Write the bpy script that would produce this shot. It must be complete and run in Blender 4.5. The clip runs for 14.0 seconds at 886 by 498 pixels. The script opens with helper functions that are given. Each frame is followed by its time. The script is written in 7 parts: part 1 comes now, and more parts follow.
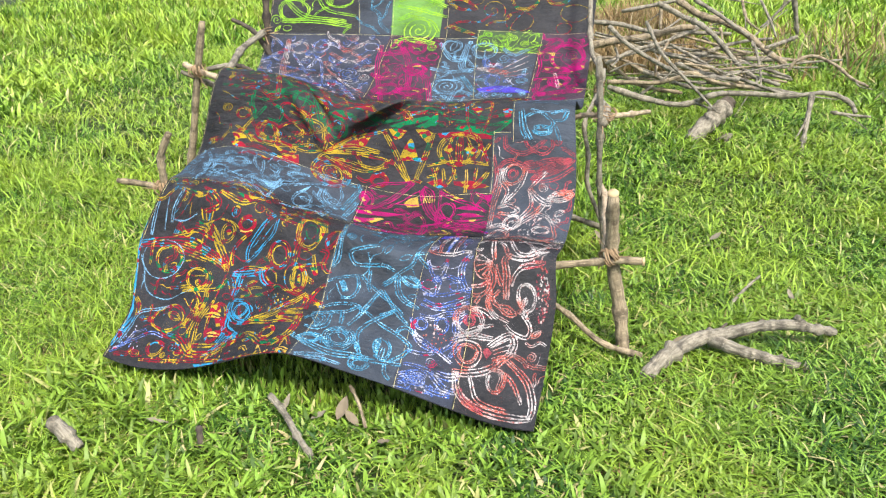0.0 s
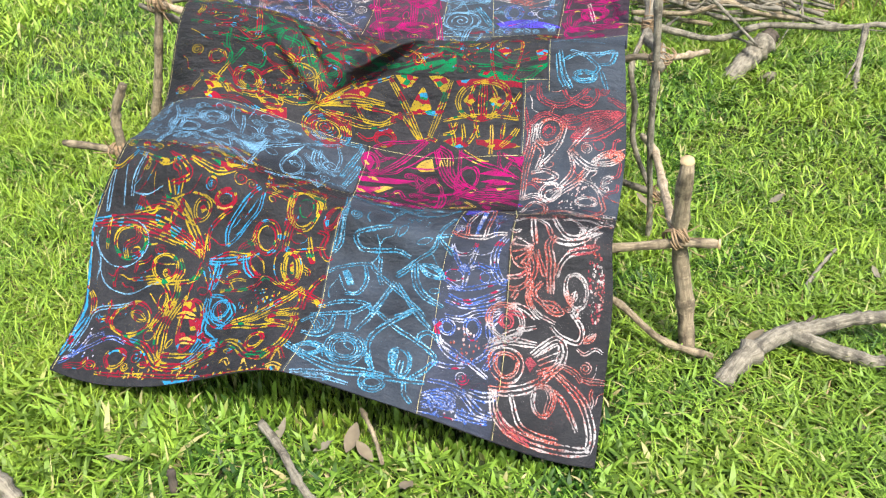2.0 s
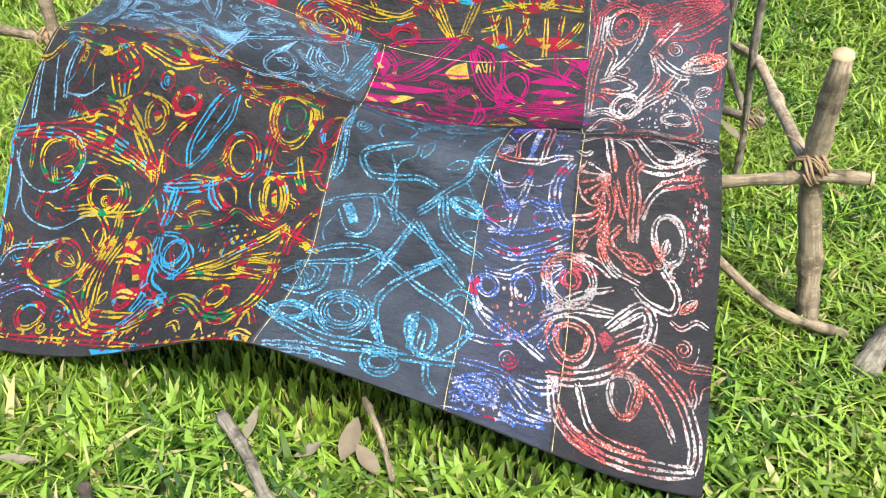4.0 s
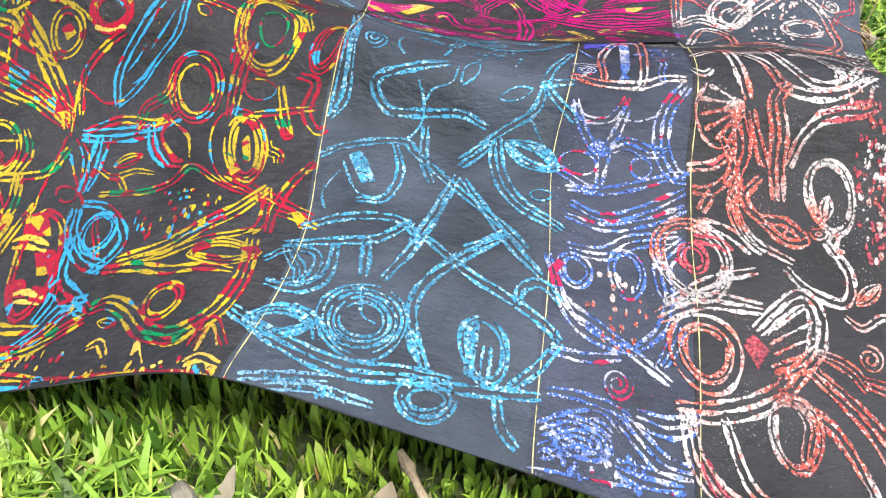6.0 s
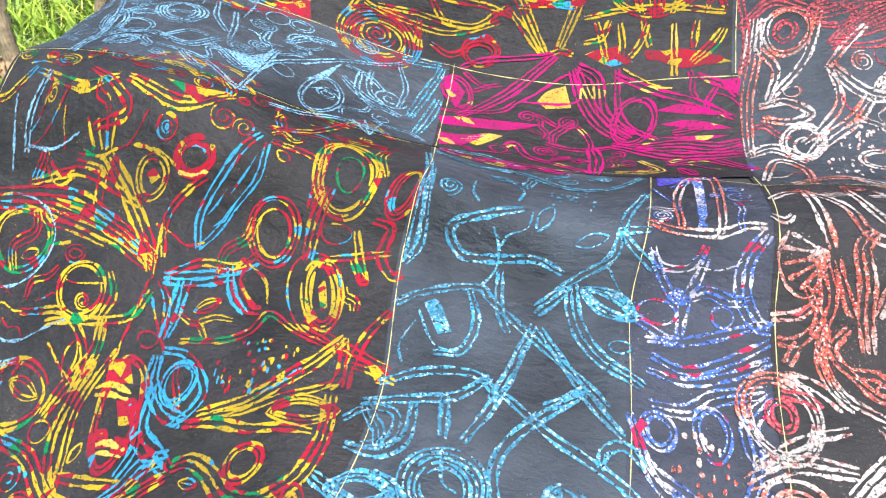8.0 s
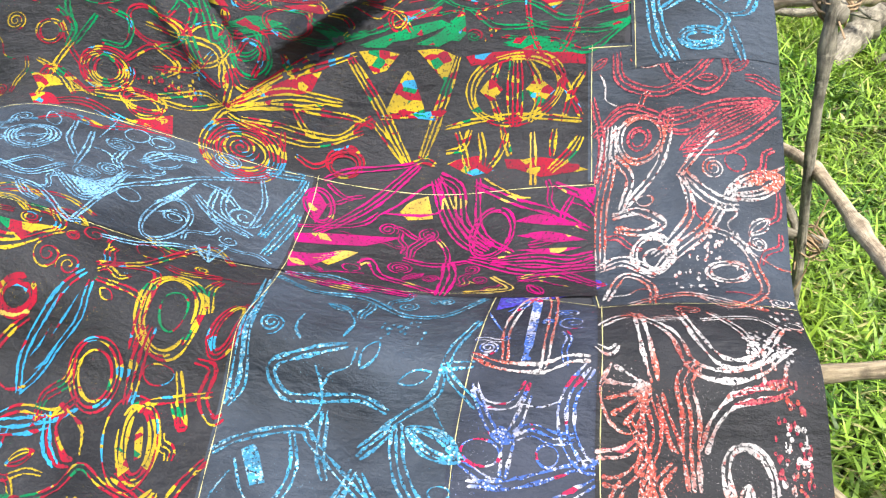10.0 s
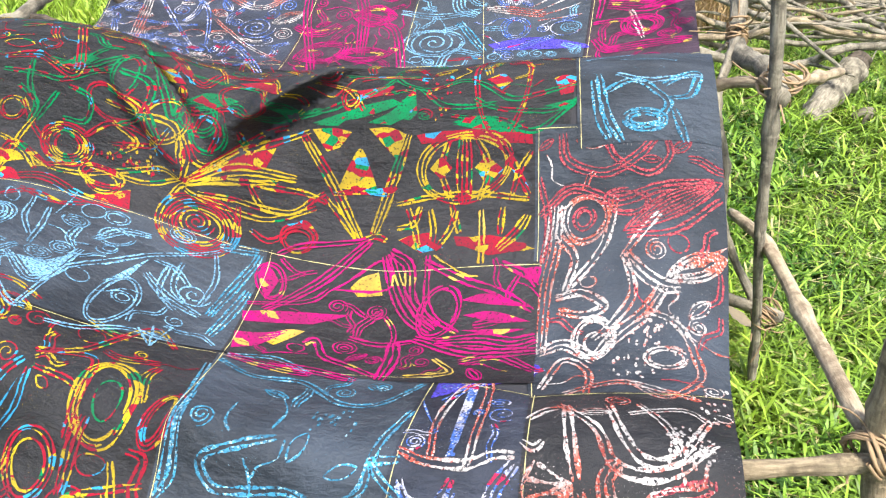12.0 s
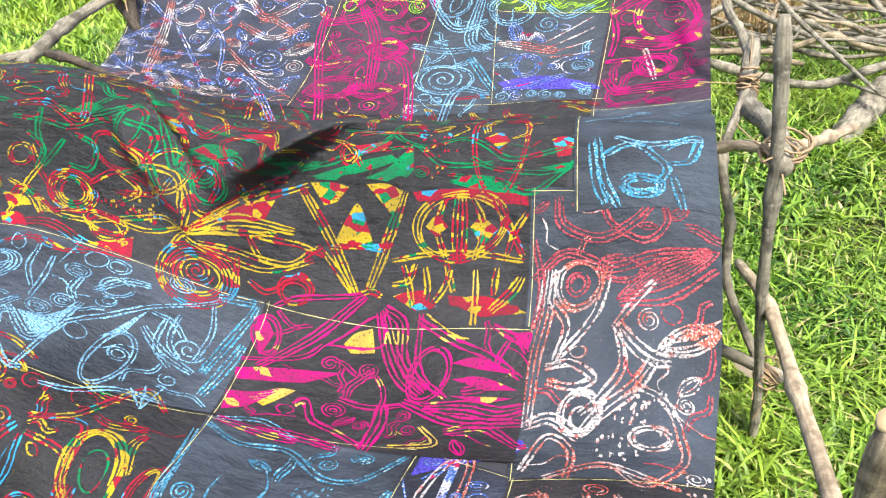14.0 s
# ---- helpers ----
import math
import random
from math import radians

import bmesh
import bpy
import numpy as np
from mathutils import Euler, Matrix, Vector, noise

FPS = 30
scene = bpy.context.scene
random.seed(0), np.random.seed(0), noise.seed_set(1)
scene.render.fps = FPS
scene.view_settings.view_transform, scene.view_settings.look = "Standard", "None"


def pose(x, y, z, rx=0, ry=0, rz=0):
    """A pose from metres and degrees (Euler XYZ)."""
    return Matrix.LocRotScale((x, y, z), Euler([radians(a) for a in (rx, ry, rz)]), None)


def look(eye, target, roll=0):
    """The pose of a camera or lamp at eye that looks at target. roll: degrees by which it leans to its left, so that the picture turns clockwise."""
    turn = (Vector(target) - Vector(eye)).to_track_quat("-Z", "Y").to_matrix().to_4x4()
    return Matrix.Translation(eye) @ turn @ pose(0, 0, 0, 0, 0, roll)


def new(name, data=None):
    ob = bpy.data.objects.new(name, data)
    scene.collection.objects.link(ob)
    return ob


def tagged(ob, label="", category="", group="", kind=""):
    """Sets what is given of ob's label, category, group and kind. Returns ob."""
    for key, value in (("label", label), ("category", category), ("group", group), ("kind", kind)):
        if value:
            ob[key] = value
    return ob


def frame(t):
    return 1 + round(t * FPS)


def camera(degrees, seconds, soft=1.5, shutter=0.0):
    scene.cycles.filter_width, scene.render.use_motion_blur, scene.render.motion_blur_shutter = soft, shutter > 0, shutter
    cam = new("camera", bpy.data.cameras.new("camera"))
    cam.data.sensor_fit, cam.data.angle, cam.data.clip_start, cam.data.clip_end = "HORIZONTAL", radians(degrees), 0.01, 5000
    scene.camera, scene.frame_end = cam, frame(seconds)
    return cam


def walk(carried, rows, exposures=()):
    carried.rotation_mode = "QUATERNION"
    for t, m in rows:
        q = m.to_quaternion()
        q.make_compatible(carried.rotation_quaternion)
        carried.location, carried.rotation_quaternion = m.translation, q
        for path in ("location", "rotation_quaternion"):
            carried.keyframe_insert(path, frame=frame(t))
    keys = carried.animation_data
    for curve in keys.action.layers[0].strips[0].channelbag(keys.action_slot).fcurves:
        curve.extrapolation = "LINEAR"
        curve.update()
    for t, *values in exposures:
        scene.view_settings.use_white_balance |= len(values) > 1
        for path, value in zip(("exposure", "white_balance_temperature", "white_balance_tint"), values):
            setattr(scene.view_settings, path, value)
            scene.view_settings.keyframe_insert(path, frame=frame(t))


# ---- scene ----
cam = camera(59.8, 14.0, soft=1.25)
PATH = [
    (0, (0.445, 0.209, 1.41), (0.21, 2.016, 0.585), -0.4),
    (0.5, (0.365, 0.356, 1.374), (0.154, 2.142, 0.498), -0.3),
    (1, (0.298, 0.453, 1.379), (0.117, 2.224, 0.469), -0.5),
    (1.5, (0.278, 0.542, 1.359), (0.103, 2.297, 0.417), -0.7),
    (2, (0.265, 0.714, 1.321), (0.075, 2.446, 0.339), -0.4),
    (2.5, (0.254, 0.873, 1.253), (0.041, 2.572, 0.22), -0.2),
    (3, (0.247, 0.995, 1.2), (0.012, 2.665, 0.126), -0.1),
    (3.5, (0.213, 1.075, 1.117), (-0.026, 2.736, 0.028), 0.0),
    (3.7, (0.192, 1.117, 1.068), (-0.04, 2.782, -0.016), 0.2),
    (5.8, (0.019, 1.564, 0.747), (-0.118, 3.172, -0.435), 0.5),
    (6, (-0.006, 1.579, 0.747), (-0.133, 3.189, -0.433), 0.7),
    (6.5, (-0.065, 1.605, 0.767), (-0.206, 3.227, -0.395), 0.6),
    (7, (-0.081, 1.628, 0.79), (-0.268, 3.268, -0.339), -0.1),
    (7.5, (-0.074, 1.641, 0.815), (-0.302, 3.298, -0.281), -0.9),
    (8, (-0.051, 1.647, 0.846), (-0.307, 3.325, -0.212), -1.7),
    (8.2, (-0.035, 1.655, 0.864), (-0.299, 3.338, -0.184), -2.0),
    (8.5, (-0.012, 1.665, 0.876), (-0.272, 3.365, -0.146), -2.2),
    (9, (0.053, 1.7, 0.9), (-0.193, 3.419, -0.093), -2.4),
    (9.2, (0.078, 1.713, 0.906), (-0.157, 3.439, -0.077), -2.4),
    (11.3, (0.226, 1.781, 0.945), (0.024, 3.57, 0.075), -2.8),
    (11.5, (0.234, 1.782, 0.956), (0.025, 3.573, 0.091), -2.8),
    (12, (0.259, 1.791, 0.991), (0.029, 3.581, 0.128), -2.7),
    (12.5, (0.278, 1.796, 1.025), (0.019, 3.583, 0.164), -2.7),
    (13, (0.295, 1.808, 1.065), (0.012, 3.592, 0.205), -2.7),
    (13.5, (0.312, 1.832, 1.092), (0.001, 3.6, 0.211), -2.9),
    (14, (0.331, 1.867, 1.116), (0.011, 3.622, 0.212), -2.8),
]
walk(cam, [(t, look(eye, target, roll)) for t, eye, target, roll in PATH], [(0, 1.36), (3.7, 1.36), (5.8, 1.52), (9.2, 1.64), (11.3, 1.68), (14, 1.68)])

# ---- light ----
world = bpy.data.worlds.new("sky")
scene.world = world
world.use_nodes = True
_wt = world.node_tree
_sky = _wt.nodes.new("ShaderNodeTexSky")
_sky.sky_type, _sky.sun_disc = "NISHITA", False
_sky.sun_elevation, _sky.sun_rotation = radians(58), radians(150)
_sky.air_density, _sky.dust_density, _sky.ozone_density = 1.0, 3.0, 1.0
_bg = next(n for n in _wt.nodes if n.type == "BACKGROUND")
_bg.inputs["Strength"].default_value = 0.12
_wt.links.new(_sky.outputs["Color"], _bg.inputs["Color"])
sun = new("sun", bpy.data.lights.new("sun", "SUN"))
sun.data.energy, sun.data.angle, sun.data.color = 2.7, radians(10), (1.0, 0.96, 0.9)
sun.matrix_world = look((0, 0, 0), (-0.27, 0.46, -0.85))


# ---- materials ----
def mat(name, rough=0.8):
    """A material, with its tree, its main shader and a maker of nodes."""
    m = bpy.data.materials.new(name)
    m.use_nodes = True
    t = m.node_tree
    b = next(n for n in t.nodes if n.type == "BSDF_PRINCIPLED")
    b.inputs["Roughness"].default_value = rough

    def node(kind, **values):
        n = t.nodes.new("ShaderNode" + kind)
        for key, value in values.items():
            if key == "op":
                n.operation = value
            elif key == "blend":
                n.data_type, n.blend_type = "RGBA", value
            else:
                n.inputs[key.replace("_", " ")].default_value = value
        return n

    return m, t, b, node


def ramp(t, fac, stops, mode="LINEAR"):
    r = t.nodes.new("ShaderNodeValToRGB")
    r.color_ramp.interpolation = mode
    while len(r.color_ramp.elements) < len(stops):
        r.color_ramp.elements.new(0.5)
    for e, (at, colour) in zip(r.color_ramp.elements, stops):
        e.position, e.color = at, (*colour, 1)
    t.links.new(fac, r.inputs["Fac"])
    return r.outputs["Color"]


def mixed(t, fac, a, b, blend="MIX"):
    n = t.nodes.new("ShaderNodeMix")
    n.data_type, n.blend_type = "RGBA", blend
    for sock, value in ((n.inputs["Factor"], fac), (n.inputs["A"], a), (n.inputs["B"], b)):
        if isinstance(value, (int, float)):
            sock.default_value = value
        elif isinstance(value, tuple):
            sock.default_value = (*value, 1)
        else:
            t.links.new(value, sock)
    return n.outputs["Result"]


def bumped(t, b, height, strength, distance):
    n = t.nodes.new("ShaderNodeBump")
    n.inputs["Strength"].default_value, n.inputs["Distance"].default_value = strength, distance
    t.links.new(height, n.inputs["Height"])
    t.links.new(n.outputs["Normal"], b.inputs["Normal"])


def uv_of(t):
    return t.nodes.new("ShaderNodeTexCoord").outputs["UV"]


def noise_of(t, coords, scale, detail=4.0, rough=0.55, stretch=None):
    if stretch:
        mp = t.nodes.new("ShaderNodeMapping")
        mp.inputs["Scale"].default_value = stretch
        t.links.new(coords, mp.inputs["Vector"])
        coords = mp.outputs["Vector"]
    n = t.nodes.new("ShaderNodeTexNoise")
    n.inputs["Scale"].default_value, n.inputs["Detail"].default_value, n.inputs["Roughness"].default_value = scale, detail, rough
    t.links.new(coords, n.inputs["Vector"])
    return n.outputs["Fac"]


def cells_of(t, coords, scale, stretch=None, feature="F1"):
    if stretch:
        mp = t.nodes.new("ShaderNodeMapping")
        mp.inputs["Scale"].default_value = stretch
        t.links.new(coords, mp.inputs["Vector"])
        coords = mp.outputs["Vector"]
    n = t.nodes.new("ShaderNodeTexVoronoi")
    n.feature = feature
    n.inputs["Scale"].default_value = scale
    t.links.new(coords, n.inputs["Vector"])
    return n


def weave(t, b, coords, strength=0.12):
    bumped(t, b, noise_of(t, coords, 900.0, 2.0), strength, 0.001)


YELLOW, RED, GREEN, CYAN = (0.35, 0.25, 0.014), (0.235, 0.008, 0.022), (0.0, 0.15, 0.05), (0.025, 0.22, 0.39)


def print_colour(t, uv, kind):
    """The dyed print that shows where the wax kept the black dye off."""
    cell = cells_of(t, uv, 46.0, (1.0, 1.4, 1.0))
    sep = t.nodes.new("ShaderNodeSeparateColor")
    t.links.new(cell.outputs["Color"], sep.inputs["Color"])
    pick = sep.outputs["Red"]
    fine = noise_of(t, uv, 260.0, 2.0)
    wide = noise_of(t, uv, 9.0, 1.0)
    if kind == "kente":
        c = ramp(t, pick, [(0.0, YELLOW), (0.36, RED), (0.74, GREEN), (0.83, YELLOW), (0.95, CYAN)], "CONSTANT")
    elif kind == "kente_red":
        c = ramp(t, pick, [(0.0, RED), (0.62, YELLOW), (0.80, CYAN), (0.90, RED)], "CONSTANT")
    elif kind == "kente_cyan":
        c = ramp(t, pick, [(0.0, CYAN), (0.75, RED), (0.88, CYAN)], "CONSTANT")
    elif kind == "kente_yellow":
        c = ramp(t, pick, [(0.0, YELLOW), (0.50, RED), (0.76, GREEN), (0.82, YELLOW)], "CONSTANT")
    elif kind == "kente_green":
        c = ramp(t, pick, [(0.0, GREEN), (0.62, RED), (0.85, GREEN)], "CONSTANT")
    elif kind == "blue":
        spots = cells_of(t, uv, 190.0).outputs["Distance"]
        c = mixed(t, ramp(t, spots, [(0.25, (0, 0, 0)), (0.45, (1, 1, 1))]), (0.36, 0.56, 0.66), (0.045, 0.24, 0.38))
        c = mixed(t, ramp(t, noise_of(t, uv, 70.0, 3.0, 0.65), [(0.46, (0, 0, 0)), (0.62, (0.8, 0.8, 0.8))]), c, (0.03, 0.13, 0.22))
    elif kind == "sky":
        c = ramp(t, fine, [(0.35, (0.06, 0.20, 0.34)), (0.6, (0.22, 0.41, 0.56))])
    elif kind == "violet":
        spots = cells_of(t, uv, 260.0).outputs["Distance"]
        c = mixed(t, ramp(t, spots, [(0.26, (0, 0, 0)), (0.40, (1, 1, 1))]), (0.52, 0.55, 0.68), (0.05, 0.12, 0.40))
        c = mixed(t, ramp(t, noise_of(t, uv, 24.0, 2.0), [(0.52, (0, 0, 0)), (0.60, (0.9, 0.9, 0.9))]), c, (0.52, 0.51, 0.56))
        c = mixed(t, ramp(t, pick, [(0.0, (0, 0, 0)), (0.93, (1, 1, 1))], "CONSTANT"), c, (0.42, 0.012, 0.07))
    elif kind == "white":
        c = ramp(t, wide, [(0.47, (0.48, 0.45, 0.43)), (0.55, (0.40, 0.09, 0.055)), (0.68, (0.36, 0.05, 0.035))])
        c = mixed(t, ramp(t, fine, [(0.52, (0, 0, 0)), (0.62, (1, 1, 1))]), c, (0.47, 0.44, 0.42))
        c = mixed(t, ramp(t, noise_of(t, uv, 85.0, 3.0, 0.6), [(0.56, (0, 0, 0)), (0.63, (0.85, 0.85, 0.85))]), c, (0.34, 0.045, 0.03))
    elif kind == "wine":
        c = ramp(t, fine, [(0.42, (0.25, 0.02, 0.042)), (0.64, (0.44, 0.11, 0.11))])
    elif kind == "magenta":
        c = mixed(t, ramp(t, pick, [(0.0, (0, 0, 0)), (0.94, (1, 1, 1))], "CONSTANT"), (0.31, 0.004, 0.105), (0.44, 0.30, 0.06))
    elif kind == "lime":
        c = ramp(t, wide, [(0.4, (0.19, 0.44, 0.02)), (0.6, (0.30, 0.52, 0.035))])
    elif kind == "indigo":
        c = ramp(t, fine, [(0.4, (0.04, 0.03, 0.30)), (0.6, (0.09, 0.07, 0.50))])
    else:
        c = ramp(t, wide, [(0.4, (0.38, 0.24, 0.02)), (0.6, (0.42, 0.29, 0.06))])
    return c


def print_material(kind):
    m, t, b, node = mat("print_" + kind, 0.75)
    uv = uv_of(t)
    c = print_colour(t, uv, kind)
    bright = kind.startswith("kente") or kind in ("magenta", "lime", "gold")
    worn = 0.42 if bright else 0.5
    # dye that crept in under the cracked wax
    crack = ramp(t, noise_of(t, uv, 190.0, 5.0, 0.7), [(0.37, (1, 1, 1)), (0.46, (0, 0, 0))] if bright else [(0.40, (1, 1, 1)), (0.50, (0, 0, 0))])
    wear = ramp(t, noise_of(t, uv, 14.0, 3.0), [(0.38, (worn, worn, worn)), (0.62, (0, 0, 0))])
    c = mixed(t, crack, c, (0.018, 0.018, 0.022))
    c = mixed(t, wear, c, (0.020, 0.020, 0.025))
    b.inputs["Specular IOR Level"].default_value = 0.08
    t.links.new(c, b.inputs["Base Color"])
    weave(t, b, uv)
    return m


PRINTS = {}


def print_of(kind):
    if kind not in PRINTS:
        PRINTS[kind] = print_material(kind)
    return PRINTS[kind]


def ground_material(kind, tint, speck):
    """Black-dyed cotton over a print, rubbed and speckled, with soft cloth shading put into its tone."""
    m, t, b, node = mat("black_dye_" + kind, 0.6)
    uv = uv_of(t)
    wide, fine = noise_of(t, uv, 5.0, 3.0), noise_of(t, uv, 380.0, 3.0, 0.7)
    # broad cloudy tone: grey haze and soft shading of the drape, painted into the dye
    dark = mixed(t, ramp(t, wide, [(0.34, (0, 0, 0)), (0.66, (1, 1, 1))]), tuple(0.75 * x for x in tint), tuple(2.3 * x for x in tint))
    rub = noise_of(t, uv, 60.0, 6.0, 0.72, (1.0, 3.0, 1.0))
    dark = mixed(t, ramp(t, rub, [(0.52, (0, 0, 0)), (0.8, (0.28, 0.28, 0.28))]), dark, tuple(4.2 * x for x in tint))
    area = ramp(t, noise_of(t, uv, 11.0, 3.0), [(0.46, (0, 0, 0)), (0.64, (1, 1, 1))])
    dots = ramp(t, fine, [(0.655 - speck, (0, 0, 0)), (0.70 - speck, (1, 1, 1))])
    both = mixed(t, 1.0, area, dots, "MULTIPLY")
    c = mixed(t, both, dark, print_colour(t, uv, kind))
    t.links.new(c, b.inputs["Base Color"])
    b.inputs["Specular IOR Level"].default_value = 0.34
    folds = noise_of(t, uv, 8.0, 6.0, 0.6, (1.0, 1.5, 1.0))
    tall = t.nodes.new("ShaderNodeMath")
    tall.operation = "MULTIPLY_ADD"
    t.links.new(noise_of(t, uv, 900.0, 2.0), tall.inputs[0])
    tall.inputs[1].default_value = 0.05
    t.links.new(folds, tall.inputs[2])
    bumped(t, b, tall.outputs[0], 0.7, 0.045)
    t.links.new(ramp(t, rub, [(0.3, (0.52, 0.52, 0.52)), (0.7, (0.72, 0.72, 0.72))]), b.inputs["Roughness"])
    return m


def plain(name, colour, rough=0.8, vary=0.25, scale=40.0):
    m, t, b, node = mat(name, rough)
    n = noise_of(t, t.nodes.new("ShaderNodeTexCoord").outputs["Object"], scale, 6.0)
    t.links.new(mixed(t, n, tuple(x * (1 - vary) for x in colour), tuple(min(1, x * (1 + vary)) for x in colour)), b.inputs["Base Color"])
    bumped(t, b, n, 0.3, 0.004)
    return m


def bark_material(name, light, dark, rough=0.85):
    m, t, b, node = mat(name, rough)
    uv = uv_of(t)
    grain = noise_of(t, uv, 130.0, 7.0, 0.7, (1.0, 0.13, 1.0))
    blot = noise_of(t, uv, 22.0, 5.0, 0.65)
    c = ramp(t, grain, [(0.32, dark), (0.58, light)])
    c = mixed(t, ramp(t, blot, [(0.46, (0, 0, 0)), (0.62, (0.85, 0.85, 0.85))]), c, tuple(0.6 * x for x in dark))
    spots = ramp(t, noise_of(t, uv, 55.0, 3.0), [(0.62, (0, 0, 0)), (0.70, (0.6, 0.6, 0.6))])
    c = mixed(t, spots, c, tuple(min(1, 1.35 * x) for x in light))
    t.links.new(c, b.inputs["Base Color"])
    bumped(t, b, grain, 0.9, 0.006)
    return m


def grass_material(name, low, high, straw):
    m, t, b, node = mat(name, 0.5)
    info = t.nodes.new("ShaderNodeNewGeometry").outputs["Random Per Island"]
    place = t.nodes.new("ShaderNodeTexCoord").outputs["Object"]
    # the large share of low blades stands in for shaded gaps in the grass
    c = ramp(t, info, [(0.0, low), (0.31, low), (0.60, high), (0.92, high), (0.95, straw), (1.0, straw)])
    patch_ = noise_of(t, place, 1.6, 3.0)
    c = mixed(t, ramp(t, patch_, [(0.4, (0, 0, 0)), (0.65, (0.55, 0.55, 0.55))]), c, tuple(x * y for x, y in zip(high, (1.35, 1.08, 0.9))))
    t.links.new(c, b.inputs["Base Color"])
    b.inputs["Transmission Weight"].default_value = 0.0
    b.inputs["Specular IOR Level"].default_value = 0.35
    tr = t.nodes.new("ShaderNodeBsdfTranslucent")
    t.links.new(c, tr.inputs["Color"])
    mx = t.nodes.new("ShaderNodeMixShader")
    mx.inputs["Fac"].default_value = 0.24
    out = next(n for n in t.nodes if n.type == "OUTPUT_MATERIAL")
    t.links.new(b.outputs["BSDF"], mx.inputs[1])
    t.links.new(tr.outputs["BSDF"], mx.inputs[2])
    t.links.new(mx.outputs["Shader"], out.inputs["Surface"])
    return m


def meadow_material():
    """Matted turf: green thatch with brown soil showing through, darkened to paint in shade between blades."""
    m, t, b, node = mat("matted_turf", 1.0)
    place = t.nodes.new("ShaderNodeTexCoord").outputs["Object"]
    fine, wide = noise_of(t, place, 90.0, 6.0, 0.7), noise_of(t, place, 2.2, 4.0)
    c = ramp(t, fine, [(0.38, (0.016, 0.018, 0.007)), (0.54, (0.035, 0.060, 0.009)), (0.70, (0.10, 0.15, 0.018))])
    c = mixed(t, ramp(t, wide, [(0.45, (0, 0, 0)), (0.7, (0.5, 0.5, 0.5))]), c, (0.10, 0.15, 0.016))
    t.links.new(c, b.inputs["Base Color"])
    bumped(t, b, fine, 1.0, 0.03)
    return m


BARK_PEELED = bark_material("peeled_stick", (0.46, 0.37, 0.25), (0.26, 0.19, 0.115))
BARK_PALE = bark_material("pale_peeled_bark", (0.33, 0.265, 0.165), (0.115, 0.085, 0.050))
BARK_GREY = bark_material("weathered_grey_bark", (0.28, 0.25, 0.185), (0.085, 0.072, 0.050))
BARK_DARK = bark_material("dark_bark", (0.10, 0.078, 0.055), (0.035, 0.027, 0.02))
WOOD_CUT = plain("fresh_cut_wood", (0.44, 0.32, 0.17), 0.8, 0.2, 60.0)
BAST = plain("dry_bast_fibre", (0.26, 0.175, 0.095), 0.85, 0.3, 120.0)
STRAW = grass_material("dry_straw", (0.10, 0.07, 0.03), (0.30, 0.23, 0.11), (0.42, 0.36, 0.2))
STONE = plain("mossy_stone", (0.14, 0.12, 0.085), 0.9, 0.4, 25.0)
DEAD_LEAF = plain("dry_leaf", (0.15, 0.12, 0.075), 0.8, 0.35, 60.0)
SOIL = meadow_material()
# the low greens are darkened to carry the shade between blades
GRASS_BROAD = grass_material("broad_grass", (0.020, 0.066, 0.005), (0.190, 0.335, 0.040), (0.42, 0.36, 0.17))
GRASS_FINE = grass_material("fine_grass", (0.045, 0.125, 0.007), (0.29, 0.46, 0.052), (0.48, 0.43, 0.20))


# ---- builders ----
def mesh_of(name, verts, faces, material, uvs=None, smooth=True):
    me = bpy.data.meshes.new(name)
    me.from_pydata([tuple(map(float, v)) for v in verts], [], [tuple(map(int, f)) for f in faces])
    me.materials.append(material)
    if uvs is not None:
        layer = me.uv_layers.new(name="UVMap")
        idx = np.empty(len(me.loops), int)
        me.loops.foreach_get("vertex_index", idx)
        layer.data.foreach_set("uv", np.asarray(uvs, float)[idx].ravel())
    if smooth:
        me.polygons.foreach_set("use_smooth", [True] * len(me.polygons))
    me.update()
    return me


def part(name, me, parent, label=""):
    ob = new(name, me)
    ob.parent = parent
    return tagged(ob, label)


def glide(points, n):
    """A smooth curve through points, n steps a span."""
    p = np.asarray(points, float)
    if len(p) == 2:
        f = np.linspace(0, 1, 2 * n + 1)[:, None]
        return p[0] + (p[1] - p[0]) * f
    e = np.vstack([2 * p[0] - p[1], p, 2 * p[-1] - p[-2]])
    out = []
    for i in range(len(p) - 1):
        p0, p1, p2, p3 = e[i:i + 4]
        for f in np.arange(n) / n:
            out.append(p1 + 0.5 * f * (p2 - p0 + f * (2 * p0 - 5 * p1 + 4 * p2 - p3 + f * (3 * (p1 - p2) + p3 - p0))))
    out.append(p[-1])
    return np.array(out)


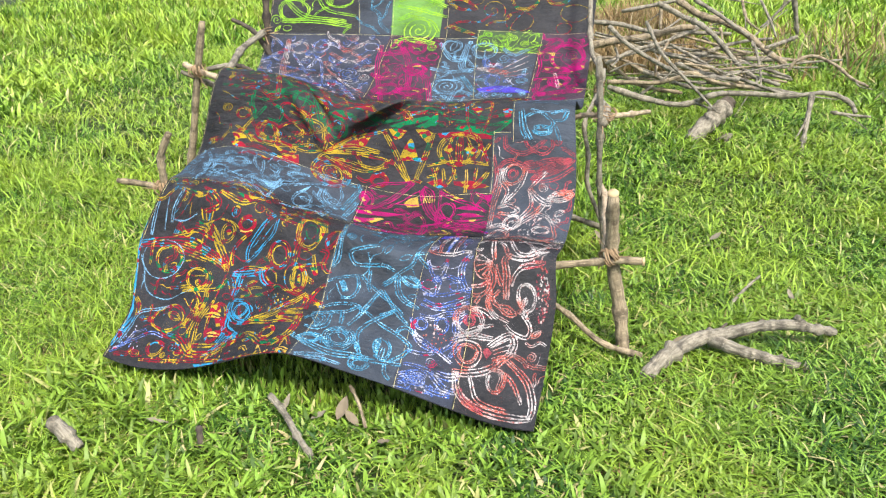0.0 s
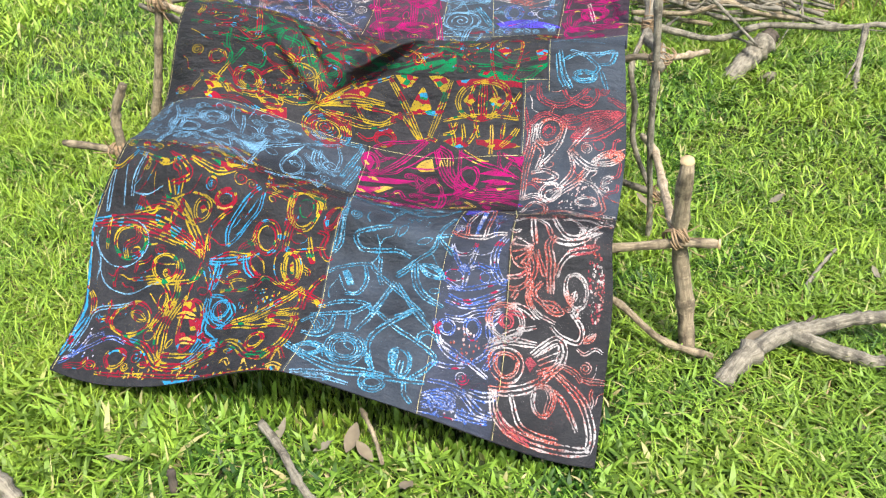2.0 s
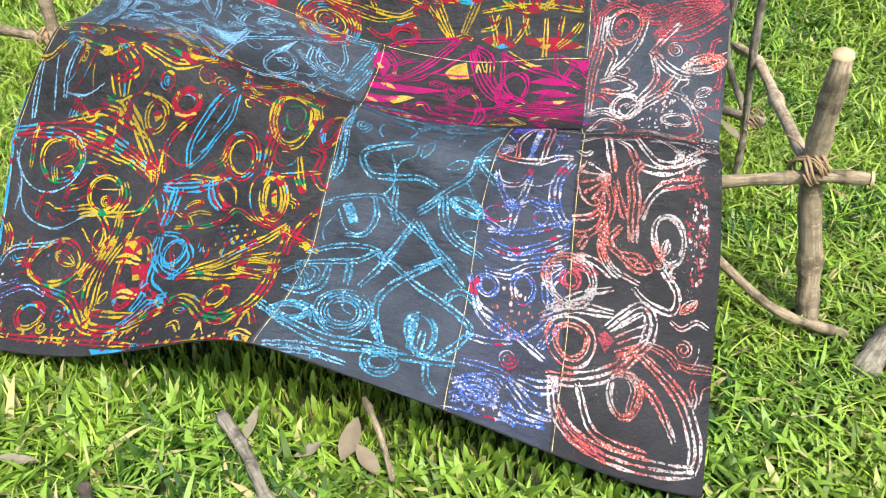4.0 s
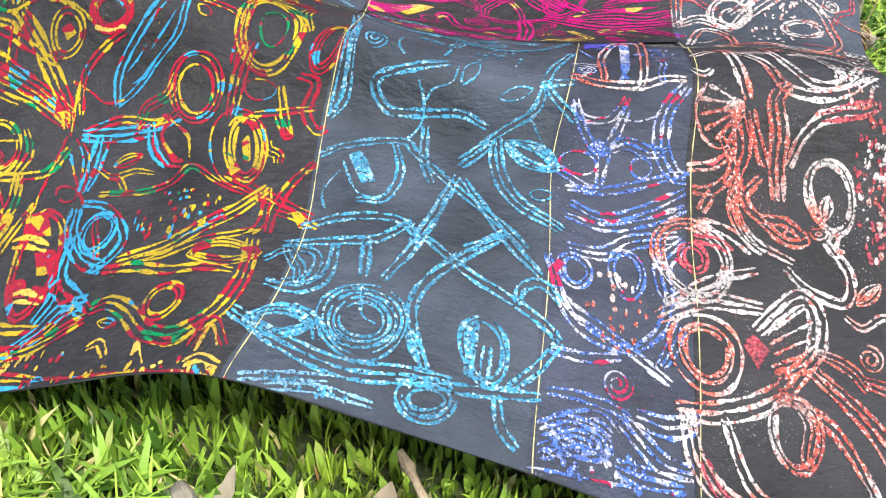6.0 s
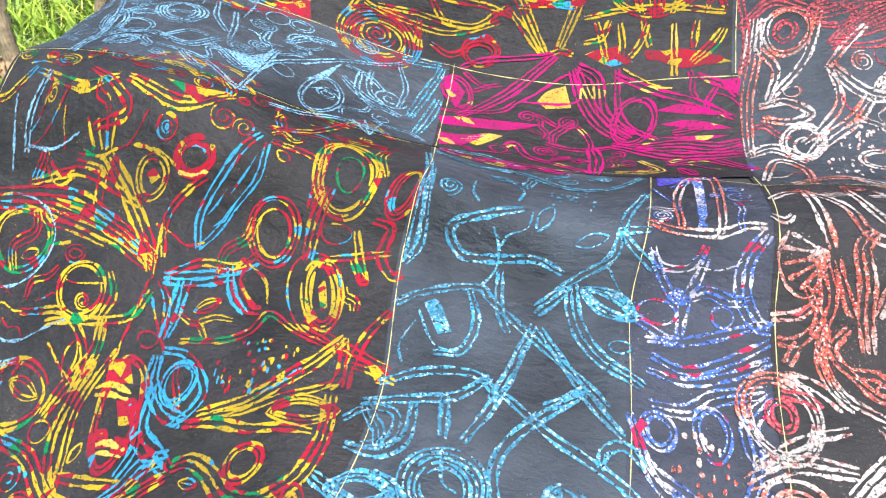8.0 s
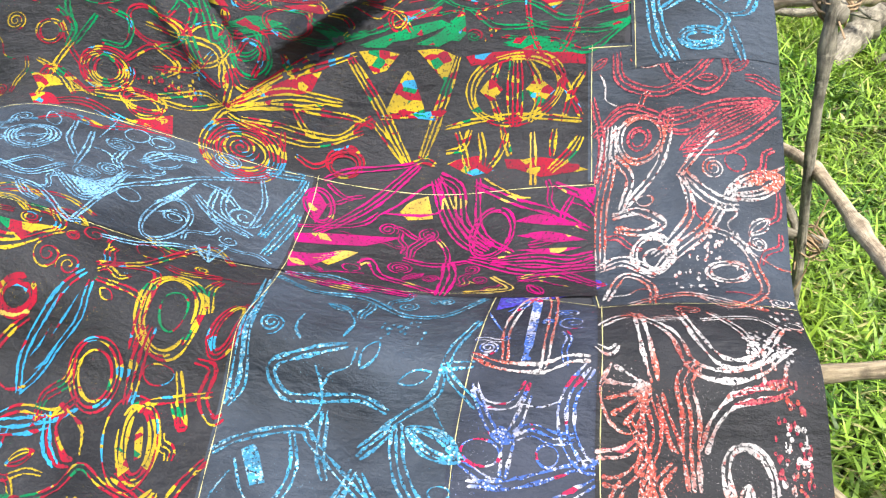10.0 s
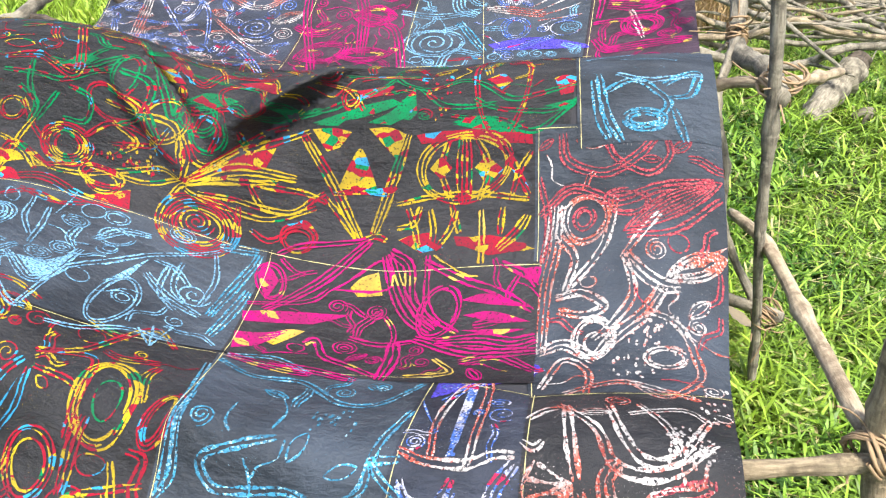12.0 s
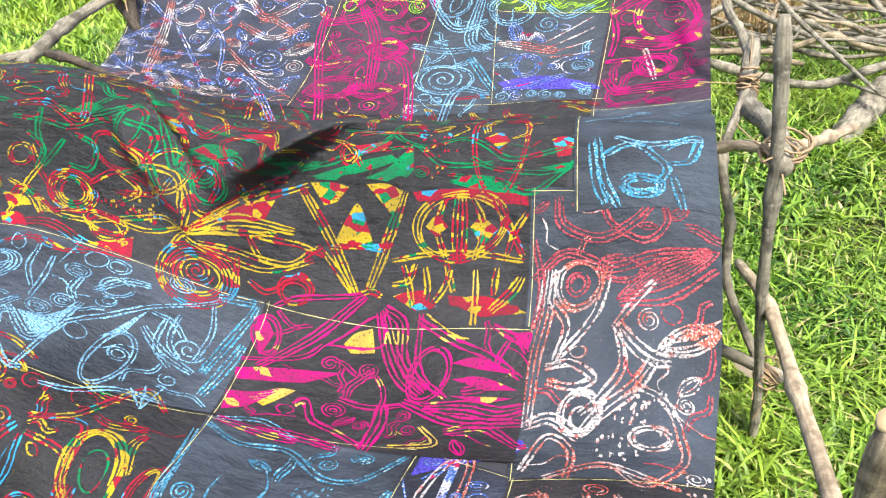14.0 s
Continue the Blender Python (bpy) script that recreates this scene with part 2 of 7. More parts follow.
def stick_mesh(name, points, r0, r1, material, seed=0, rough=0.12, sides=10, steps=7):
    """A crooked tapering stick with knots and blunt ends."""
    rng = np.random.default_rng(seed)
    c = glide(points, steps)
    n = len(c)
    tang = np.gradient(c, axis=0)
    tang /= np.linalg.norm(tang, axis=1)[:, None] + 1e-9
    ref = np.array([0.31, 0.22, 0.92]) if abs(tang[:, 2]).mean() < 0.8 else np.array([0.9, 0.3, 0.1])
    along = np.concatenate([[0], np.cumsum(np.linalg.norm(np.diff(c, axis=0), axis=1))])
    rad = r0 + (r1 - r0) * along / along[-1]
    rad = rad * (1 + rough * rng.normal(0, 0.6, n))
    for _ in range(max(1, n // 9)):
        rad[rng.integers(1, n - 1)] *= 1 + rng.uniform(0.15, 0.4)
    lump = 1 + rough * 0.5 * rng.normal(0, 1, (n, sides))
    verts, uvs, faces = [], [], []
    for i in range(n):
        a = np.cross(tang[i], ref)
        a /= np.linalg.norm(a)
        b = np.cross(tang[i], a)
        for j in range(sides):
            w = 2 * math.pi * j / sides
            k = rad[i] * lump[i, j] * (0.8 if i in (0, n - 1) else 1)
            verts.append(c[i] + k * (math.cos(w) * a + math.sin(w) * b))
            uvs.append((min(j, sides - j) / sides * 2 * math.pi * r0, along[i] + seed * 0.37))
    for i in range(n - 1):
        for j in range(sides):
            k = (j + 1) % sides
            faces.append((i * sides + j, i * sides + k, (i + 1) * sides + k, (i + 1) * sides + j))
    faces.append(tuple(range(sides))[::-1])
    faces.append(tuple((n - 1) * sides + j for j in range(sides)))
    return mesh_of(name, verts, faces, material, uvs)


def lashing_mesh(at, axis, radius, seed, turns=5, length=0.05, thick=0.0026):
    """Strips of bast wound about a joint, with loose ends."""
    rng = np.random.default_rng(seed)
    ax = np.array(axis, float)
    ax /= np.linalg.norm(ax)
    a = np.cross(ax, (0.3, 0.2, 0.9))
    a /= np.linalg.norm(a)
    b = np.cross(ax, a)
    pieces = []

    def strand(path, th):
        verts, faces = [], []
        tg = np.gradient(path, axis=0)
        tg /= np.linalg.norm(tg, axis=1)[:, None] + 1e-9
        for p, q in zip(path, tg):
            u = np.cross(q, (0.21, 0.13, 0.97))
            u /= np.linalg.norm(u) + 1e-9
            w = np.cross(q, u)
            for j in range(5):
                g = 2 * math.pi * j / 5
                verts.append(p + th * (math.cos(g) * u * 1.6 + math.sin(g) * w))
        for i in range(len(path) - 1):
            for j in range(5):
                k = (j + 1) % 5
                faces.append((i * 5 + j, i * 5 + k, i * 5 + 5 + k, i * 5 + 5 + j))
        pieces.append(mesh_of("bast_strip", verts, faces, BAST))

    for way in (0.9, -1.0, 0.2):
        n = int(turns * rng.uniform(0.5, 0.8) * 12)
        w = np.linspace(0, 2 * math.pi * n / 12, n) + rng.uniform(0, 6)
        slope = way + rng.normal(0, 0.15, n).cumsum() * 0.25
        off = rng.normal(0, 0.0012, n).cumsum() * 0.6
        shift = rng.normal(0, 0.002, n).cumsum() + np.linspace(-0.5, 0.5, n) * length * rng.uniform(0.3, 0.8)
        path = np.array(at) + np.outer(shift, ax) + np.cos(w)[:, None] * (radius + off)[:, None] * (a + slope[:, None] * ax * 0.6) + np.outer((radius + off) * np.sin(w), b)
        strand(path, thick * rng.uniform(0.6, 1.0))
    for _ in range(7):
        d = rng.normal(0, 1, 3)
        d[2] -= 0.6
        d /= np.linalg.norm(d)
        f = np.linspace(0, 1, 7)[:, None]
        start = np.array(at) + radius * d
        strand(start + d * f * rng.uniform(0.03, 0.07) + rng.normal(0, 0.012, 3) * f * f, thick * 0.5)
    return pieces


def thing(name, label, category, group="", at=(0, 0, 0)):
    ob = new(name)
    ob.location = at
    return tagged(ob, label, category, group)


# ---- the cloth ----
# the draped cloth: cross rails from the front hem to the top bar (left end, right end, rise at each quarter, push of the middle)
LOWER_RAILS = [
    ((-0.938, 2.2, 0.061), (0.467, 2.042, 0.008), (0.015, 0.088, 0.05), 0.003),
    ((-0.944, 2.414, 0.121), (0.5, 2.263, 0.093), (0.045, 0.087, 0.044), -0.021),
    ((-0.991, 2.645, 0.282), (0.524, 2.46, 0.203), (-0.003, 0.006, 0.005), -0.033),
    ((-0.923, 2.767, 0.457), (0.52, 2.565, 0.316), (-0.016, -0.054, -0.027), -0.057),
    ((-0.948, 2.97, 0.445), (0.561, 2.815, 0.291), (0.035, -0.064, -0.039), -0.009),
    ((-0.951, 3.155, 0.487), (0.592, 3.037, 0.413), (0.007, -0.078, -0.027), -0.006),
]
UPPER_RAILS = [
    ((-0.88, 3.282, 0.782), (0.579, 3.225, 0.673), (-0.02, -0.057, -0.029), -0.008),
    ((-0.881, 3.552, 0.667), (0.621, 3.503, 0.603), (-0.055, -0.083, -0.064), 0.008),
    ((-0.929, 3.901, 0.706), (0.659, 3.882, 0.721), (-0.014, -0.015, -0.016), 0.009),
    ((-0.925, 4.133, 0.954), (0.683, 4.11, 0.923), (-0.003, -0.002, -0.006), 0.004),
    ((-0.911, 4.371, 1.357), (0.725, 4.344, 1.342), (-0.002, -0.001, -0.003), 0.002),
]
RAILS = LOWER_RAILS + UPPER_RAILS


def bump(x, c, w):
    return np.exp(-((x - c) / w) ** 2)


def cloth(s, v):
    """Places on the draped cloth at s (0 left edge, 1 right edge) and v (rails up from the hem)."""
    s, v = np.asarray(s, float), np.asarray(v, float)
    k = np.clip(np.floor(v).astype(int), 0, len(RAILS) - 2)
    f = (v - k)[..., None]
    ends = np.array([[*a, *b, *rises, push] for a, b, rises, push in RAILS])
    m = 4 * s * (1 - s)
    # the curve through three quarter points and both ends
    quarters = [s * (s - 0.5) * (s - 0.75) * (s - 1) / -0.0234375, s * (s - 0.25) * (s - 0.75) * (s - 1) / 0.015625, s * (s - 0.25) * (s - 0.5) * (s - 1) / -0.0234375]

    def rail(i):
        e = ends[np.clip(i, 0, len(RAILS) - 1)]
        p = e[..., 0:3] + (e[..., 3:6] - e[..., 0:3]) * s[..., None]
        p[..., 1] += e[..., 9] * m
        p[..., 2] += sum(e[..., 6 + i] * q for i, q in enumerate(quarters))
        return p

    p0, p1, p2, p3 = rail(k - 1), rail(k), rail(k + 1), rail(k + 2)
    p = p1 + 0.5 * f * (p2 - p0 + f * (2 * p0 - 5 * p1 + 4 * p2 - p3 + f * (3 * (p1 - p2) + p3 - p0)))
    dz = 0.045 * bump(s, 0.44, 0.13) * bump(v, 0.0, 0.6)
    dz -= 0.010 * bump(s, 0.08, 0.12) * bump(v, 6.0, 0.5) + 0.035 * bump(s, 0.36, 0.10) * bump(v, 6.1, 0.5)
    d = (v - 5.38) - 3.08 * (s - 0.374)
    dy = -0.074 * bump(d, 0.17, 0.080) * bump(s, 0.470, 0.070) + 0.034 * bump(d, -0.03, 0.065) * bump(s, 0.45, 0.085)
    dy -= 0.018 * bump(s, 0.06, 0.05) * bump(v, 5.6, 0.4) + 0.014 * bump(s - 0.05 * (v - 5.5), 0.25, 0.03) * bump(v, 5.6, 0.4)
    dz += 0.018 * bump(d, 0.17, 0.12) * bump(s, 0.50, 0.06)
    dz += 0.012 * bump(s - 0.10 * (v - 1), 0.12, 0.03) * bump(v, 1.2, 0.8) + 0.010 * bump(s + 0.05 * (v - 1), 0.40, 0.03) * bump(v, 1.0, 0.7)
    dz += 0.014 * bump(s, 0.50, 0.035) * bump(v, 2.8, 0.5) - 0.012 * bump(s, 0.60, 0.05) * bump(v, 2.4, 0.4)
    dz += 0.010 * bump(s - 0.05 * (v - 2), 0.72, 0.03) * bump(v, 2.0, 0.9) + 0.008 * bump(s + 0.08 * (v - 1), 0.90, 0.04) * bump(v, 1.0, 0.7)
    dz += 0.010 * bump(s - 0.07 * (v - 4), 0.30, 0.03) * bump(v, 4.1, 0.5) - 0.008 * bump(s, 0.62, 0.06) * bump(v, 4.2, 0.4)
    dz -= 0.012 * bump(s - 0.04 * (v - 1), 0.26, 0.05) * bump(v, 1.2, 0.9)
    dz += 0.030 * bump(s, 0.20, 0.10) * bump(v, 3.0, 0.40) + 0.016 * bump(s - 0.06 * (v - 2), 0.33, 0.05) * bump(v, 2.3, 0.7)
    dz += 0.020 * bump(s, 0.52, 0.10) * bump(v, 2.6, 0.5) - 0.012 * bump(s, 0.62, 0.06) * bump(v, 2.3, 0.6)
    dz += 0.005 * np.sin(9 * s + 2.1 * v) * np.sin(3.1 * v + 4 * s) + 0.002 * np.sin(31 * s - 3 * v) * np.sin(7 * v)
    g = (v - 5.62) + 4.2 * (s - 0.30)
    dy += 0.026 * bump(g, 0.10, 0.08) * bump(s, 0.29, 0.06) - 0.024 * bump(g, -0.14, 0.10) * bump(s, 0.28, 0.07)
    p[..., 1] += dy
    p[..., 2] += dz
    return p

NS, NV = 300, 760
_vv, _ss = np.meshgrid(np.linspace(0, 10, NV + 1), np.linspace(0, 1, NS + 1), indexing="ij")
PLACES = cloth(_ss, _vv)
_du, _dv = np.gradient(PLACES, axis=1), np.gradient(PLACES, axis=0)
NORMALS = np.cross(_du, _dv)
NORMALS /= np.linalg.norm(NORMALS, axis=2)[..., None]
# the cloth laid flat: metres across from the left edge, metres up from the hem
WIDE = 1.48
_mid = cloth(np.full(NV + 1, 0.5), np.linspace(0, 10, NV + 1))
RISE = np.concatenate([[0], np.cumsum(np.linalg.norm(np.diff(_mid, axis=0), axis=1))])


def on_cloth(flat, lift):
    """Places on the draped cloth for flat points, lifted off it along its normal."""
    flat = np.asarray(flat, float)
    a = np.clip(flat[..., 0] / WIDE, 0, 1) * NS
    b = np.clip(np.interp(flat[..., 1], RISE, np.arange(NV + 1)), 0, NV)
    i, j = np.minimum(a.astype(int), NS - 1), np.minimum(b.astype(int), NV - 1)
    f, g = (a - i)[..., None], (b - j)[..., None]

    def pick(t):
        return (t[j, i] * (1 - f) + t[j, i + 1] * f) * (1 - g) + (t[j + 1, i] * (1 - f) + t[j + 1, i + 1] * f) * g

    return pick(PLACES) + pick(NORMALS) * lift


def flat_of(s, v):
    return np.array([s * WIDE, np.interp(v / 10 * NV, np.arange(NV + 1), RISE)])


quilt = thing("patchwork_cloth", "patchwork batik cloth of black-dyed printed pieces draped over a stick frame", "cloth")
BACKING = plain("black_cotton_back", (0.022, 0.022, 0.026), 0.9, 0.3, 90.0)
THREAD = plain("yellow_thread", (0.42, 0.38, 0.16), 0.8, 0.2, 200.0)


def build_backing():
    js, is_ = range(0, NV + 1, 4), range(0, NS + 1, 3)
    top = [PLACES[j, i] - NORMALS[j, i] * 0.0008 for j in js for i in is_]
    low = [PLACES[j, i] - NORMALS[j, i] * 0.0035 for j in js for i in is_]
    n, m = len(is_), len(js)
    faces = []
    for j in range(m - 1):
        for i in range(n - 1):
            q = (j * n + i, j * n + i + 1, (j + 1) * n + i + 1, (j + 1) * n + i)
            faces += [q, tuple(n * m + k for k in reversed(q))]
    rim = [i for i in range(n)] + [j * n + n - 1 for j in range(1, m)] + [(m - 1) * n + i for i in range(n - 2, -1, -1)] + [j * n for j in range(m - 2, 0, -1)]
    for a, b in zip(rim, rim[1:] + rim[:1]):
        faces.append((a, n * m + a, n * m + b, b))
    part("backing", mesh_of("backing", top + low, faces, BACKING), quilt, "black cotton underside")


build_backing()


class Lines:
    """Gathers the drawn marks of one patch, print by print, as strips that lie on the cloth."""

    def __init__(self, seed, lift):
        self.sets, self.rng, self.lift, self.marks = {}, np.random.default_rng(seed), lift, []

    def strip(self, kind, path, width, lift=0.0):
        path = np.asarray(path, float)
        if len(path) < 2:
            return
        self.marks.append(path[::2])
        tg = np.gradient(path, axis=0)
        tg /= np.linalg.norm(tg, axis=1)[:, None] + 1e-9
        side = np.stack([-tg[:, 1], tg[:, 0]], -1)
        # the wax brush swells and runs dry along the stroke
        run = np.concatenate([[0], np.cumsum(np.linalg.norm(np.diff(path, axis=0), axis=1))])
        swell = 0.34 * np.sin(run * self.rng.uniform(55, 110) + self.rng.uniform(0, 6)) + 0.20 * np.sin(run * self.rng.uniform(140, 240) + self.rng.uniform(0, 6))
        w = width * np.clip(1.0 + swell + self.rng.normal(0, 0.14, len(path)), 0.25, 1.7) / 2
        w[0] *= 0.5
        w[-1] *= 0.5
        a, b = path + side * w[:, None], path - side * w[:, None]
        verts, faces, uvs = self.sets.setdefault(kind, ([], [], []))
        k = len(verts)
        up = self.lift + 0.0009 + lift + self.rng.uniform(0, 0.0003)
        for p, q in zip(on_cloth(a, up), on_cloth(b, up)):
            verts += [p, q]
        for p, q in zip(a, b):
            uvs += [p, q]
        faces += [(k + 2 * i, k + 2 * i + 1, k + 2 * i + 3, k + 2 * i + 2) for i in range(len(path) - 1)]

    def strand(self, kind, pts, n=2, width=0.004, gap=0.0075):
        """n combed lines side by side along a curve."""
        c = glide(pts, 12)
        tg = np.gradient(c, axis=0)
        tg /= np.linalg.norm(tg, axis=1)[:, None] + 1e-9
        side = np.stack([-tg[:, 1], tg[:, 0]], -1)
        f = np.linspace(0, 1, len(c))[:, None]
        for i in range(n):
            off = (i - (n - 1) / 2) * gap
            wob = self.rng.normal(0, 0.00035, (len(c), 1))
            self.strip(kind, c + side * (off * (0.45 + 0.75 * np.sin(math.pi * (0.15 + 0.7 * f))) + wob), width * self.rng.uniform(0.8, 1.15))

    def ring(self, kind, at, rx, ry=None, n=2, width=0.004, gap=0.0068, tilt=0.0):
        ry = ry or rx
        for i in range(n):
            a = np.linspace(0, 2 * math.pi * self.rng.uniform(0.9, 1.02), 30) + self.rng.uniform(0, 6)
            k = np.array([max(rx - i * gap, 0.002), max(ry - i * gap, 0.002)])
            c = np.stack([np.cos(a) * k[0], np.sin(a) * k[1]], -1) * (1 + 0.03 * np.sin(3 * a + i))[:, None]
            t = math.radians(tilt)
            c = c @ np.array([[math.cos(t), math.sin(t)], [-math.sin(t), math.cos(t)]])
            self.strip(kind, np.array(at) + c, width * self.rng.uniform(0.8, 1.2))

    def spiral(self, kind, at, r, turns=3, width=0.004, start=0.0, way=1):
        a = np.linspace(0, 2 * math.pi * turns, int(24 * turns))
        k = 0.003 + (r - 0.003) * a / a[-1]
        self.strip(kind, np.array(at) + np.stack([np.cos(way * a + start) * k, np.sin(way * a + start) * k], -1), width)

    def petal(self, kind, a, b, bulge, n=2, width=0.004, gap=0.0062):
        """A pointed leaf from a to b, with leaves nested in it."""
        a, b = np.array(a, float), np.array(b, float)
        d = b - a
        s = np.array([-d[1], d[0]]) / (np.linalg.norm(d) + 1e-9)
        f = np.linspace(0, 1, 18)[:, None]
        for i in range(n):
            k = max(bulge - i * gap, 0.0)
            if k <= 0.001:
                self.strip(kind, a + d * (0.15 + 0.7 * f), width)
                break
            g = 0.02 + i * 0.06
            for sgn in (1, -1):
                self.strip(kind, a + d * (g + (1 - 2 * g) * f) + sgn * s * k * np.sin(math.pi * f) ** 0.85, width * self.rng.uniform(0.8, 1.15))

    def dots(self, kind, at, rx, ry, n, size=0.0045):
        for _ in range(n):
            a, r = self.rng.uniform(0, 6.28), math.sqrt(self.rng.random())
            p = np.array(at) + (math.cos(a) * r * rx, math.sin(a) * r * ry)
            d = np.array((0.5, self.rng.uniform(0.5, 1.2))) * size
            self.strip(kind, [p - (0, d[1]), p - (0, d[1] * 0.3), p + (0, d[1] * 0.3), p + (0, d[1])], size)

    def solid(self, kind, *pts):
        """A filled shape, drawn as close-set strokes between its two long edges."""
        p = np.array(pts, float)
        m = len(p) // 2
        one, two = glide(p[:m + 1], 6) if m > 1 else p[:2], glide(np.vstack([p[m + 1:][::-1]]) if len(p) - m - 1 > 1 else np.vstack([p[m + 1], p[m + 1]]), 6)
        k = np.linspace(0, 1, 14)
        e1 = np.stack([np.interp(k, np.linspace(0, 1, len(one)), one[:, i]) for i in (0, 1)], -1)
        e2 = np.stack([np.interp(k, np.linspace(0, 1, len(two)), two[:, i]) for i in (0, 1)], -1)
        verts, faces, uvs = self.sets.setdefault(kind, ([], [], []))
        self.marks.append(np.vstack([e1, e2, (e1 + e2) / 2]))
        rows = [e1 * (1 - g) + e2 * g for g in np.linspace(0, 1, 7)]
        b = len(verts)
        for r in rows:
            verts.extend(on_cloth(r, self.lift + 0.0007))
            uvs.extend(r)
        faces += [(b + j * 14 + i, b + j * 14 + i + 1, b + j * 14 + 15 + i, b + j * 14 + 14 + i) for j in range(6) for i in range(13)]

    def finish(self, parent):
        for kind, (verts, faces, uvs) in self.sets.items():
            tagged(part("wax_drawing", mesh_of("wax_drawing", verts, faces, print_of(kind), uvs), parent, PRINT_WORDS[kind]), kind="stuff")


PRINT_WORDS = {"kente": "yellow, red and green drawn lines", "kente_red": "red drawn lines", "kente_cyan": "bright cyan drawn lines", "kente_yellow": "yellow drawn lines",
               "kente_green": "green and red drawn lines", "blue": "light blue drawn lines", "sky": "pale grey-blue drawn lines", "violet": "violet and white drawn lines",
               "white": "white and red drawn lines", "wine": "dark red drawn lines", "magenta": "magenta drawn lines", "lime": "lime green drawn lines",
               "indigo": "deep indigo patches", "gold": "gold drawn marks"}
GROUNDS = {}


def patch(label, kind, tint, speck, lift, corners, left=None, right=None, bottom=None, top=None):
    """One sewn piece of cloth. Corners (s, v): bottom left, bottom right, top right, top left; the sides may bow through a middle point."""
    key = (kind, tint, speck)
    if key not in GROUNDS:
        GROUNDS[key] = ground_material(kind, tint, speck)
    bl, br, tr, tl = [flat_of(*c) for c in corners]
    mids = [flat_of(*m) if m else (p + q) / 2 for m, p, q in ((left, bl, tl), (right, br, tr), (bottom, bl, br), (top, tl, tr))]
    lm, rm, bm_, tm = mids
    w, h = max(np.linalg.norm(br - bl), np.linalg.norm(tr - tl)), max(np.linalg.norm(tl - bl), np.linalg.norm(tr - br))
    n, m = max(6, int(w / 0.006)), max(6, int(h / 0.006))
    x, y = np.meshgrid(np.linspace(-1, 1, n + 1), np.linspace(-1, 1, m + 1))
    sh = [(1 - x) * (1 - y) * (-x - y - 1) / 4, (1 + x) * (1 - y) * (x - y - 1) / 4, (1 + x) * (1 + y) * (x + y - 1) / 4, (1 - x) * (1 + y) * (-x + y - 1) / 4,
          (1 - x) * (1 - y * y) / 2, (1 + x) * (1 - y * y) / 2, (1 - x * x) * (1 - y) / 2, (1 - x * x) * (1 + y) / 2]
    flat = sum(f[..., None] * p for f, p in zip(sh, (bl, br, tr, tl, lm, rm, bm_, tm)))
    verts = on_cloth(flat, lift).reshape(-1, 3)
    faces = [(j * (n + 1) + i, j * (n + 1) + i + 1, (j + 1) * (n + 1) + i + 1, (j + 1) * (n + 1) + i) for j in range(m) for i in range(n)]
    ob = part("patch", mesh_of("patch", verts, faces, GROUNDS[key], flat.reshape(-1, 2)), quilt, label)
    # a row of stitches close to the edge
    edge = Lines(int(lift * 1e6), lift)
    for line in (flat[-2, :], flat[:, 1]):
        edge.strip("gold", line, 0.0010)
    verts, faces, uvs = edge.sets["gold"]
    part("seam", mesh_of("seam", verts, faces, THREAD, uvs), ob, "yellowish machine stitching")
    draw = Lines(len(quilt.children) * 7 + 1, lift)
    draw.area = (bl, br, tr, tl)
    return ob, draw


def fill(draw, kinds, n, size=0.06, seed=0):
    """Loose scrolls, eyes and leaves, each in the emptiest of some places tried in a patch."""
    rng = np.random.default_rng(seed)
    bl, br, tr, tl = draw.area
    for i in range(n):
        best, room = None, -1.0
        marks = np.vstack(draw.marks) if draw.marks else np.array([[-9.0, -9.0]])
        for _ in range(14):
            a, b = rng.uniform(0.03, 0.97), rng.uniform(0.03, 0.97)
            q = (bl * (1 - a) + br * a) * (1 - b) + (tl * (1 - a) + tr * a) * b
            edge = 0.9 * min(a, 1 - a) * np.linalg.norm(br - bl), 0.9 * min(b, 1 - b) * np.linalg.norm(tl - bl)
            free = min(math.sqrt(((marks - q) ** 2).sum(1).min()), *edge)
            if free > room:
                best, room = q, free
        if room < 0.006:
            continue
        p, r = best, min(size, room * rng.uniform(0.9, 1.25))
        kind = kinds[i % len(kinds)]
        what = rng.integers(0, 6)
        e = rng.uniform(0, 6.28)
        e = np.array((math.cos(e), math.sin(e)))
        f = np.array((-e[1], e[0]))
        if r < 0.011:
            draw.strand(kind, [p - e * r * 2.5, p + f * r * 0.5, p + e * r * 2.5], 1, 0.0022, 0.005)
        elif what == 0:
            draw.spiral(kind, p, r * 0.85, rng.uniform(1.6, 2.6), 0.0024, rng.uniform(0, 6), rng.choice((-1, 1)))
        elif what == 1:
            draw.ring(kind, p, r * 0.9, r * rng.uniform(0.6, 0.9), int(rng.integers(1, 4)), 0.0024)
        elif what == 2:
            draw.petal(kind, p - r * 1.2 * e, p + r * 1.2 * e, r * 0.5, int(rng.integers(1, 4)), 0.0024)
        else:
            draw.strand(kind, [p - e * r * 1.7, p - e * r * 0.6 + f * r * rng.uniform(-0.6, 0.6), p + e * r * 0.6 + f * r * rng.uniform(-0.6, 0.6), p + e * r * 1.7], int(rng.integers(1, 4)), 0.0025, 0.0062)


BLACK, COOL, NAVY, PLUM = (0.0090, 0.0090, 0.0100), (0.017, 0.022, 0.0295), (0.014, 0.017, 0.026), (0.019, 0.011, 0.017)


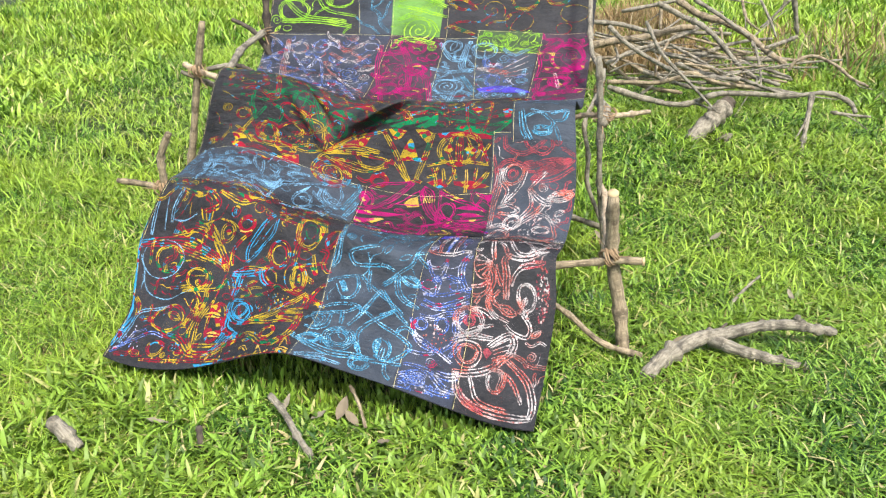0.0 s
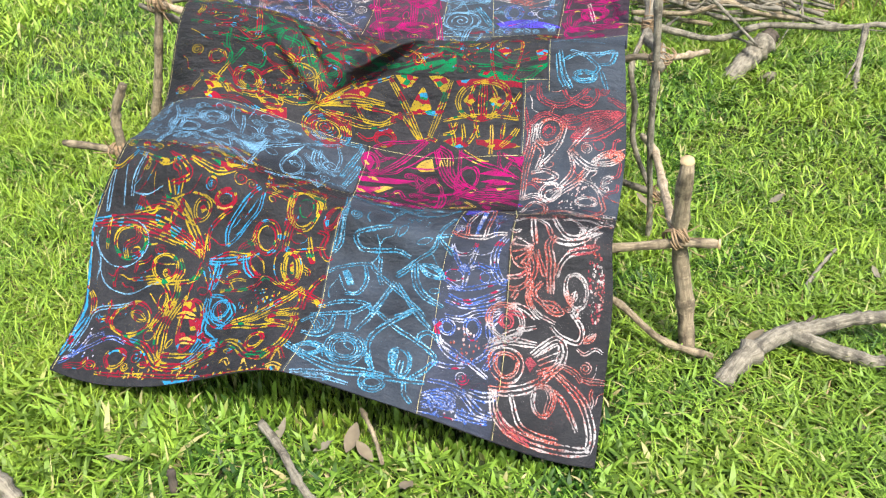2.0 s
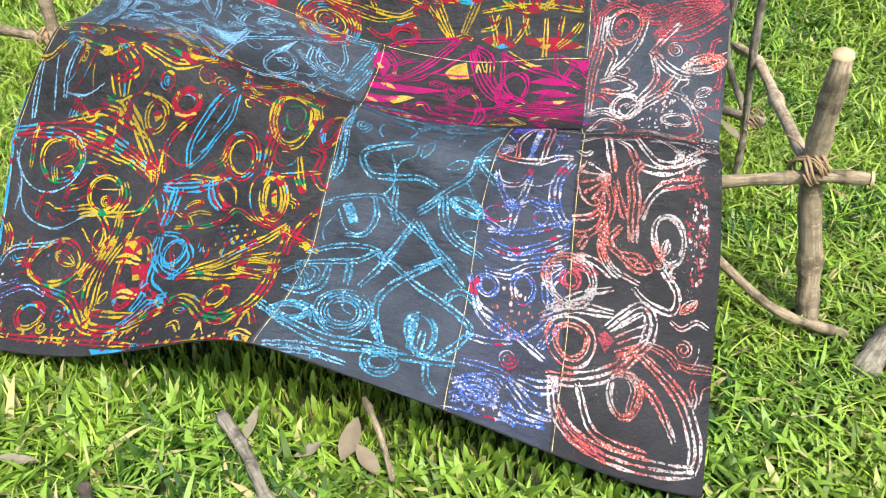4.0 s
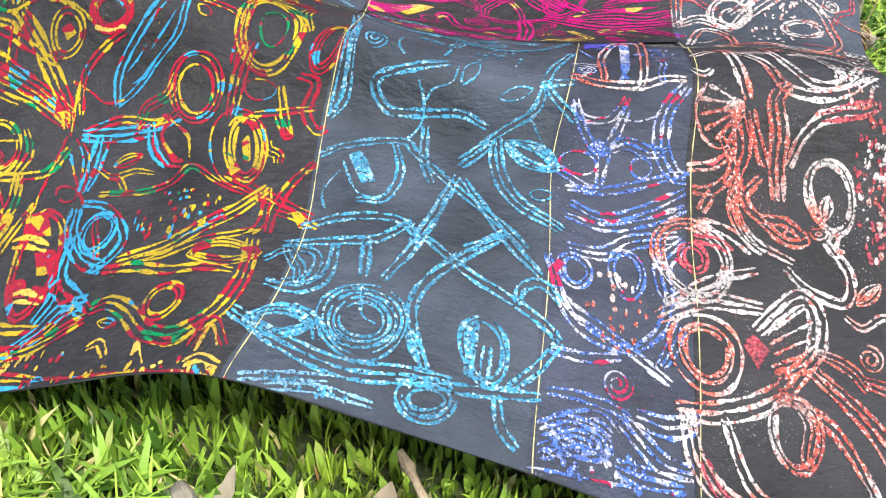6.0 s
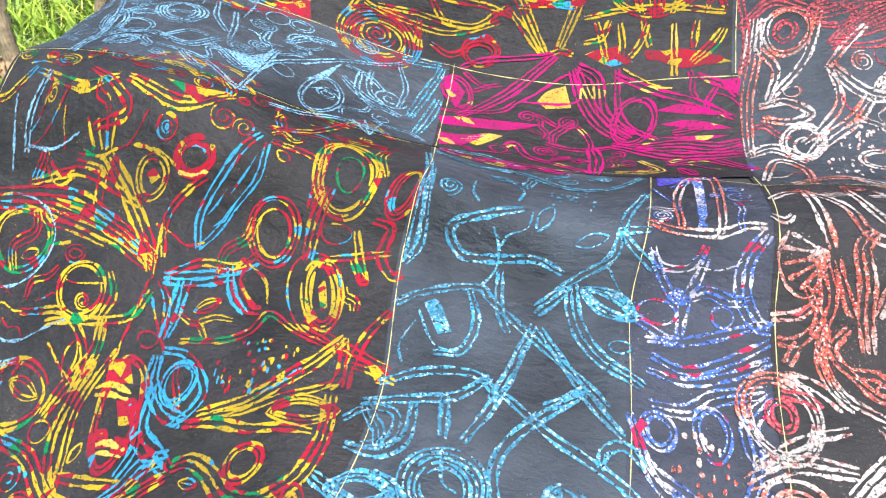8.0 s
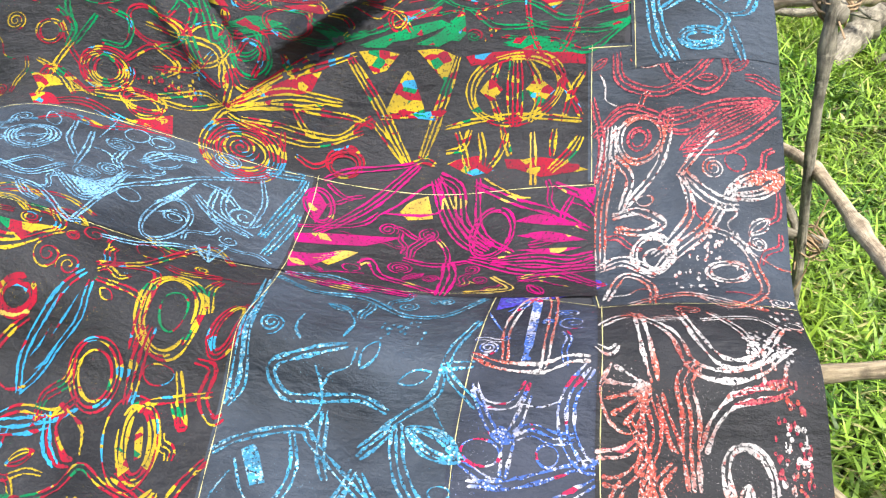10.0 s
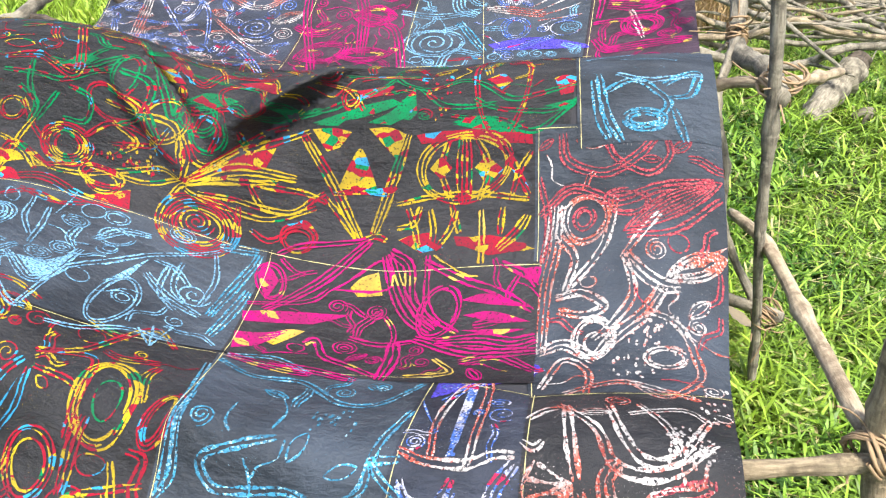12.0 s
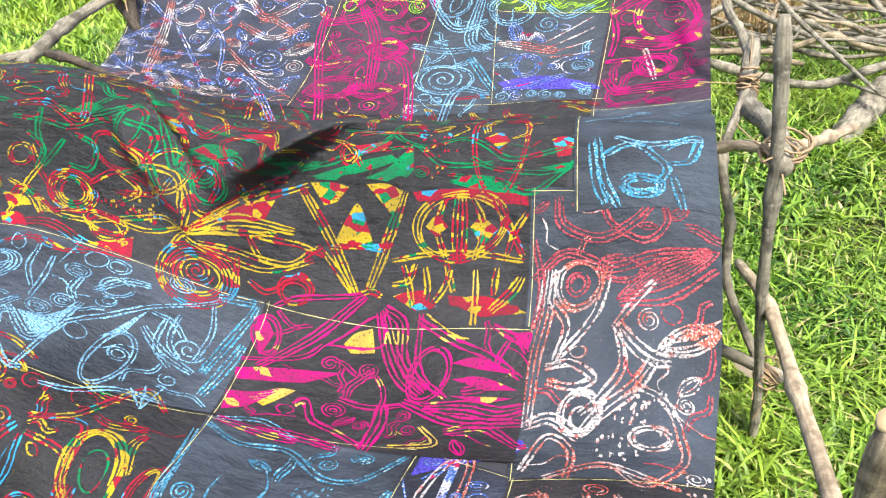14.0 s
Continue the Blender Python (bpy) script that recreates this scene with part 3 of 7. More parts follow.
# ---- ground ----
def ground_height(x, y):
    return -0.045 + 0.012 * np.sin(1.7 * x + 0.6) * np.sin(1.3 * y) + 0.07 * np.clip((y - 3.4) / 1.6, 0, 1)


def build_ground():
    near = np.concatenate([np.linspace(-400, -12, 10)[:-1], np.linspace(-12, 14, 90), np.linspace(14, 400, 10)[1:]])
    far = np.concatenate([np.linspace(-60, -3, 8)[:-1], np.linspace(-3, 16, 70), np.linspace(16, 900, 16)[1:]])
    xx, yy = np.meshgrid(near, far)
    zz = ground_height(xx, yy)
    n, m = len(near), len(far)
    verts = np.stack([xx, yy, zz], -1).reshape(-1, 3)
    faces = [(j * n + i, j * n + i + 1, (j + 1) * n + i + 1, (j + 1) * n + i) for j in range(m - 1) for i in range(n - 1)]
    tagged(new("ground", mesh_of("ground", verts, faces, SOIL)), "grassy meadow soil with moss and thatch", "ground", kind="structure")


build_ground()

# lowest cloth over each 2 cm square of the plan, so that grass stays beneath it
COVER = {}
_g = PLACES[::1, ::1].reshape(-1, 3)
for _x, _y, _z in _g:
    _k = (int(math.floor(_x / 0.02)), int(math.floor(_y / 0.02)))
    if _z < COVER.get(_k, 9):
        COVER[_k] = _z


def blades(name, count, box, height, width, material, seed, label, keep=None, flop=(0.15, 1.0)):
    """A field of grass blades: each a bent, tapering strip."""
    rng = np.random.default_rng(seed)
    x, y = rng.uniform(box[0], box[2], count), rng.uniform(box[1], box[3], count)
    # blades stand in tufts
    tuft = rng.integers(0, count // 7, count)
    cx, cy = rng.uniform(box[0], box[2], count // 7), rng.uniform(box[1], box[3], count // 7)
    pull = rng.random(count) < 0.75
    x = np.where(pull, cx[tuft] + rng.normal(0, 0.018, count), x)
    y = np.where(pull, cy[tuft] + rng.normal(0, 0.018, count), y)
    if keep is not None:
        k = keep(x, y, rng)
        x, y = x[k], y[k]
    n = len(x)
    h = rng.uniform(height[0], height[1], n) * (0.8 + 0.35 * np.sin(2.3 * x + 1.1) * np.sin(1.9 * y + 0.4))
    cover = np.array([COVER.get((int(math.floor(a / 0.02)), int(math.floor(b / 0.02))), 9.0) for a, b in zip(x, y)])
    h = np.minimum(h, (cover + 0.03) * 0.85)
    ok = h > 0.025
    x, y, h, cover = x[ok], y[ok], h[ok], cover[ok]
    n = len(x)
    w = rng.uniform(width[0], width[1], n)
    head = rng.uniform(0, 2 * math.pi, n)
    lean = h * rng.uniform(flop[0], flop[1], n) * np.where(cover < 5, 0.3, 1)
    z = ground_height(x, y)
    dx, dy = np.cos(head), np.sin(head)
    twist = rng.normal(0, 0.5, n)
    sx, sy = -np.sin(head + twist), np.cos(head + twist)
    v = np.empty((n, 7, 3))
    for i, (f, ww) in enumerate(((0.0, 0.75), (0.45, 1.0), (0.8, 0.66))):
        px, py = x + dx * lean * f * f, y + dy * lean * f * f
        pz = z + h * f * (1 - 0.28 * f * np.minimum(lean / h, 1.6))
        v[:, 2 * i] = np.stack([px - sx * w * ww / 2, py - sy * w * ww / 2, pz], -1)
        v[:, 2 * i + 1] = np.stack([px + sx * w * ww / 2, py + sy * w * ww / 2, pz], -1)
    v[:, 6] = np.stack([x + dx * lean, y + dy * lean, z + h * (1 - 0.28 * np.minimum(lean / h, 1.6))], -1)
    me = bpy.data.meshes.new(name)
    me.vertices.add(n * 7)
    me.vertices.foreach_set("co", v.ravel())
    pat = np.array([0, 1, 3, 2, 2, 3, 5, 4, 4, 5, 6])
    loops = (np.arange(n)[:, None] * 7 + pat).ravel()
    me.loops.add(len(loops))
    me.loops.foreach_set("vertex_index", loops)
    starts = (np.arange(n)[:, None] * 11 + np.array([0, 4, 8])).ravel()
    me.polygons.add(n * 3)
    me.polygons.foreach_set("loop_start", starts)
    me.materials.append(material)
    me.update(calc_edges=True)
    me.polygons.foreach_set("use_smooth", [True] * len(me.polygons))
    tagged(new("grass", me), label, "grass", kind="stuff")


def right_side(x, y, rng):
    return rng.random(len(x)) < np.clip(0.55 + 0.5 * (x + 0.2) - 0.05 * (y - 3), 0.25, 1)


def far_mix(x, y, rng):
    return rng.random(len(x)) < 0.72


def left_side(x, y, rng):
    return rng.random(len(x)) < np.clip(0.75 - 0.45 * (x + 0.2), 0.12, 1)


blades("grass_broad", 150000, (-2.2, 0.9, 2.6, 4.2), (0.03, 0.085), (0.0045, 0.0115), GRASS_BROAD, 1, "short broad-bladed green meadow grass", right_side, (0.4, 2.0))
blades("grass_fine", 130000, (-3.0, 0.9, 2.6, 4.2), (0.03, 0.10), (0.0022, 0.0052), GRASS_FINE, 2, "fine yellow-green meadow grass", left_side, (0.3, 1.7))
blades("grass_far_broad", 90000, (-3.5, 4.2, 5.0, 8.0), (0.04, 0.12), (0.007, 0.017), GRASS_BROAD, 3, "short broad-bladed green meadow grass", right_side, (0.4, 1.9))
blades("grass_far_fine", 100000, (-6.0, 3.0, 5.5, 8.5), (0.06, 0.16), (0.004, 0.009), GRASS_FINE, 4, "fine yellow-green meadow grass", far_mix, (0.3, 1.6))
blades("grass_back", 50000, (-7.0, 8.0, 8.0, 13.0), (0.12, 0.30), (0.012, 0.024), GRASS_FINE, 5, "tall yellow-green meadow grass")
blades("thatch", 12000, (-2.0, 0.9, 2.6, 4.5), (0.03, 0.07), (0.002, 0.005), STRAW, 6, "dry straw-coloured blades among the grass", None, (0.8, 2.5))
blades("dry_brush", 20000, (0.8, 6.6, 5.5, 9.5), (0.15, 0.50), (0.006, 0.014), STRAW, 7, "dry brown grass behind the brush pile", lambda x, y, rng: ((x < 1.9) & (y > 6.8)) | ((x > 4.3) & (y > 8.5)) | (rng.random(len(x)) < 0.06))
blades("grass_hem", 4200, (-1.1, 1.55, 0.8, 2.25), (0.05, 0.11), (0.008, 0.017), GRASS_BROAD, 8, "broad lance-shaped grass blades by the cloth's hem", None, (0.3, 1.3))
blades("grass_outer", 18000, (-9.0, -5.0, 10.0, 0.9), (0.09, 0.22), (0.012, 0.026), GRASS_FINE, 9, "yellow-green meadow grass", None, (0.3, 1.5))
blades("grass_outer", 16000, (-9.0, 0.9, -3.0, 8.0), (0.09, 0.22), (0.012, 0.024), GRASS_FINE, 10, "yellow-green meadow grass", None, (0.3, 1.3))
blades("grass_outer", 18000, (2.6, 0.9, 10.0, 8.0), (0.09, 0.22), (0.012, 0.024), GRASS_BROAD, 11, "green meadow grass", None, (0.3, 1.3))


# ---- the lashed stick frame ----
frame_thing = thing("lashed_rack", "rough rack of peeled sticks lashed with bast, standing in grass", "rack")


def pole(name, r0, r1, *points, material=None, seed=1, label="", rough=0.1):
    return part(name, stick_mesh(name, points, r0, r1, material or BARK_PALE, seed, rough), frame_thing, label)


pole("post", 0.015, 0.015, (-0.942, 3.305, 0.965), (-0.993, 3.313, 0.767), (-1.061, 3.305, 0.435), (-1.124, 3.292, 0.217), (-1.173, 3.268, 0.039), seed=2)
pole("post", 0.014, 0.014, (-0.9, 2.798, 0.641), (-0.95, 2.807, 0.543), (-0.953, 2.807, 0.433), (-0.98, 2.815, 0.225), (-0.993, 2.794, 0.014), seed=3)
pole("post", 0.021, 0.024, (0.69, 2.595, 0.541), (0.709, 2.636, 0.302), (0.751, 2.621, 0.104), (0.775, 2.569, -0.079), seed=4, rough=0.06)
pole("post", 0.0125, 0.009, (0.651, 3.165, 0.876), (0.673, 3.166, 0.645), (0.693, 3.194, 0.355), (0.728, 3.233, 0.104), (0.738, 3.245, -0.076), material=BARK_GREY, seed=5)
pole("post", 0.013, 0.015, (-0.884, 3.963, 1.47), (-0.897, 3.954, 0.98), (-0.906, 3.944, 0.732), (-0.91, 3.958, 0.384), (-0.931, 3.975, 0.056), material=BARK_DARK, seed=6)
pole("post", 0.011, 0.009, (0.671, 4.195, 1.406), (0.645, 3.911, 1.045), (0.651, 3.682, 0.821), (0.681, 3.607, 0.756), (0.693, 3.528, 0.686), (0.661, 3.456, 0.629), (0.627, 3.372, 0.561), (0.649, 3.336, 0.44), (0.652, 3.321, 0.33), (0.686, 3.306, 0.238), (0.73, 3.272, 0.135), (0.748, 3.266, -0.077), material=BARK_GREY, seed=7)
pole("crossbar", 0.0125, 0.0135, (-1.144, 2.815, 0.445), (-0.956, 2.812, 0.419), (-0.481, 2.72, 0.332), (-0.087, 2.657, 0.252), (0.302, 2.627, 0.242), (0.496, 2.62, 0.264), (0.707, 2.611, 0.299), (0.811, 2.607, 0.303), seed=8)
pole("crossbar", 0.013, 0.010, (-1.057, 3.321, 0.79), (-0.993, 3.318, 0.762), (-0.827, 3.293, 0.721), (-0.383, 3.285, 0.615), (0.016, 3.259, 0.58), (0.359, 3.281, 0.563), (0.54, 3.281, 0.6), (0.622, 3.253, 0.632), (0.693, 3.224, 0.636), (0.811, 3.357, 0.614), (0.899, 3.482, 0.595), material=BARK_PEELED, seed=9)
pole("side_rail", 0.0125, 0.0135, (0.706, 3.461, 0.285), (0.716, 3.218, 0.319), (0.705, 2.917, 0.318), (0.693, 2.644, 0.318), material=BARK_PEELED, seed=10, rough=0.06)
pole("brace", 0.021, 0.017, (0.682, 3.156, 0.624), (0.702, 3.323, 0.64), (0.685, 3.488, 0.645), (0.701, 3.587, 0.749), material=BARK_GREY, seed=11)
pole("brace", 0.012, 0.014, (0.531, 3.454, 0.143), (0.651, 3.332, 0.147), (0.771, 3.221, 0.151), material=BARK_GREY, seed=12)
pole("brace", 0.009, 0.011, (0.409, 2.799, 0.079), (0.557, 2.679, 0.063), (0.688, 2.554, 0.014), (0.827, 2.521, -0.011), seed=13)
pole("brace", 0.016, 0.014, (-0.929, 3.368, 0.706), (-0.931, 3.538, 0.749), (-0.953, 3.738, 0.785), (-0.912, 3.945, 0.83), material=BARK_GREY, seed=14)
pole("brace", 0.011, 0.011, (-1.036, 3.494, 0.732), (-0.926, 3.538, 0.749), material=BARK_GREY, seed=15)
pole("brace", 0.011, 0.012, (-0.922, 3.549, 0.744), (-0.865, 3.592, 0.708), (-0.791, 3.657, 0.631), material=BARK_DARK, seed=16)
pole("brace", 0.010, 0.014, (-1.081, 3.958, 0.884), (-1.003, 3.96, 0.846), (-0.946, 3.94, 0.805), (-0.892, 3.935, 0.711), material=BARK_DARK, seed=17)
pole("brace", 0.010, 0.012, (-1.073, 3.323, 0.756), (-0.976, 3.346, 0.708), (-0.862, 3.351, 0.661), material=BARK_GREY, seed=18)
for _i, (_at, _axis, _r) in enumerate((((-0.993, 3.313, 0.762), (1, 0, 0.2), 0.026), ((-0.953, 2.807, 0.426), (1, 0, 0.3), 0.025), ((0.702, 2.625, 0.312), (0.8, 0.3, 0.5), 0.030),
                                       ((0.685, 3.198, 0.635), (0.5, 0, 0.8), 0.030), ((0.746, 3.246, 0.145), (0.6, 0, 0.7), 0.024), ((0.687, 3.518, 0.671), (0.1, 0.4, 0.9), 0.019), ((-0.913, 3.945, 0.82), (0.3, 0, 1), 0.020))):
    _first, *_rest = lashing_mesh(_at, _axis, _r, 40 + _i)
    _wound = part("lashing", _first, frame_thing, "dry bast strips wound round a joint")
    for _k, _me in enumerate(_rest):
        part("strip" if _k < 2 else "loose_end", _me, _wound)


def cut_disc(at, normal, r, seed):
    rng = np.random.default_rng(seed)
    nrm = np.array(normal, float)
    nrm /= np.linalg.norm(nrm)
    a = np.cross(nrm, (0.1, 0.9, 0.2))
    a /= np.linalg.norm(a)
    b = np.cross(nrm, a)
    ring = [np.array(at) + r * rng.uniform(0.85, 1.0) * (math.cos(w) * a + math.sin(w) * b) for w in np.linspace(0, 2 * math.pi, 15)[:-1]]
    low = [p - nrm * 0.006 + (p - np.array(at)) * 0.03 for p in ring]
    faces = [(i, (i + 1) % 14, 14) for i in range(14)] + [(i, 15 + i, 15 + (i + 1) % 14, (i + 1) % 14) for i in range(14)]
    return mesh_of("cut_end", ring + [np.array(at) + nrm * 0.0015] + low, faces, WOOD_CUT)


part("cut_end", cut_disc((0.689, 2.596, 0.549), (-0.15, -0.35, 0.9), 0.0195, 1), frame_thing, "pale fresh-cut end")
part("cut_end", cut_disc((0.814, 2.607, 0.303), (1, -0.2, 0.05), 0.016, 2), frame_thing, "pale fresh-cut end")

# ---- the pile of dead branches ----
_count = [0]


def branch(r, *points):
    _count[0] += 1
    ob = thing("branch", "dead grey branch lying in a tangled brush pile", "branch", "brush pile")
    part("stem", stick_mesh("stem", points, r, r * 0.7, BARK_GREY if _count[0] % 3 else BARK_PALE, 100 + _count[0], 0.13), ob)
    rng = np.random.default_rng(200 + _count[0])
    c = glide(points, 6)
    for _ in range(1 if r < 0.03 else 2):
        i = rng.integers(2, len(c) - 2)
        d = (c[i + 1] - c[i - 1])
        d = d / np.linalg.norm(d) + rng.normal(0, 0.7, 3) * (1, 0.6, 0.6)
        ln = rng.uniform(0.08, 0.30)
        part("side_twig", stick_mesh("side_twig", [c[i], c[i] + d * ln * 0.5 + rng.normal(0, 0.01, 3), c[i] + d * ln], r * 0.45, r * 0.2, BARK_GREY, 300 + _count[0]), ob)
    return ob


branch(0.02, (0.867, 5.251, 0.309), (1.071, 5.261, 0.245), (1.284, 5.216, 0.212), (1.426, 5.217, 0.234), (1.489, 5.16, 0.286), (1.638, 5.262, 0.283), (1.997, 5.253, 0.277), (2.198, 5.253, 0.298), (2.346, 5.256, 0.251), (2.393, 5.209, 0.186))
branch(0.017, (2.109, 5.202, 0.31), (2.061, 5.06, 0.116), (1.988, 4.835, 0.009))
branch(0.017, (0.874, 5.451, 0.299), (1.054, 5.454, 0.298), (1.205, 5.456, 0.299), (1.348, 5.455, 0.341), (1.419, 5.455, 0.366), (1.596, 5.46, 0.306), (1.829, 5.462, 0.275))
branch(0.017, (0.898, 5.932, 0.59), (1.001, 5.843, 0.502), (1.148, 5.749, 0.418), (1.317, 5.554, 0.358), (1.448, 5.456, 0.345))
branch(0.012, (1.114, 5.63, 0.666), (1.216, 5.447, 0.488), (1.39, 5.257, 0.328), (1.501, 5.012, 0.23))
branch(0.031, (0.798, 6.346, 0.379), (0.96, 6.346, 0.42), (1.213, 6.347, 0.455), (1.441, 6.338, 0.521), (1.562, 6.338, 0.535))
branch(0.02, (0.829, 6.634, 0.523), (1.048, 6.636, 0.503), (1.276, 6.64, 0.452), (1.625, 6.642, 0.446), (1.901, 6.654, 0.44))
branch(0.02, (1.261, 6.228, 0.715), (1.457, 6.234, 0.616), (1.565, 6.136, 0.577), (1.699, 6.052, 0.472), (1.803, 5.959, 0.35), (1.915, 5.862, 0.271), (2.071, 5.755, 0.236))
branch(0.028, (1.457, 6.63, 0.693), (1.633, 6.536, 0.591), (1.782, 6.438, 0.559), (1.94, 6.343, 0.488), (2.049, 6.157, 0.398), (2.173, 6.052, 0.324))
branch(0.017, (1.55, 6.43, 0.72), (1.716, 6.335, 0.628), (1.872, 6.24, 0.526), (1.948, 6.254, 0.477))
branch(0.011, (2.001, 6.332, 0.734), (2.075, 6.239, 0.587), (2.104, 6.153, 0.495))
branch(0.014, (1.326, 6.532, 0.645), (1.332, 6.449, 0.453))
branch(0.02, (2.16, 6.226, 0.903), (2.229, 6.236, 0.669), (2.271, 6.244, 0.507))
branch(0.015, (2.251, 6.144, 0.504), (2.169, 6.145, 0.468), (2.012, 6.055, 0.435))
branch(0.013, (2.106, 5.751, 0.334), (2.149, 5.748, 0.402), (2.251, 5.747, 0.437), (2.37, 5.65, 0.397), (2.457, 5.553, 0.328), (2.527, 5.455, 0.301))
branch(0.011, (1.347, 6.049, 0.452), (1.495, 5.954, 0.388), (1.681, 5.861, 0.302))
branch(0.007, (0.91, 5.751, 0.302), (1.044, 5.75, 0.364), (1.154, 5.752, 0.348))
branch(0.011, (1.212, 5.655, 0.299), (1.236, 5.752, 0.383), (1.32, 5.947, 0.488))
branch(0.01, (0.964, 6.046, 0.424), (0.981, 5.949, 0.358), (0.931, 5.85, 0.326))
branch(0.015, (0.899, 5.95, 0.323), (1.103, 6.049, 0.406), (1.315, 6.149, 0.449), (1.583, 6.238, 0.54))
branch(0.012, (1.951, 6.828, 0.808), (1.991, 6.639, 0.568), (2.059, 6.443, 0.496))
branch(0.011, (2.24, 6.434, 0.727), (2.123, 6.439, 0.583), (2.032, 6.341, 0.533))
branch(0.011, (2.224, 5.158, 0.202), (2.324, 5.159, 0.188), (2.444, 5.11, 0.19))
branch(0.011, (1.705, 6.138, 0.56), (1.745, 6.056, 0.409), (1.843, 5.96, 0.348))
branch(0.01, (1.933, 6.053, 0.469), (1.948, 5.86, 0.329), (1.925, 5.665, 0.23))
branch(0.017, (1.069, 6.934, 0.565), (1.422, 6.933, 0.638), (1.766, 6.931, 0.712))
branch(0.012, (1.1, 6.447, 0.427), (1.353, 6.447, 0.47), (1.672, 6.354, 0.419), (1.95, 6.26, 0.357))
branch(0.01, (1.038, 6.151, 0.345), (1.323, 6.151, 0.409), (1.603, 6.155, 0.392))
branch(0.011, (0.857, 6.743, 0.423), (1.125, 6.65, 0.376), (1.465, 6.555, 0.351), (1.775, 6.361, 0.293))
_rng = np.random.default_rng(77)
for _ in range(22):
    _c = np.array((_rng.uniform(1.0, 2.1), _rng.uniform(5.7, 6.7), _rng.uniform(0.16, 0.42)))
    _d = np.array((_rng.uniform(0.25, 0.6), _rng.uniform(-0.3, 0.3), _rng.uniform(-0.14, 0.10))) * _rng.choice((-1, 1))
    branch(_rng.uniform(0.008, 0.016), tuple(_c - _d), tuple(_c - _d * 0.3 + _rng.normal(0, 0.03, 3)), tuple(_c + _d * 0.4 + _rng.normal(0, 0.03, 3)), tuple(_c + _d))

forked = thing("forked_branch", "weathered grey forked branch lying on the grass", "branch")
part("stem", stick_mesh("stem", [(0.826, 2.417, -0.038), (0.897, 2.495, 0.002), (1.018, 2.585, 0.03), (1.118, 2.615, 0.042), (1.238, 2.638, 0.066), (1.348, 2.648, 0.071), (1.417, 2.66, 0.053), (1.496, 2.681, 0.035)], 0.029, 0.016, BARK_GREY, 61), forked)
part("fork", stick_mesh("fork", [(1.048, 2.595, 0.034), (1.146, 2.559, 0.012), (1.266, 2.531, -0.005), (1.345, 2.522, -0.019), (1.414, 2.524, -0.038)], 0.026, 0.015, BARK_GREY, 62), forked)
part("side_twig", stick_mesh("side_twig", [(1.348, 2.648, 0.071), (1.355, 2.657, 0.106)], 0.013, 0.010, BARK_GREY, 63), forked)
part("side_twig", stick_mesh("side_twig", [(1.078, 2.605, 0.043), (1.119, 2.639, 0.068)], 0.008, 0.005, BARK_DARK, 64), forked)

stump = thing("broken_log", "short thick broken log with a hollow dark end", "log")
part("stem", stick_mesh("stem", [(1.357, 4.965, 0.025), (1.43, 5.044, 0.084), (1.522, 5.142, 0.144), (1.608, 5.214, 0.214)], 0.048, 0.062, BARK_GREY, 65, 0.1, 14), stump)
part("broken_end", stick_mesh("broken_end", [(1.598, 5.204, 0.209), (1.635, 5.238, 0.244)], 0.056, 0.042, BARK_DARK, 66, 0.2, 14, 3), stump, "dark rotten broken end")


def ground_stick(label, r, *points, material=BARK_PALE, seed=70):
    ob = thing("stick", label, "stick")
    part("stem", stick_mesh("stem", points, r, r * 0.8, material, seed, 0.15), ob)


ground_stick("broken pale stick lying in the grass", 0.0115, (-0.331, 2.076, 0.043), (-0.266, 2.011, 0.03), (-0.206, 1.937, 0.01), (-0.149, 1.887, -0.024), seed=71, material=BARK_GREY)
ground_stick("thin dry twig sticking out from beneath the cloth", 0.006, (-0.096, 2.137, 0.054), (-0.057, 2.078, 0.035), (-0.023, 2.014, -0.004), seed=72)
ground_stick("thin pale twig lying on the grass", 0.007, (1.193, 2.93, -0.024), (1.283, 3.059, -0.003), (1.361, 3.161, 0.007), seed=73, material=BARK_GREY)
ground_stick("short rotten stick end standing in the grass", 0.010, (-0.484, 1.904, 0.044), (-0.48, 1.895, 0.013), (-0.477, 1.887, -0.017), seed=74, material=BARK_DARK)
ground_stick("short grey chunk of branch in the grass", 0.022, (-0.903, 1.854, 0.065), (-0.854, 1.835, 0.042), (-0.806, 1.817, 0.004), seed=75, material=BARK_GREY)


def stone(label, at, size, seed, material=STONE):
    rng = np.random.default_rng(seed)
    bm = bmesh.new()
    bmesh.ops.create_icosphere(bm, subdivisions=3, radius=1.0)
    off = Vector(rng.uniform(0, 50, 3))
    for v in bm.verts:
        v.co *= 1 + 0.35 * noise.noise(v.co * 1.3 + off) + 0.10 * noise.noise(v.co * 4 + off)
        v.co = Vector((v.co.x * size[0], v.co.y * size[1], v.co.z * size[2])) + Vector(at)
    me = bpy.data.meshes.new("stone")
    bm.to_mesh(me)
    bm.free()
    me.materials.append(material)
    me.polygons.foreach_set("use_smooth", [True] * len(me.polygons))
    tagged(new("stone", me), label, "stone")


stone("brown stone half sunk in the grass", (1.136, 2.271, -0.035), (0.032, 0.026, 0.026), 1)
stone("grey-brown stone beside the broken log", (1.591, 5.002, 0.044), (0.06, 0.05, 0.05), 2)
stone("small stone hidden under long grass", (1.957, 5.163, 0.026), (0.04, 0.035, 0.03), 3)


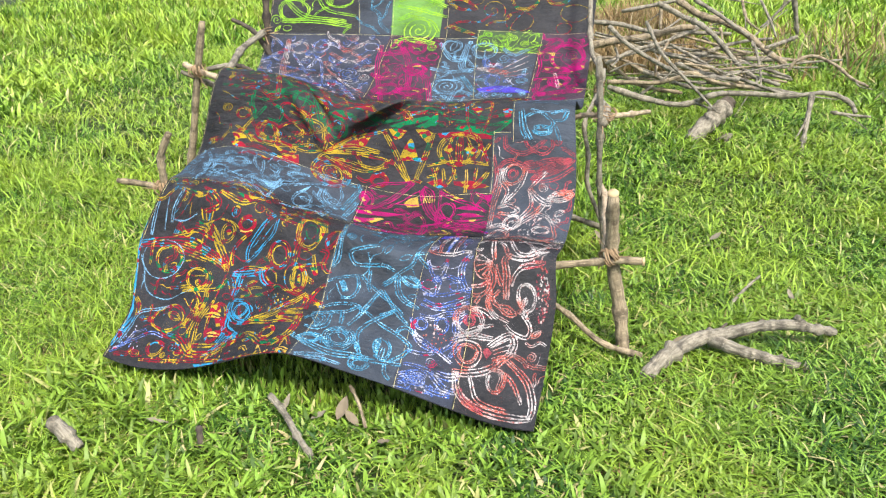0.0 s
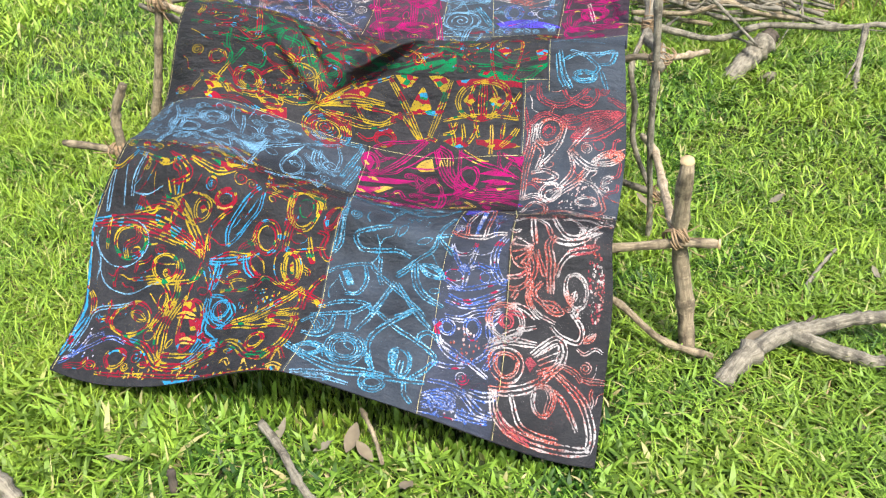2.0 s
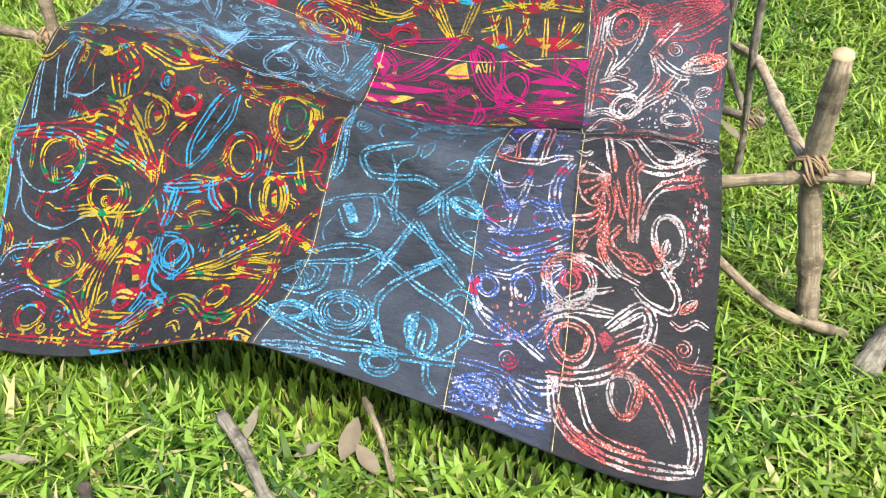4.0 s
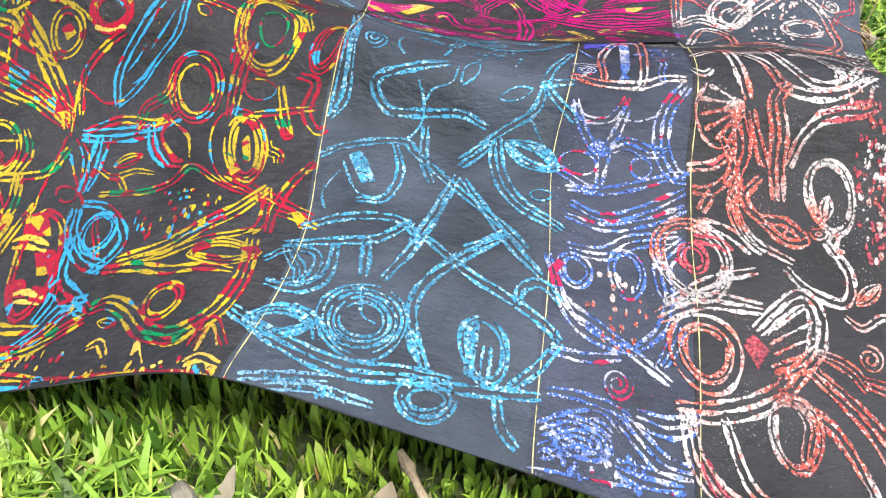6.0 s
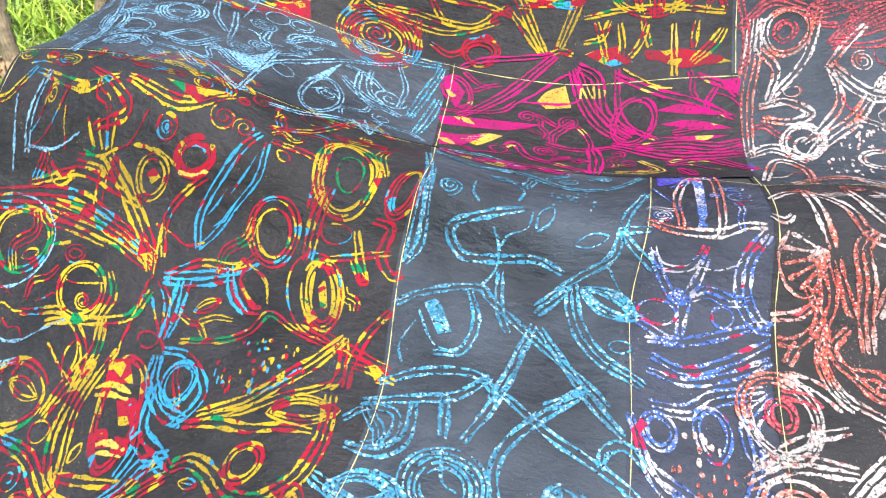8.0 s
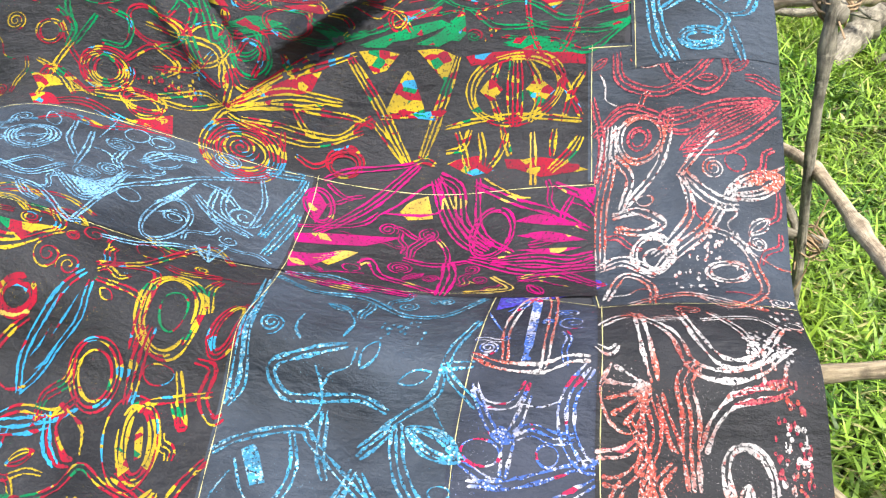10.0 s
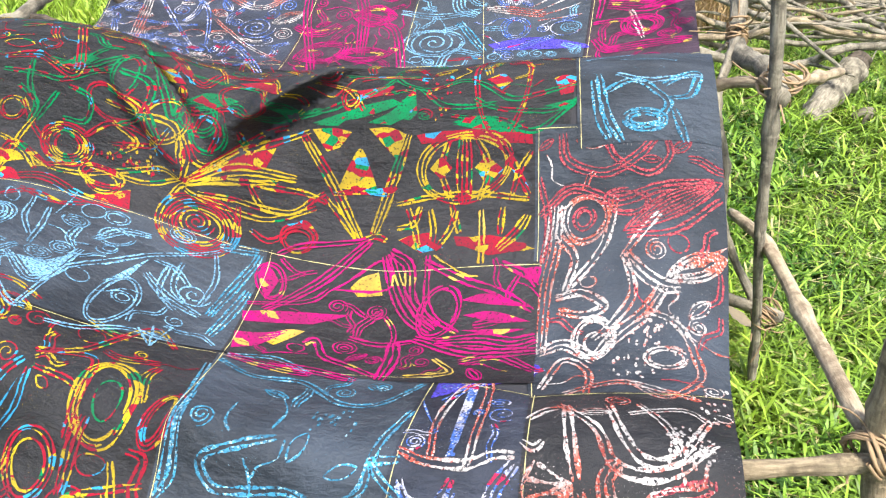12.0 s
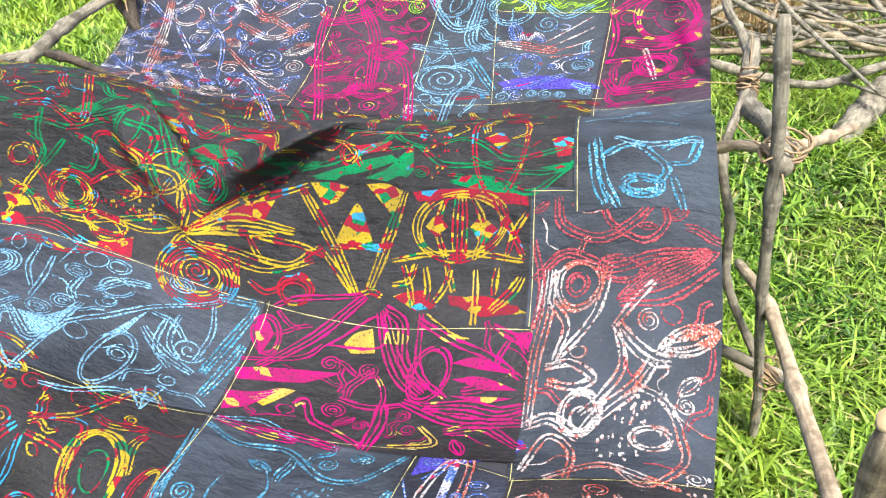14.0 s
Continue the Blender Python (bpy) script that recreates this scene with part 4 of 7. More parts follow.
def leaf(label, at, length, width, turn, tip, seed, material=DEAD_LEAF):
    """A curled dry leaf with a folded midrib."""
    rng = np.random.default_rng(seed)
    verts, faces = [], []
    for i in range(9):
        f = i / 8
        w = width * math.sin(math.pi * min(1, f * 0.97 + 0.02)) ** 0.8
        for k in (-1, -0.5, 0, 0.5, 1):
            verts.append((f * length, k * w, 0.22 * w * abs(k) ** 1.5 + tip * f * f + rng.normal(0, 0.0012)))
    for i in range(8):
        for j in range(4):
            faces.append((i * 5 + j, i * 5 + j + 1, i * 5 + 6 + j, i * 5 + 5 + j))
    ob = new("dry_leaf", mesh_of("dry_leaf", verts, faces, material))
    ob.matrix_world = pose(*at, 0, -12, turn)
    tagged(ob, label, "leaf")


PALE_LEAF = plain("bleached_leaf", (0.17, 0.15, 0.10), 0.8, 0.4, 60.0)
leaf("bleached dry leaf lying on the grass", (1.22, 3.489, 0.019), 0.06, 0.018, 20, 0.02, 1, PALE_LEAF)
leaf("brown dry leaf lying beneath the cloth's hem", (-0.118, 2.049, -0.008), 0.07, 0.019, 75, 0.03, 2)
leaf("bleached dry leaf lying on the grass", (1.395, 2.305, -0.051), 0.05, 0.009, 110, 0.02, 3, PALE_LEAF)
leaf("brown dry leaf in the grass by the frame", (0.773, 3.395, 0.024), 0.08, 0.025, 160, 0.03, 4)
for _i, (_x, _y, _a) in enumerate(((-0.20, 2.05, 20), (-0.05, 2.03, 140), (-0.30, 2.06, 80), (0.05, 1.98, 250), (-0.62, 1.98, 200), (0.93, 2.6, 30), (1.45, 3.0, 100))):
    leaf("curled dry leaf among the grass blades", (_x, _y, -0.012), 0.055 + 0.01 * (_i % 3), 0.011 + 0.004 * (_i % 2), _a, 0.012, 20 + _i, DEAD_LEAF if _i % 2 else PALE_LEAF)

# ---- the pieces, from the hem up ----
ob, d = patch("black patch with yellow, red and cyan drawing", "kente", BLACK, 0.02, 0.0012, ((0.0, 0.0), (0.466, 0.0), (0.468, 3.659), (0.0, 3.204)), right=(0.493, 1.617), top=(0.278, 3.405))
d.strand("kente", [(0.158, 0.422), (0.257, 0.409), (0.354, 0.368)], 4, 0.0034, 0.0075)
d.strand("kente_yellow", [(0.165, 0.402), (0.223, 0.398), (0.275, 0.383)], 2, 0.0034, 0.0075)
d.strand("kente_yellow", [(0.174, 0.371), (0.214, 0.381)], 1, 0.0048, 0.0095)
d.strand("kente_yellow", [(0.247, 0.484), (0.289, 0.453), (0.345, 0.395), (0.357, 0.361)], 3, 0.0041, 0.0085)
d.strand("kente_yellow", [(0.193, 0.518), (0.217, 0.489)], 1, 0.0051, 0.01)
d.strand("kente_yellow", [(0.212, 0.519), (0.231, 0.49)], 1, 0.0044, 0.009)
d.strand("kente", [(0.229, 0.521), (0.24, 0.491)], 1, 0.0044, 0.009)
d.strand("kente_yellow", [(0.243, 0.523), (0.247, 0.492)], 1, 0.0034, 0.0075)
d.strand("kente", [(0.198, 0.487), (0.228, 0.483), (0.258, 0.495)], 1, 0.0034, 0.0075)
d.strand("kente_yellow", [(0.142, 0.464), (0.167, 0.45), (0.192, 0.461)], 2, 0.0044, 0.009)
d.strand("kente", [(0.191, 0.478), (0.235, 0.477), (0.253, 0.465)], 2, 0.0034, 0.0075)
d.strand("kente_red", [(0.236, 0.474), (0.236, 0.43)], 1, 0.0034, 0.0075)
d.strand("kente_red", [(0.249, 0.47), (0.249, 0.435)], 1, 0.0034, 0.0075)
d.ring("kente_yellow", (0.325, 0.475), 0.026, 0.027, 2, 0.0034, tilt=10)
d.solid("kente_yellow", (0.314, 0.477), (0.325, 0.485), (0.338, 0.477), (0.326, 0.467))
d.ring("kente_red", (0.382, 0.511), 0.028, 0.022, 2, 0.0061, tilt=15)
d.strand("gold", [(0.363, 0.489), (0.385, 0.491), (0.407, 0.502)], 1, 0.0051, 0.01)
d.strand("kente_yellow", [(0.283, 0.503), (0.332, 0.504), (0.357, 0.495)], 1, 0.0034, 0.0075)
d.strand("kente_cyan", [(0.427, 0.399), (0.418, 0.445), (0.435, 0.517), (0.464, 0.566)], 2, 0.0041, 0.0085)
d.strand("kente_cyan", [(0.427, 0.399), (0.458, 0.432), (0.484, 0.504), (0.478, 0.556)], 2, 0.0034, 0.0075)
d.solid("kente_cyan", (0.428, 0.442), (0.44, 0.471), (0.447, 0.498), (0.44, 0.458))
d.solid("kente_cyan", (0.452, 0.472), (0.464, 0.509), (0.471, 0.541), (0.458, 0.504))
d.solid("kente_cyan", (0.442, 0.428), (0.462, 0.447), (0.472, 0.468), (0.461, 0.435))
d.strand("kente_red", [(0.373, 0.382), (0.366, 0.43), (0.384, 0.468), (0.409, 0.496)], 2, 0.0034, 0.0075)
d.strand("kente_red", [(0.362, 0.35), (0.362, 0.402), (0.363, 0.429)], 1, 0.0034, 0.0075)
d.ring("kente_red", (0.538, 0.433), 0.038, 0.051, 2, 0.0034, tilt=13)
d.ring("kente", (0.539, 0.43), 0.024, 0.033, 1, 0.0034, tilt=13)
d.ring("kente_yellow", (0.608, 0.547), 0.048, 0.074, 3, 0.0044, tilt=19)
d.ring("kente_green", (0.612, 0.549), 0.019, 0.03, 1, 0.0034, tilt=20)
d.strand("kente", [(0.47, 0.585), (0.532, 0.627), (0.588, 0.74), (0.64, 0.708)], 2, 0.0034, 0.0075)
d.strand("kente_red", [(0.489, 0.593), (0.555, 0.609), (0.574, 0.523), (0.579, 0.476)], 2, 0.0034, 0.0075)
d.ring("kente_red", (0.706, 0.533), 0.026, 0.048, 3, 0.0041, tilt=-6)
d.ring("kente_yellow", (0.626, 0.353), 0.03, 0.057, 3, 0.0044, tilt=8)
d.ring("kente_red", (0.615, 0.351), 0.039, 0.067, 1, 0.0034, tilt=9)
d.solid("kente_yellow", (0.619, 0.365), (0.628, 0.375), (0.636, 0.336), (0.627, 0.33))
d.strand("kente_red", [(0.596, 0.521), (0.593, 0.456), (0.597, 0.401)], 3, 0.0034, 0.0075)
d.strand("kente_yellow", [(0.661, 0.413), (0.682, 0.382), (0.654, 0.462)], 2, 0.0041, 0.0085)
d.strand("kente_red", [(0.674, 0.482), (0.702, 0.47), (0.699, 0.426), (0.719, 0.396), (0.733, 0.404)], 2, 0.0048, 0.0095)
d.strand("kente", [(0.622, 0.408), (0.66, 0.417), (0.712, 0.432)], 2, 0.0034, 0.0075)
d.strand("kente_cyan", [(0.38, 0.355), (0.44, 0.357), (0.491, 0.363)], 3, 0.0044, 0.009)
d.strand("kente_cyan", [(0.41, 0.354), (0.404, 0.301), (0.395, 0.265)], 2, 0.0048, 0.0095)
d.strand("kente_cyan", [(0.427, 0.355), (0.416, 0.293), (0.405, 0.267)], 1, 0.0044, 0.009)
d.strand("kente_cyan", [(0.485, 0.376), (0.497, 0.334), (0.52, 0.307)], 2, 0.0048, 0.0095)
d.strand("kente_cyan", [(0.445, 0.376), (0.487, 0.363), (0.529, 0.384)], 1, 0.0044, 0.009)
d.strand("kente_red", [(0.51, 0.388), (0.499, 0.355), (0.523, 0.317), (0.542, 0.311)], 2, 0.0061, 0.0113)
d.strand("kente_yellow", [(0.513, 0.382), (0.542, 0.36), (0.551, 0.324)], 1, 0.0041, 0.0085)
d.strand("kente_red", [(0.382, 0.36), (0.436, 0.38), (0.497, 0.376), (0.526, 0.4)], 2, 0.0034, 0.0075)
d.strand("kente_red", [(0.375, 0.351), (0.394, 0.318), (0.396, 0.266)], 2, 0.0034, 0.0075)
d.strand("kente", [(0.425, 0.263), (0.49, 0.262), (0.533, 0.277), (0.557, 0.309), (0.599, 0.286), (0.67, 0.264)], 2, 0.0034, 0.0075)
d.strand("kente_yellow", [(0.486, 0.157), (0.58, 0.188), (0.668, 0.289)], 3, 0.0034, 0.0075)
d.strand("kente_cyan", [(0.566, 0.182), (0.593, 0.197), (0.616, 0.227)], 1, 0.0044, 0.009)
d.strand("kente_red", [(0.604, 0.305), (0.669, 0.275), (0.731, 0.249)], 2, 0.0044, 0.009)
d.dots("kente_yellow", (0.562, 0.23), 0.066, 0.036, 26)
d.dots("kente_cyan", (0.556, 0.222), 0.07, 0.036, 12)
d.dots("kente_red", (0.549, 0.218), 0.071, 0.036, 16)
d.ring("kente_cyan", (0.441, 0.202), 0.028, 0.03, 2, 0.0041, tilt=-7)
d.strand("kente_cyan", [(0.395, 0.242), (0.397, 0.203), (0.433, 0.165), (0.468, 0.151)], 3, 0.0041, 0.0085)
d.strand("kente_cyan", [(0.402, 0.25), (0.444, 0.24), (0.484, 0.194), (0.478, 0.168), (0.452, 0.148)], 2, 0.0041, 0.0085)
d.strand("kente", [(0.469, 0.148), (0.522, 0.148), (0.581, 0.138), (0.653, 0.141)], 2, 0.0041, 0.0085)
d.petal("kente_yellow", (0.586, 0.156), (0.681, 0.179), 0.022, 3, 0.0034)
d.strand("kente_yellow", [(0.51, 0.158), (0.556, 0.164), (0.605, 0.181), (0.662, 0.218)], 2, 0.0034, 0.0075)
d.strand("kente_yellow", [(0.668, 0.289), (0.667, 0.233), (0.656, 0.207)], 2, 0.0041, 0.0085)
d.strand("kente_red", [(0.725, 0.341), (0.697, 0.298), (0.679, 0.249), (0.677, 0.212)], 2, 0.0041, 0.0085)
d.strand("kente_red", [(0.679, 0.249), (0.717, 0.242), (0.74, 0.232)], 2, 0.0034, 0.0075)
d.solid("kente_red", (0.701, 0.253), (0.731, 0.253), (0.734, 0.227), (0.715, 0.228))
d.strand("kente", [(0.662, 0.199), (0.668, 0.136), (0.657, 0.085), (0.633, 0.057), (0.607, 0.049), (0.57, 0.058), (0.53, 0.089), (0.5, 0.102), (0.474, 0.096)], 3, 0.0044, 0.009)
d.strand("kente_yellow", [(0.638, 0.06), (0.618, 0.039), (0.576, 0.054)], 2, 0.0044, 0.009)
d.ring("kente_yellow", (0.579, 0.096), 0.026, 0.024, 2, 0.0041, tilt=-6)
d.strand("kente_cyan", [(0.397, 0.203), (0.402, 0.143), (0.442, 0.111), (0.473, 0.09)], 3, 0.0051, 0.01)
d.strand("kente_cyan", [(0.464, 0.109), (0.427, 0.098), (0.407, 0.071), (0.375, 0.051)], 3, 0.0051, 0.01)
d.strand("kente_cyan", [(0.402, 0.143), (0.402, 0.115), (0.389, 0.087)], 2, 0.0044, 0.009)
d.strand("kente_red", [(0.446, 0.104), (0.421, 0.077), (0.393, 0.051)], 2, 0.0034, 0.0075)
d.solid("kente_red", (0.321, 0.227), (0.35, 0.23), (0.366, 0.203), (0.323, 0.201))
d.solid("kente_red", (0.348, 0.18), (0.379, 0.184), (0.393, 0.151), (0.364, 0.15))
d.solid("kente_red", (0.328, 0.143), (0.349, 0.144), (0.359, 0.123), (0.342, 0.121))
d.solid("kente_red", (0.366, 0.116), (0.393, 0.115), (0.388, 0.135), (0.365, 0.137))
d.ring("kente_red", (0.358, 0.166), 0.037, 0.072, 2, 0.0051, tilt=1)
d.strand("gold", [(0.31, 0.188), (0.334, 0.193), (0.367, 0.187)], 2, 0.0051, 0.01)
d.strand("gold", [(0.335, 0.117), (0.354, 0.123), (0.388, 0.116)], 2, 0.0051, 0.01)
d.strand("kente_yellow", [(0.299, 0.224), (0.276, 0.183), (0.266, 0.133), (0.282, 0.085), (0.309, 0.059)], 2, 0.0041, 0.0085)
d.strand("kente_yellow", [(0.33, 0.242), (0.29, 0.169), (0.297, 0.099), (0.302, 0.072)], 2, 0.0034, 0.0075)
d.strand("kente", [(0.296, 0.282), (0.293, 0.231), (0.256, 0.189), (0.233, 0.154)], 3, 0.0034, 0.0075)
d.strand("kente", [(0.365, 0.333), (0.342, 0.293), (0.305, 0.278), (0.201, 0.26)], 2, 0.0041, 0.0085)
d.strand("kente_red", [(0.358, 0.349), (0.335, 0.259), (0.322, 0.206)], 1, 0.0034, 0.0075)
d.strand("kente_red", [(0.367, 0.324), (0.385, 0.282), (0.405, 0.246)], 1, 0.0041, 0.0085)
d.strand("kente_red", [(0.215, 0.235), (0.239, 0.213), (0.267, 0.196)], 1, 0.0044, 0.009)
d.ring("kente_yellow", (0.251, 0.313), 0.041, 0.043, 2, 0.0041, tilt=5)
d.strand("kente_yellow", [(0.295, 0.346), (0.306, 0.313), (0.288, 0.275)], 2, 0.0034, 0.0075)
d.strand("kente", [(0.285, 0.085), (0.34, 0.082), (0.402, 0.079)], 2, 0.0041, 0.0085)
d.strand("kente_red", [(0.291, 0.045), (0.339, 0.053), (0.382, 0.046)], 2, 0.0051, 0.01)
d.solid("kente_cyan", (0.337, 0.011), (0.422, 0.003), (0.426, 0.0), (0.348, 0.0))
d.strand("gold", [(0.497, 0.042), (0.513, 0.048), (0.53, 0.029)], 2, 0.0034, 0.0075)
d.strand("gold", [(0.57, 0.025), (0.569, 0.044), (0.591, 0.012)], 1, 0.0034, 0.0075)
d.strand("gold", [(0.644, 0.009), (0.661, 0.018), (0.686, 0.012)], 2, 0.0034, 0.0075)
d.strand("kente_red", [(0.643, 0.031), (0.656, 0.069), (0.684, 0.036)], 2, 0.0034, 0.0075)
d.strand("gold", [(0.652, 0.025), (0.658, 0.062), (0.675, 0.035)], 1, 0.0034, 0.0075)
d.dots("gold", (0.584, 0.001), 0.126, 0.012, 30)
d.dots("kente_red", (0.561, 0.003), 0.144, 0.014, 34)
d.strand("kente_red", [(0.449, 0.008), (0.567, 0.0), (0.664, 0.0)], 1, 0.0048, 0.0095)
d.strand("kente_cyan", [(0.0, 0.421), (0.005, 0.356), (0.004, 0.262), (0.011, 0.187), (0.009, 0.121)], 1, 0.0068, 0.0122)
d.strand("kente_cyan", [(0.002, 0.046), (0.02, 0.127), (0.029, 0.169)], 2, 0.0048, 0.0095)
d.strand("kente_cyan", [(0.0, 0.461), (0.0, 0.421), (0.001, 0.377)], 1, 0.0034, 0.0075)
d.strand("sky", [(0.012, 0.513), (0.023, 0.468), (0.036, 0.428)], 2, 0.0034, 0.0075)
d.strand("sky", [(0.046, 0.527), (0.08, 0.447)], 1, 0.0034, 0.0075)
d.strand("kente", [(0.068, 0.556), (0.169, 0.543), (0.227, 0.563)], 2, 0.0034, 0.0075)
d.ring("kente", (0.129, 0.371), 0.052, 0.043, 2, 0.0034, tilt=10)
d.ring("sky", (0.105, 0.367), 0.081, 0.059, 1, 0.0034, tilt=9)
d.strand("kente_red", [(0.005, 0.397), (0.113, 0.421), (0.225, 0.428), (0.361, 0.377)], 4, 0.0034, 0.0075)
d.strand("kente", [(0.12, 0.441), (0.21, 0.464), (0.317, 0.441)], 2, 0.0034, 0.0075)
d.strand("sky", [(0.03, 0.315), (0.064, 0.259), (0.154, 0.241), (0.25, 0.27)], 1, 0.0034, 0.0075)
d.strand("sky", [(0.029, 0.266), (0.038, 0.316), (0.016, 0.369)], 1, 0.0034, 0.0075)
d.strand("sky", [(0.094, 0.559), (0.085, 0.508), (0.096, 0.47)], 2, 0.0034, 0.0075)
d.strand("sky", [(0.092, 0.478), (0.142, 0.481), (0.184, 0.503)], 1, 0.0034, 0.0075)
d.ring("kente_red", (0.163, 0.068), 0.032, 0.028, 2, 0.0044, tilt=8)
d.ring("kente", (0.166, 0.173), 0.065, 0.043, 2, 0.0041, tilt=4)
d.dots("kente_red", (0.114, 0.202), 0.077, 0.027, 26)
d.strand("violet", [(0.015, 0.036), (0.065, 0.08), (0.124, 0.117), (0.174, 0.111)], 2, 0.0034, 0.0075)
d.strand("sky", [(0.023, 0.06), (0.034, 0.131), (0.049, 0.195), (0.163, 0.214)], 2, 0.0034, 0.0075)
d.strand("violet", [(0.01, 0.022), (0.045, 0.061), (0.063, 0.109), (0.1, 0.131)], 2, 0.0034, 0.0075)
d.dots("violet", (0.057, 0.093), 0.063, 0.045, 20)
d.strand("kente", [(0.146, 0.279), (0.233, 0.276), (0.276, 0.233), (0.271, 0.184)], 2, 0.0041, 0.0085)
d.strand("kente", [(0.16, 0.124), (0.234, 0.105), (0.298, 0.057), (0.397, 0.05), (0.472, 0.085)], 3, 0.0041, 0.0085)
d.solid("kente_yellow", (0.299, 0.586), (0.346, 0.597), (0.389, 0.62), (0.355, 0.566))
d.strand("kente_yellow", [(0.243, 0.565), (0.342, 0.559), (0.4, 0.621)], 3, 0.0034, 0.0075)
d.solid("kente_yellow", (0.156, 0.543), (0.176, 0.548), (0.186, 0.538), (0.165, 0.535))
d.strand("kente_red", [(0.17, 0.571), (0.26, 0.534), (0.206, 0.51)], 2, 0.0034, 0.0075)
d.strand("kente_red", [(0.27, 0.668), (0.353, 0.712), (0.422, 0.69)], 2, 0.0034, 0.0075)
d.strand("kente", [(0.225, 0.605), (0.277, 0.697), (0.364, 0.677)], 2, 0.0034, 0.0075)
d.strand("kente_red", [(0.121, 0.023), (0.282, 0.028), (0.45, 0.008)], 2, 0.0034, 0.0075)
d.dots("gold", (0.343, 0.032), 0.234, 0.015, 30)
d.dots("kente_red", (0.28, 0.033), 0.23, 0.013, 30)
fill(d, ("kente", "kente_red", "kente_red", "kente_yellow"), 70, 0.026, 1)
d.finish(ob)
ob, d = patch("dark slate patch with light blue branching drawing", "blue", COOL, 0.0, 0.0020, ((0.466, 0.0), (0.698, 0.0), (0.704, 3.753), (0.47, 3.648)), left=(0.489, 1.617), right=(0.693, 1.325))
d.strand("blue", [(0.699, 0.696), (0.731, 0.537), (0.736, 0.479), (0.735, 0.43)], 2, 0.0041, 0.0085)
d.strand("blue", [(0.706, 0.723), (0.768, 0.696), (0.847, 0.712), (0.924, 0.659), (0.983, 0.665), (1.034, 0.742)], 2, 0.0041, 0.0085)
d.strand("blue", [(0.71, 0.745), (0.78, 0.773), (0.851, 0.74)], 2, 0.0037, 0.008)
d.strand("blue", [(0.868, 0.55), (0.827, 0.528), (0.788, 0.498), (0.785, 0.475), (0.809, 0.454), (0.849, 0.467), (0.9, 0.485), (0.941, 0.469)], 2, 0.0041, 0.0085)
d.strand("blue", [(0.835, 0.514), (0.85, 0.484), (0.852, 0.451), (0.839, 0.419)], 1, 0.0037, 0.008)
d.strand("blue", [(0.789, 0.6), (0.794, 0.553), (0.807, 0.537)], 1, 0.0034, 0.0075)
d.strand("blue", [(0.839, 0.651), (0.86, 0.604), (0.857, 0.561)], 1, 0.0034, 0.0075)
d.strand("blue", [(1.036, 0.647), (1.011, 0.573), (1.005, 0.539), (1.003, 0.531)], 2, 0.0037, 0.008)
d.strand("blue", [(1.005, 0.538), (0.998, 0.494), (0.955, 0.456), (0.914, 0.401)], 2, 0.0041, 0.0085)
d.strand("blue", [(1.005, 0.535), (1.042, 0.497), (1.056, 0.475)], 2, 0.0037, 0.008)
d.strand("blue", [(1.001, 0.539), (1.044, 0.543)], 2, 0.0037, 0.008)
d.strand("blue", [(0.73, 0.354), (0.765, 0.381), (0.836, 0.413), (0.855, 0.394), (0.919, 0.337), (0.979, 0.281), (1.003, 0.256)], 2, 0.0041, 0.0085)
d.strand("blue", [(0.956, 0.451), (0.967, 0.383), (0.998, 0.325), (1.047, 0.296)], 3, 0.0037, 0.008)
d.petal("blue", (0.968, 0.446), (1.045, 0.393), 0.02, 3, 0.0041)
d.strand("blue", [(0.996, 0.484), (1.029, 0.421), (1.049, 0.397)], 1, 0.0034, 0.0075)
d.strand("blue", [(0.953, 0.446), (0.935, 0.415), (0.915, 0.387)], 2, 0.0041, 0.0085)
d.solid("blue", (0.768, 0.363), (0.786, 0.372), (0.807, 0.324), (0.789, 0.316))
d.strand("blue", [(0.826, 0.404), (0.838, 0.35), (0.821, 0.298), (0.785, 0.287)], 2, 0.0034, 0.0075)
d.strand("blue", [(0.762, 0.349), (0.783, 0.302), (0.814, 0.293)], 1, 0.0034, 0.0075)
d.strand("blue", [(0.859, 0.454), (0.868, 0.378), (0.879, 0.344)], 2, 0.0037, 0.008)
d.strand("blue", [(0.979, 0.28), (0.959, 0.259), (0.926, 0.241)], 2, 0.0044, 0.009)
d.strand("blue", [(0.901, 0.337), (0.881, 0.275), (0.861, 0.232)], 2, 0.0041, 0.0085)
d.dots("blue", (0.932, 0.6), 0.037, 0.042, 22)
d.strand("blue", [(0.733, 0.421), (0.748, 0.464), (0.726, 0.595)], 2, 0.0034, 0.0075)
d.strand("blue", [(0.913, 0.368), (0.874, 0.251), (0.833, 0.173)], 2, 0.0041, 0.0085)
d.strand("blue", [(0.976, 0.269), (0.918, 0.222), (0.881, 0.175), (0.877, 0.128), (0.904, 0.071)], 2, 0.0044, 0.009)
d.strand("blue", [(0.92, 0.365), (0.976, 0.269), (1.021, 0.225)], 2, 0.0041, 0.0085)
d.strand("blue", [(0.878, 0.243), (0.939, 0.205), (1.023, 0.171), (1.052, 0.153)], 2, 0.0041, 0.0085)
d.strand("blue", [(0.719, 0.229), (0.774, 0.256), (0.839, 0.265), (0.868, 0.24)], 2, 0.0041, 0.0085)
d.strand("blue", [(0.702, 0.198), (0.771, 0.215), (0.819, 0.229), (0.86, 0.265)], 2, 0.0041, 0.0085)
d.strand("blue", [(0.805, 0.226), (0.809, 0.171)], 2, 0.0041, 0.0085)
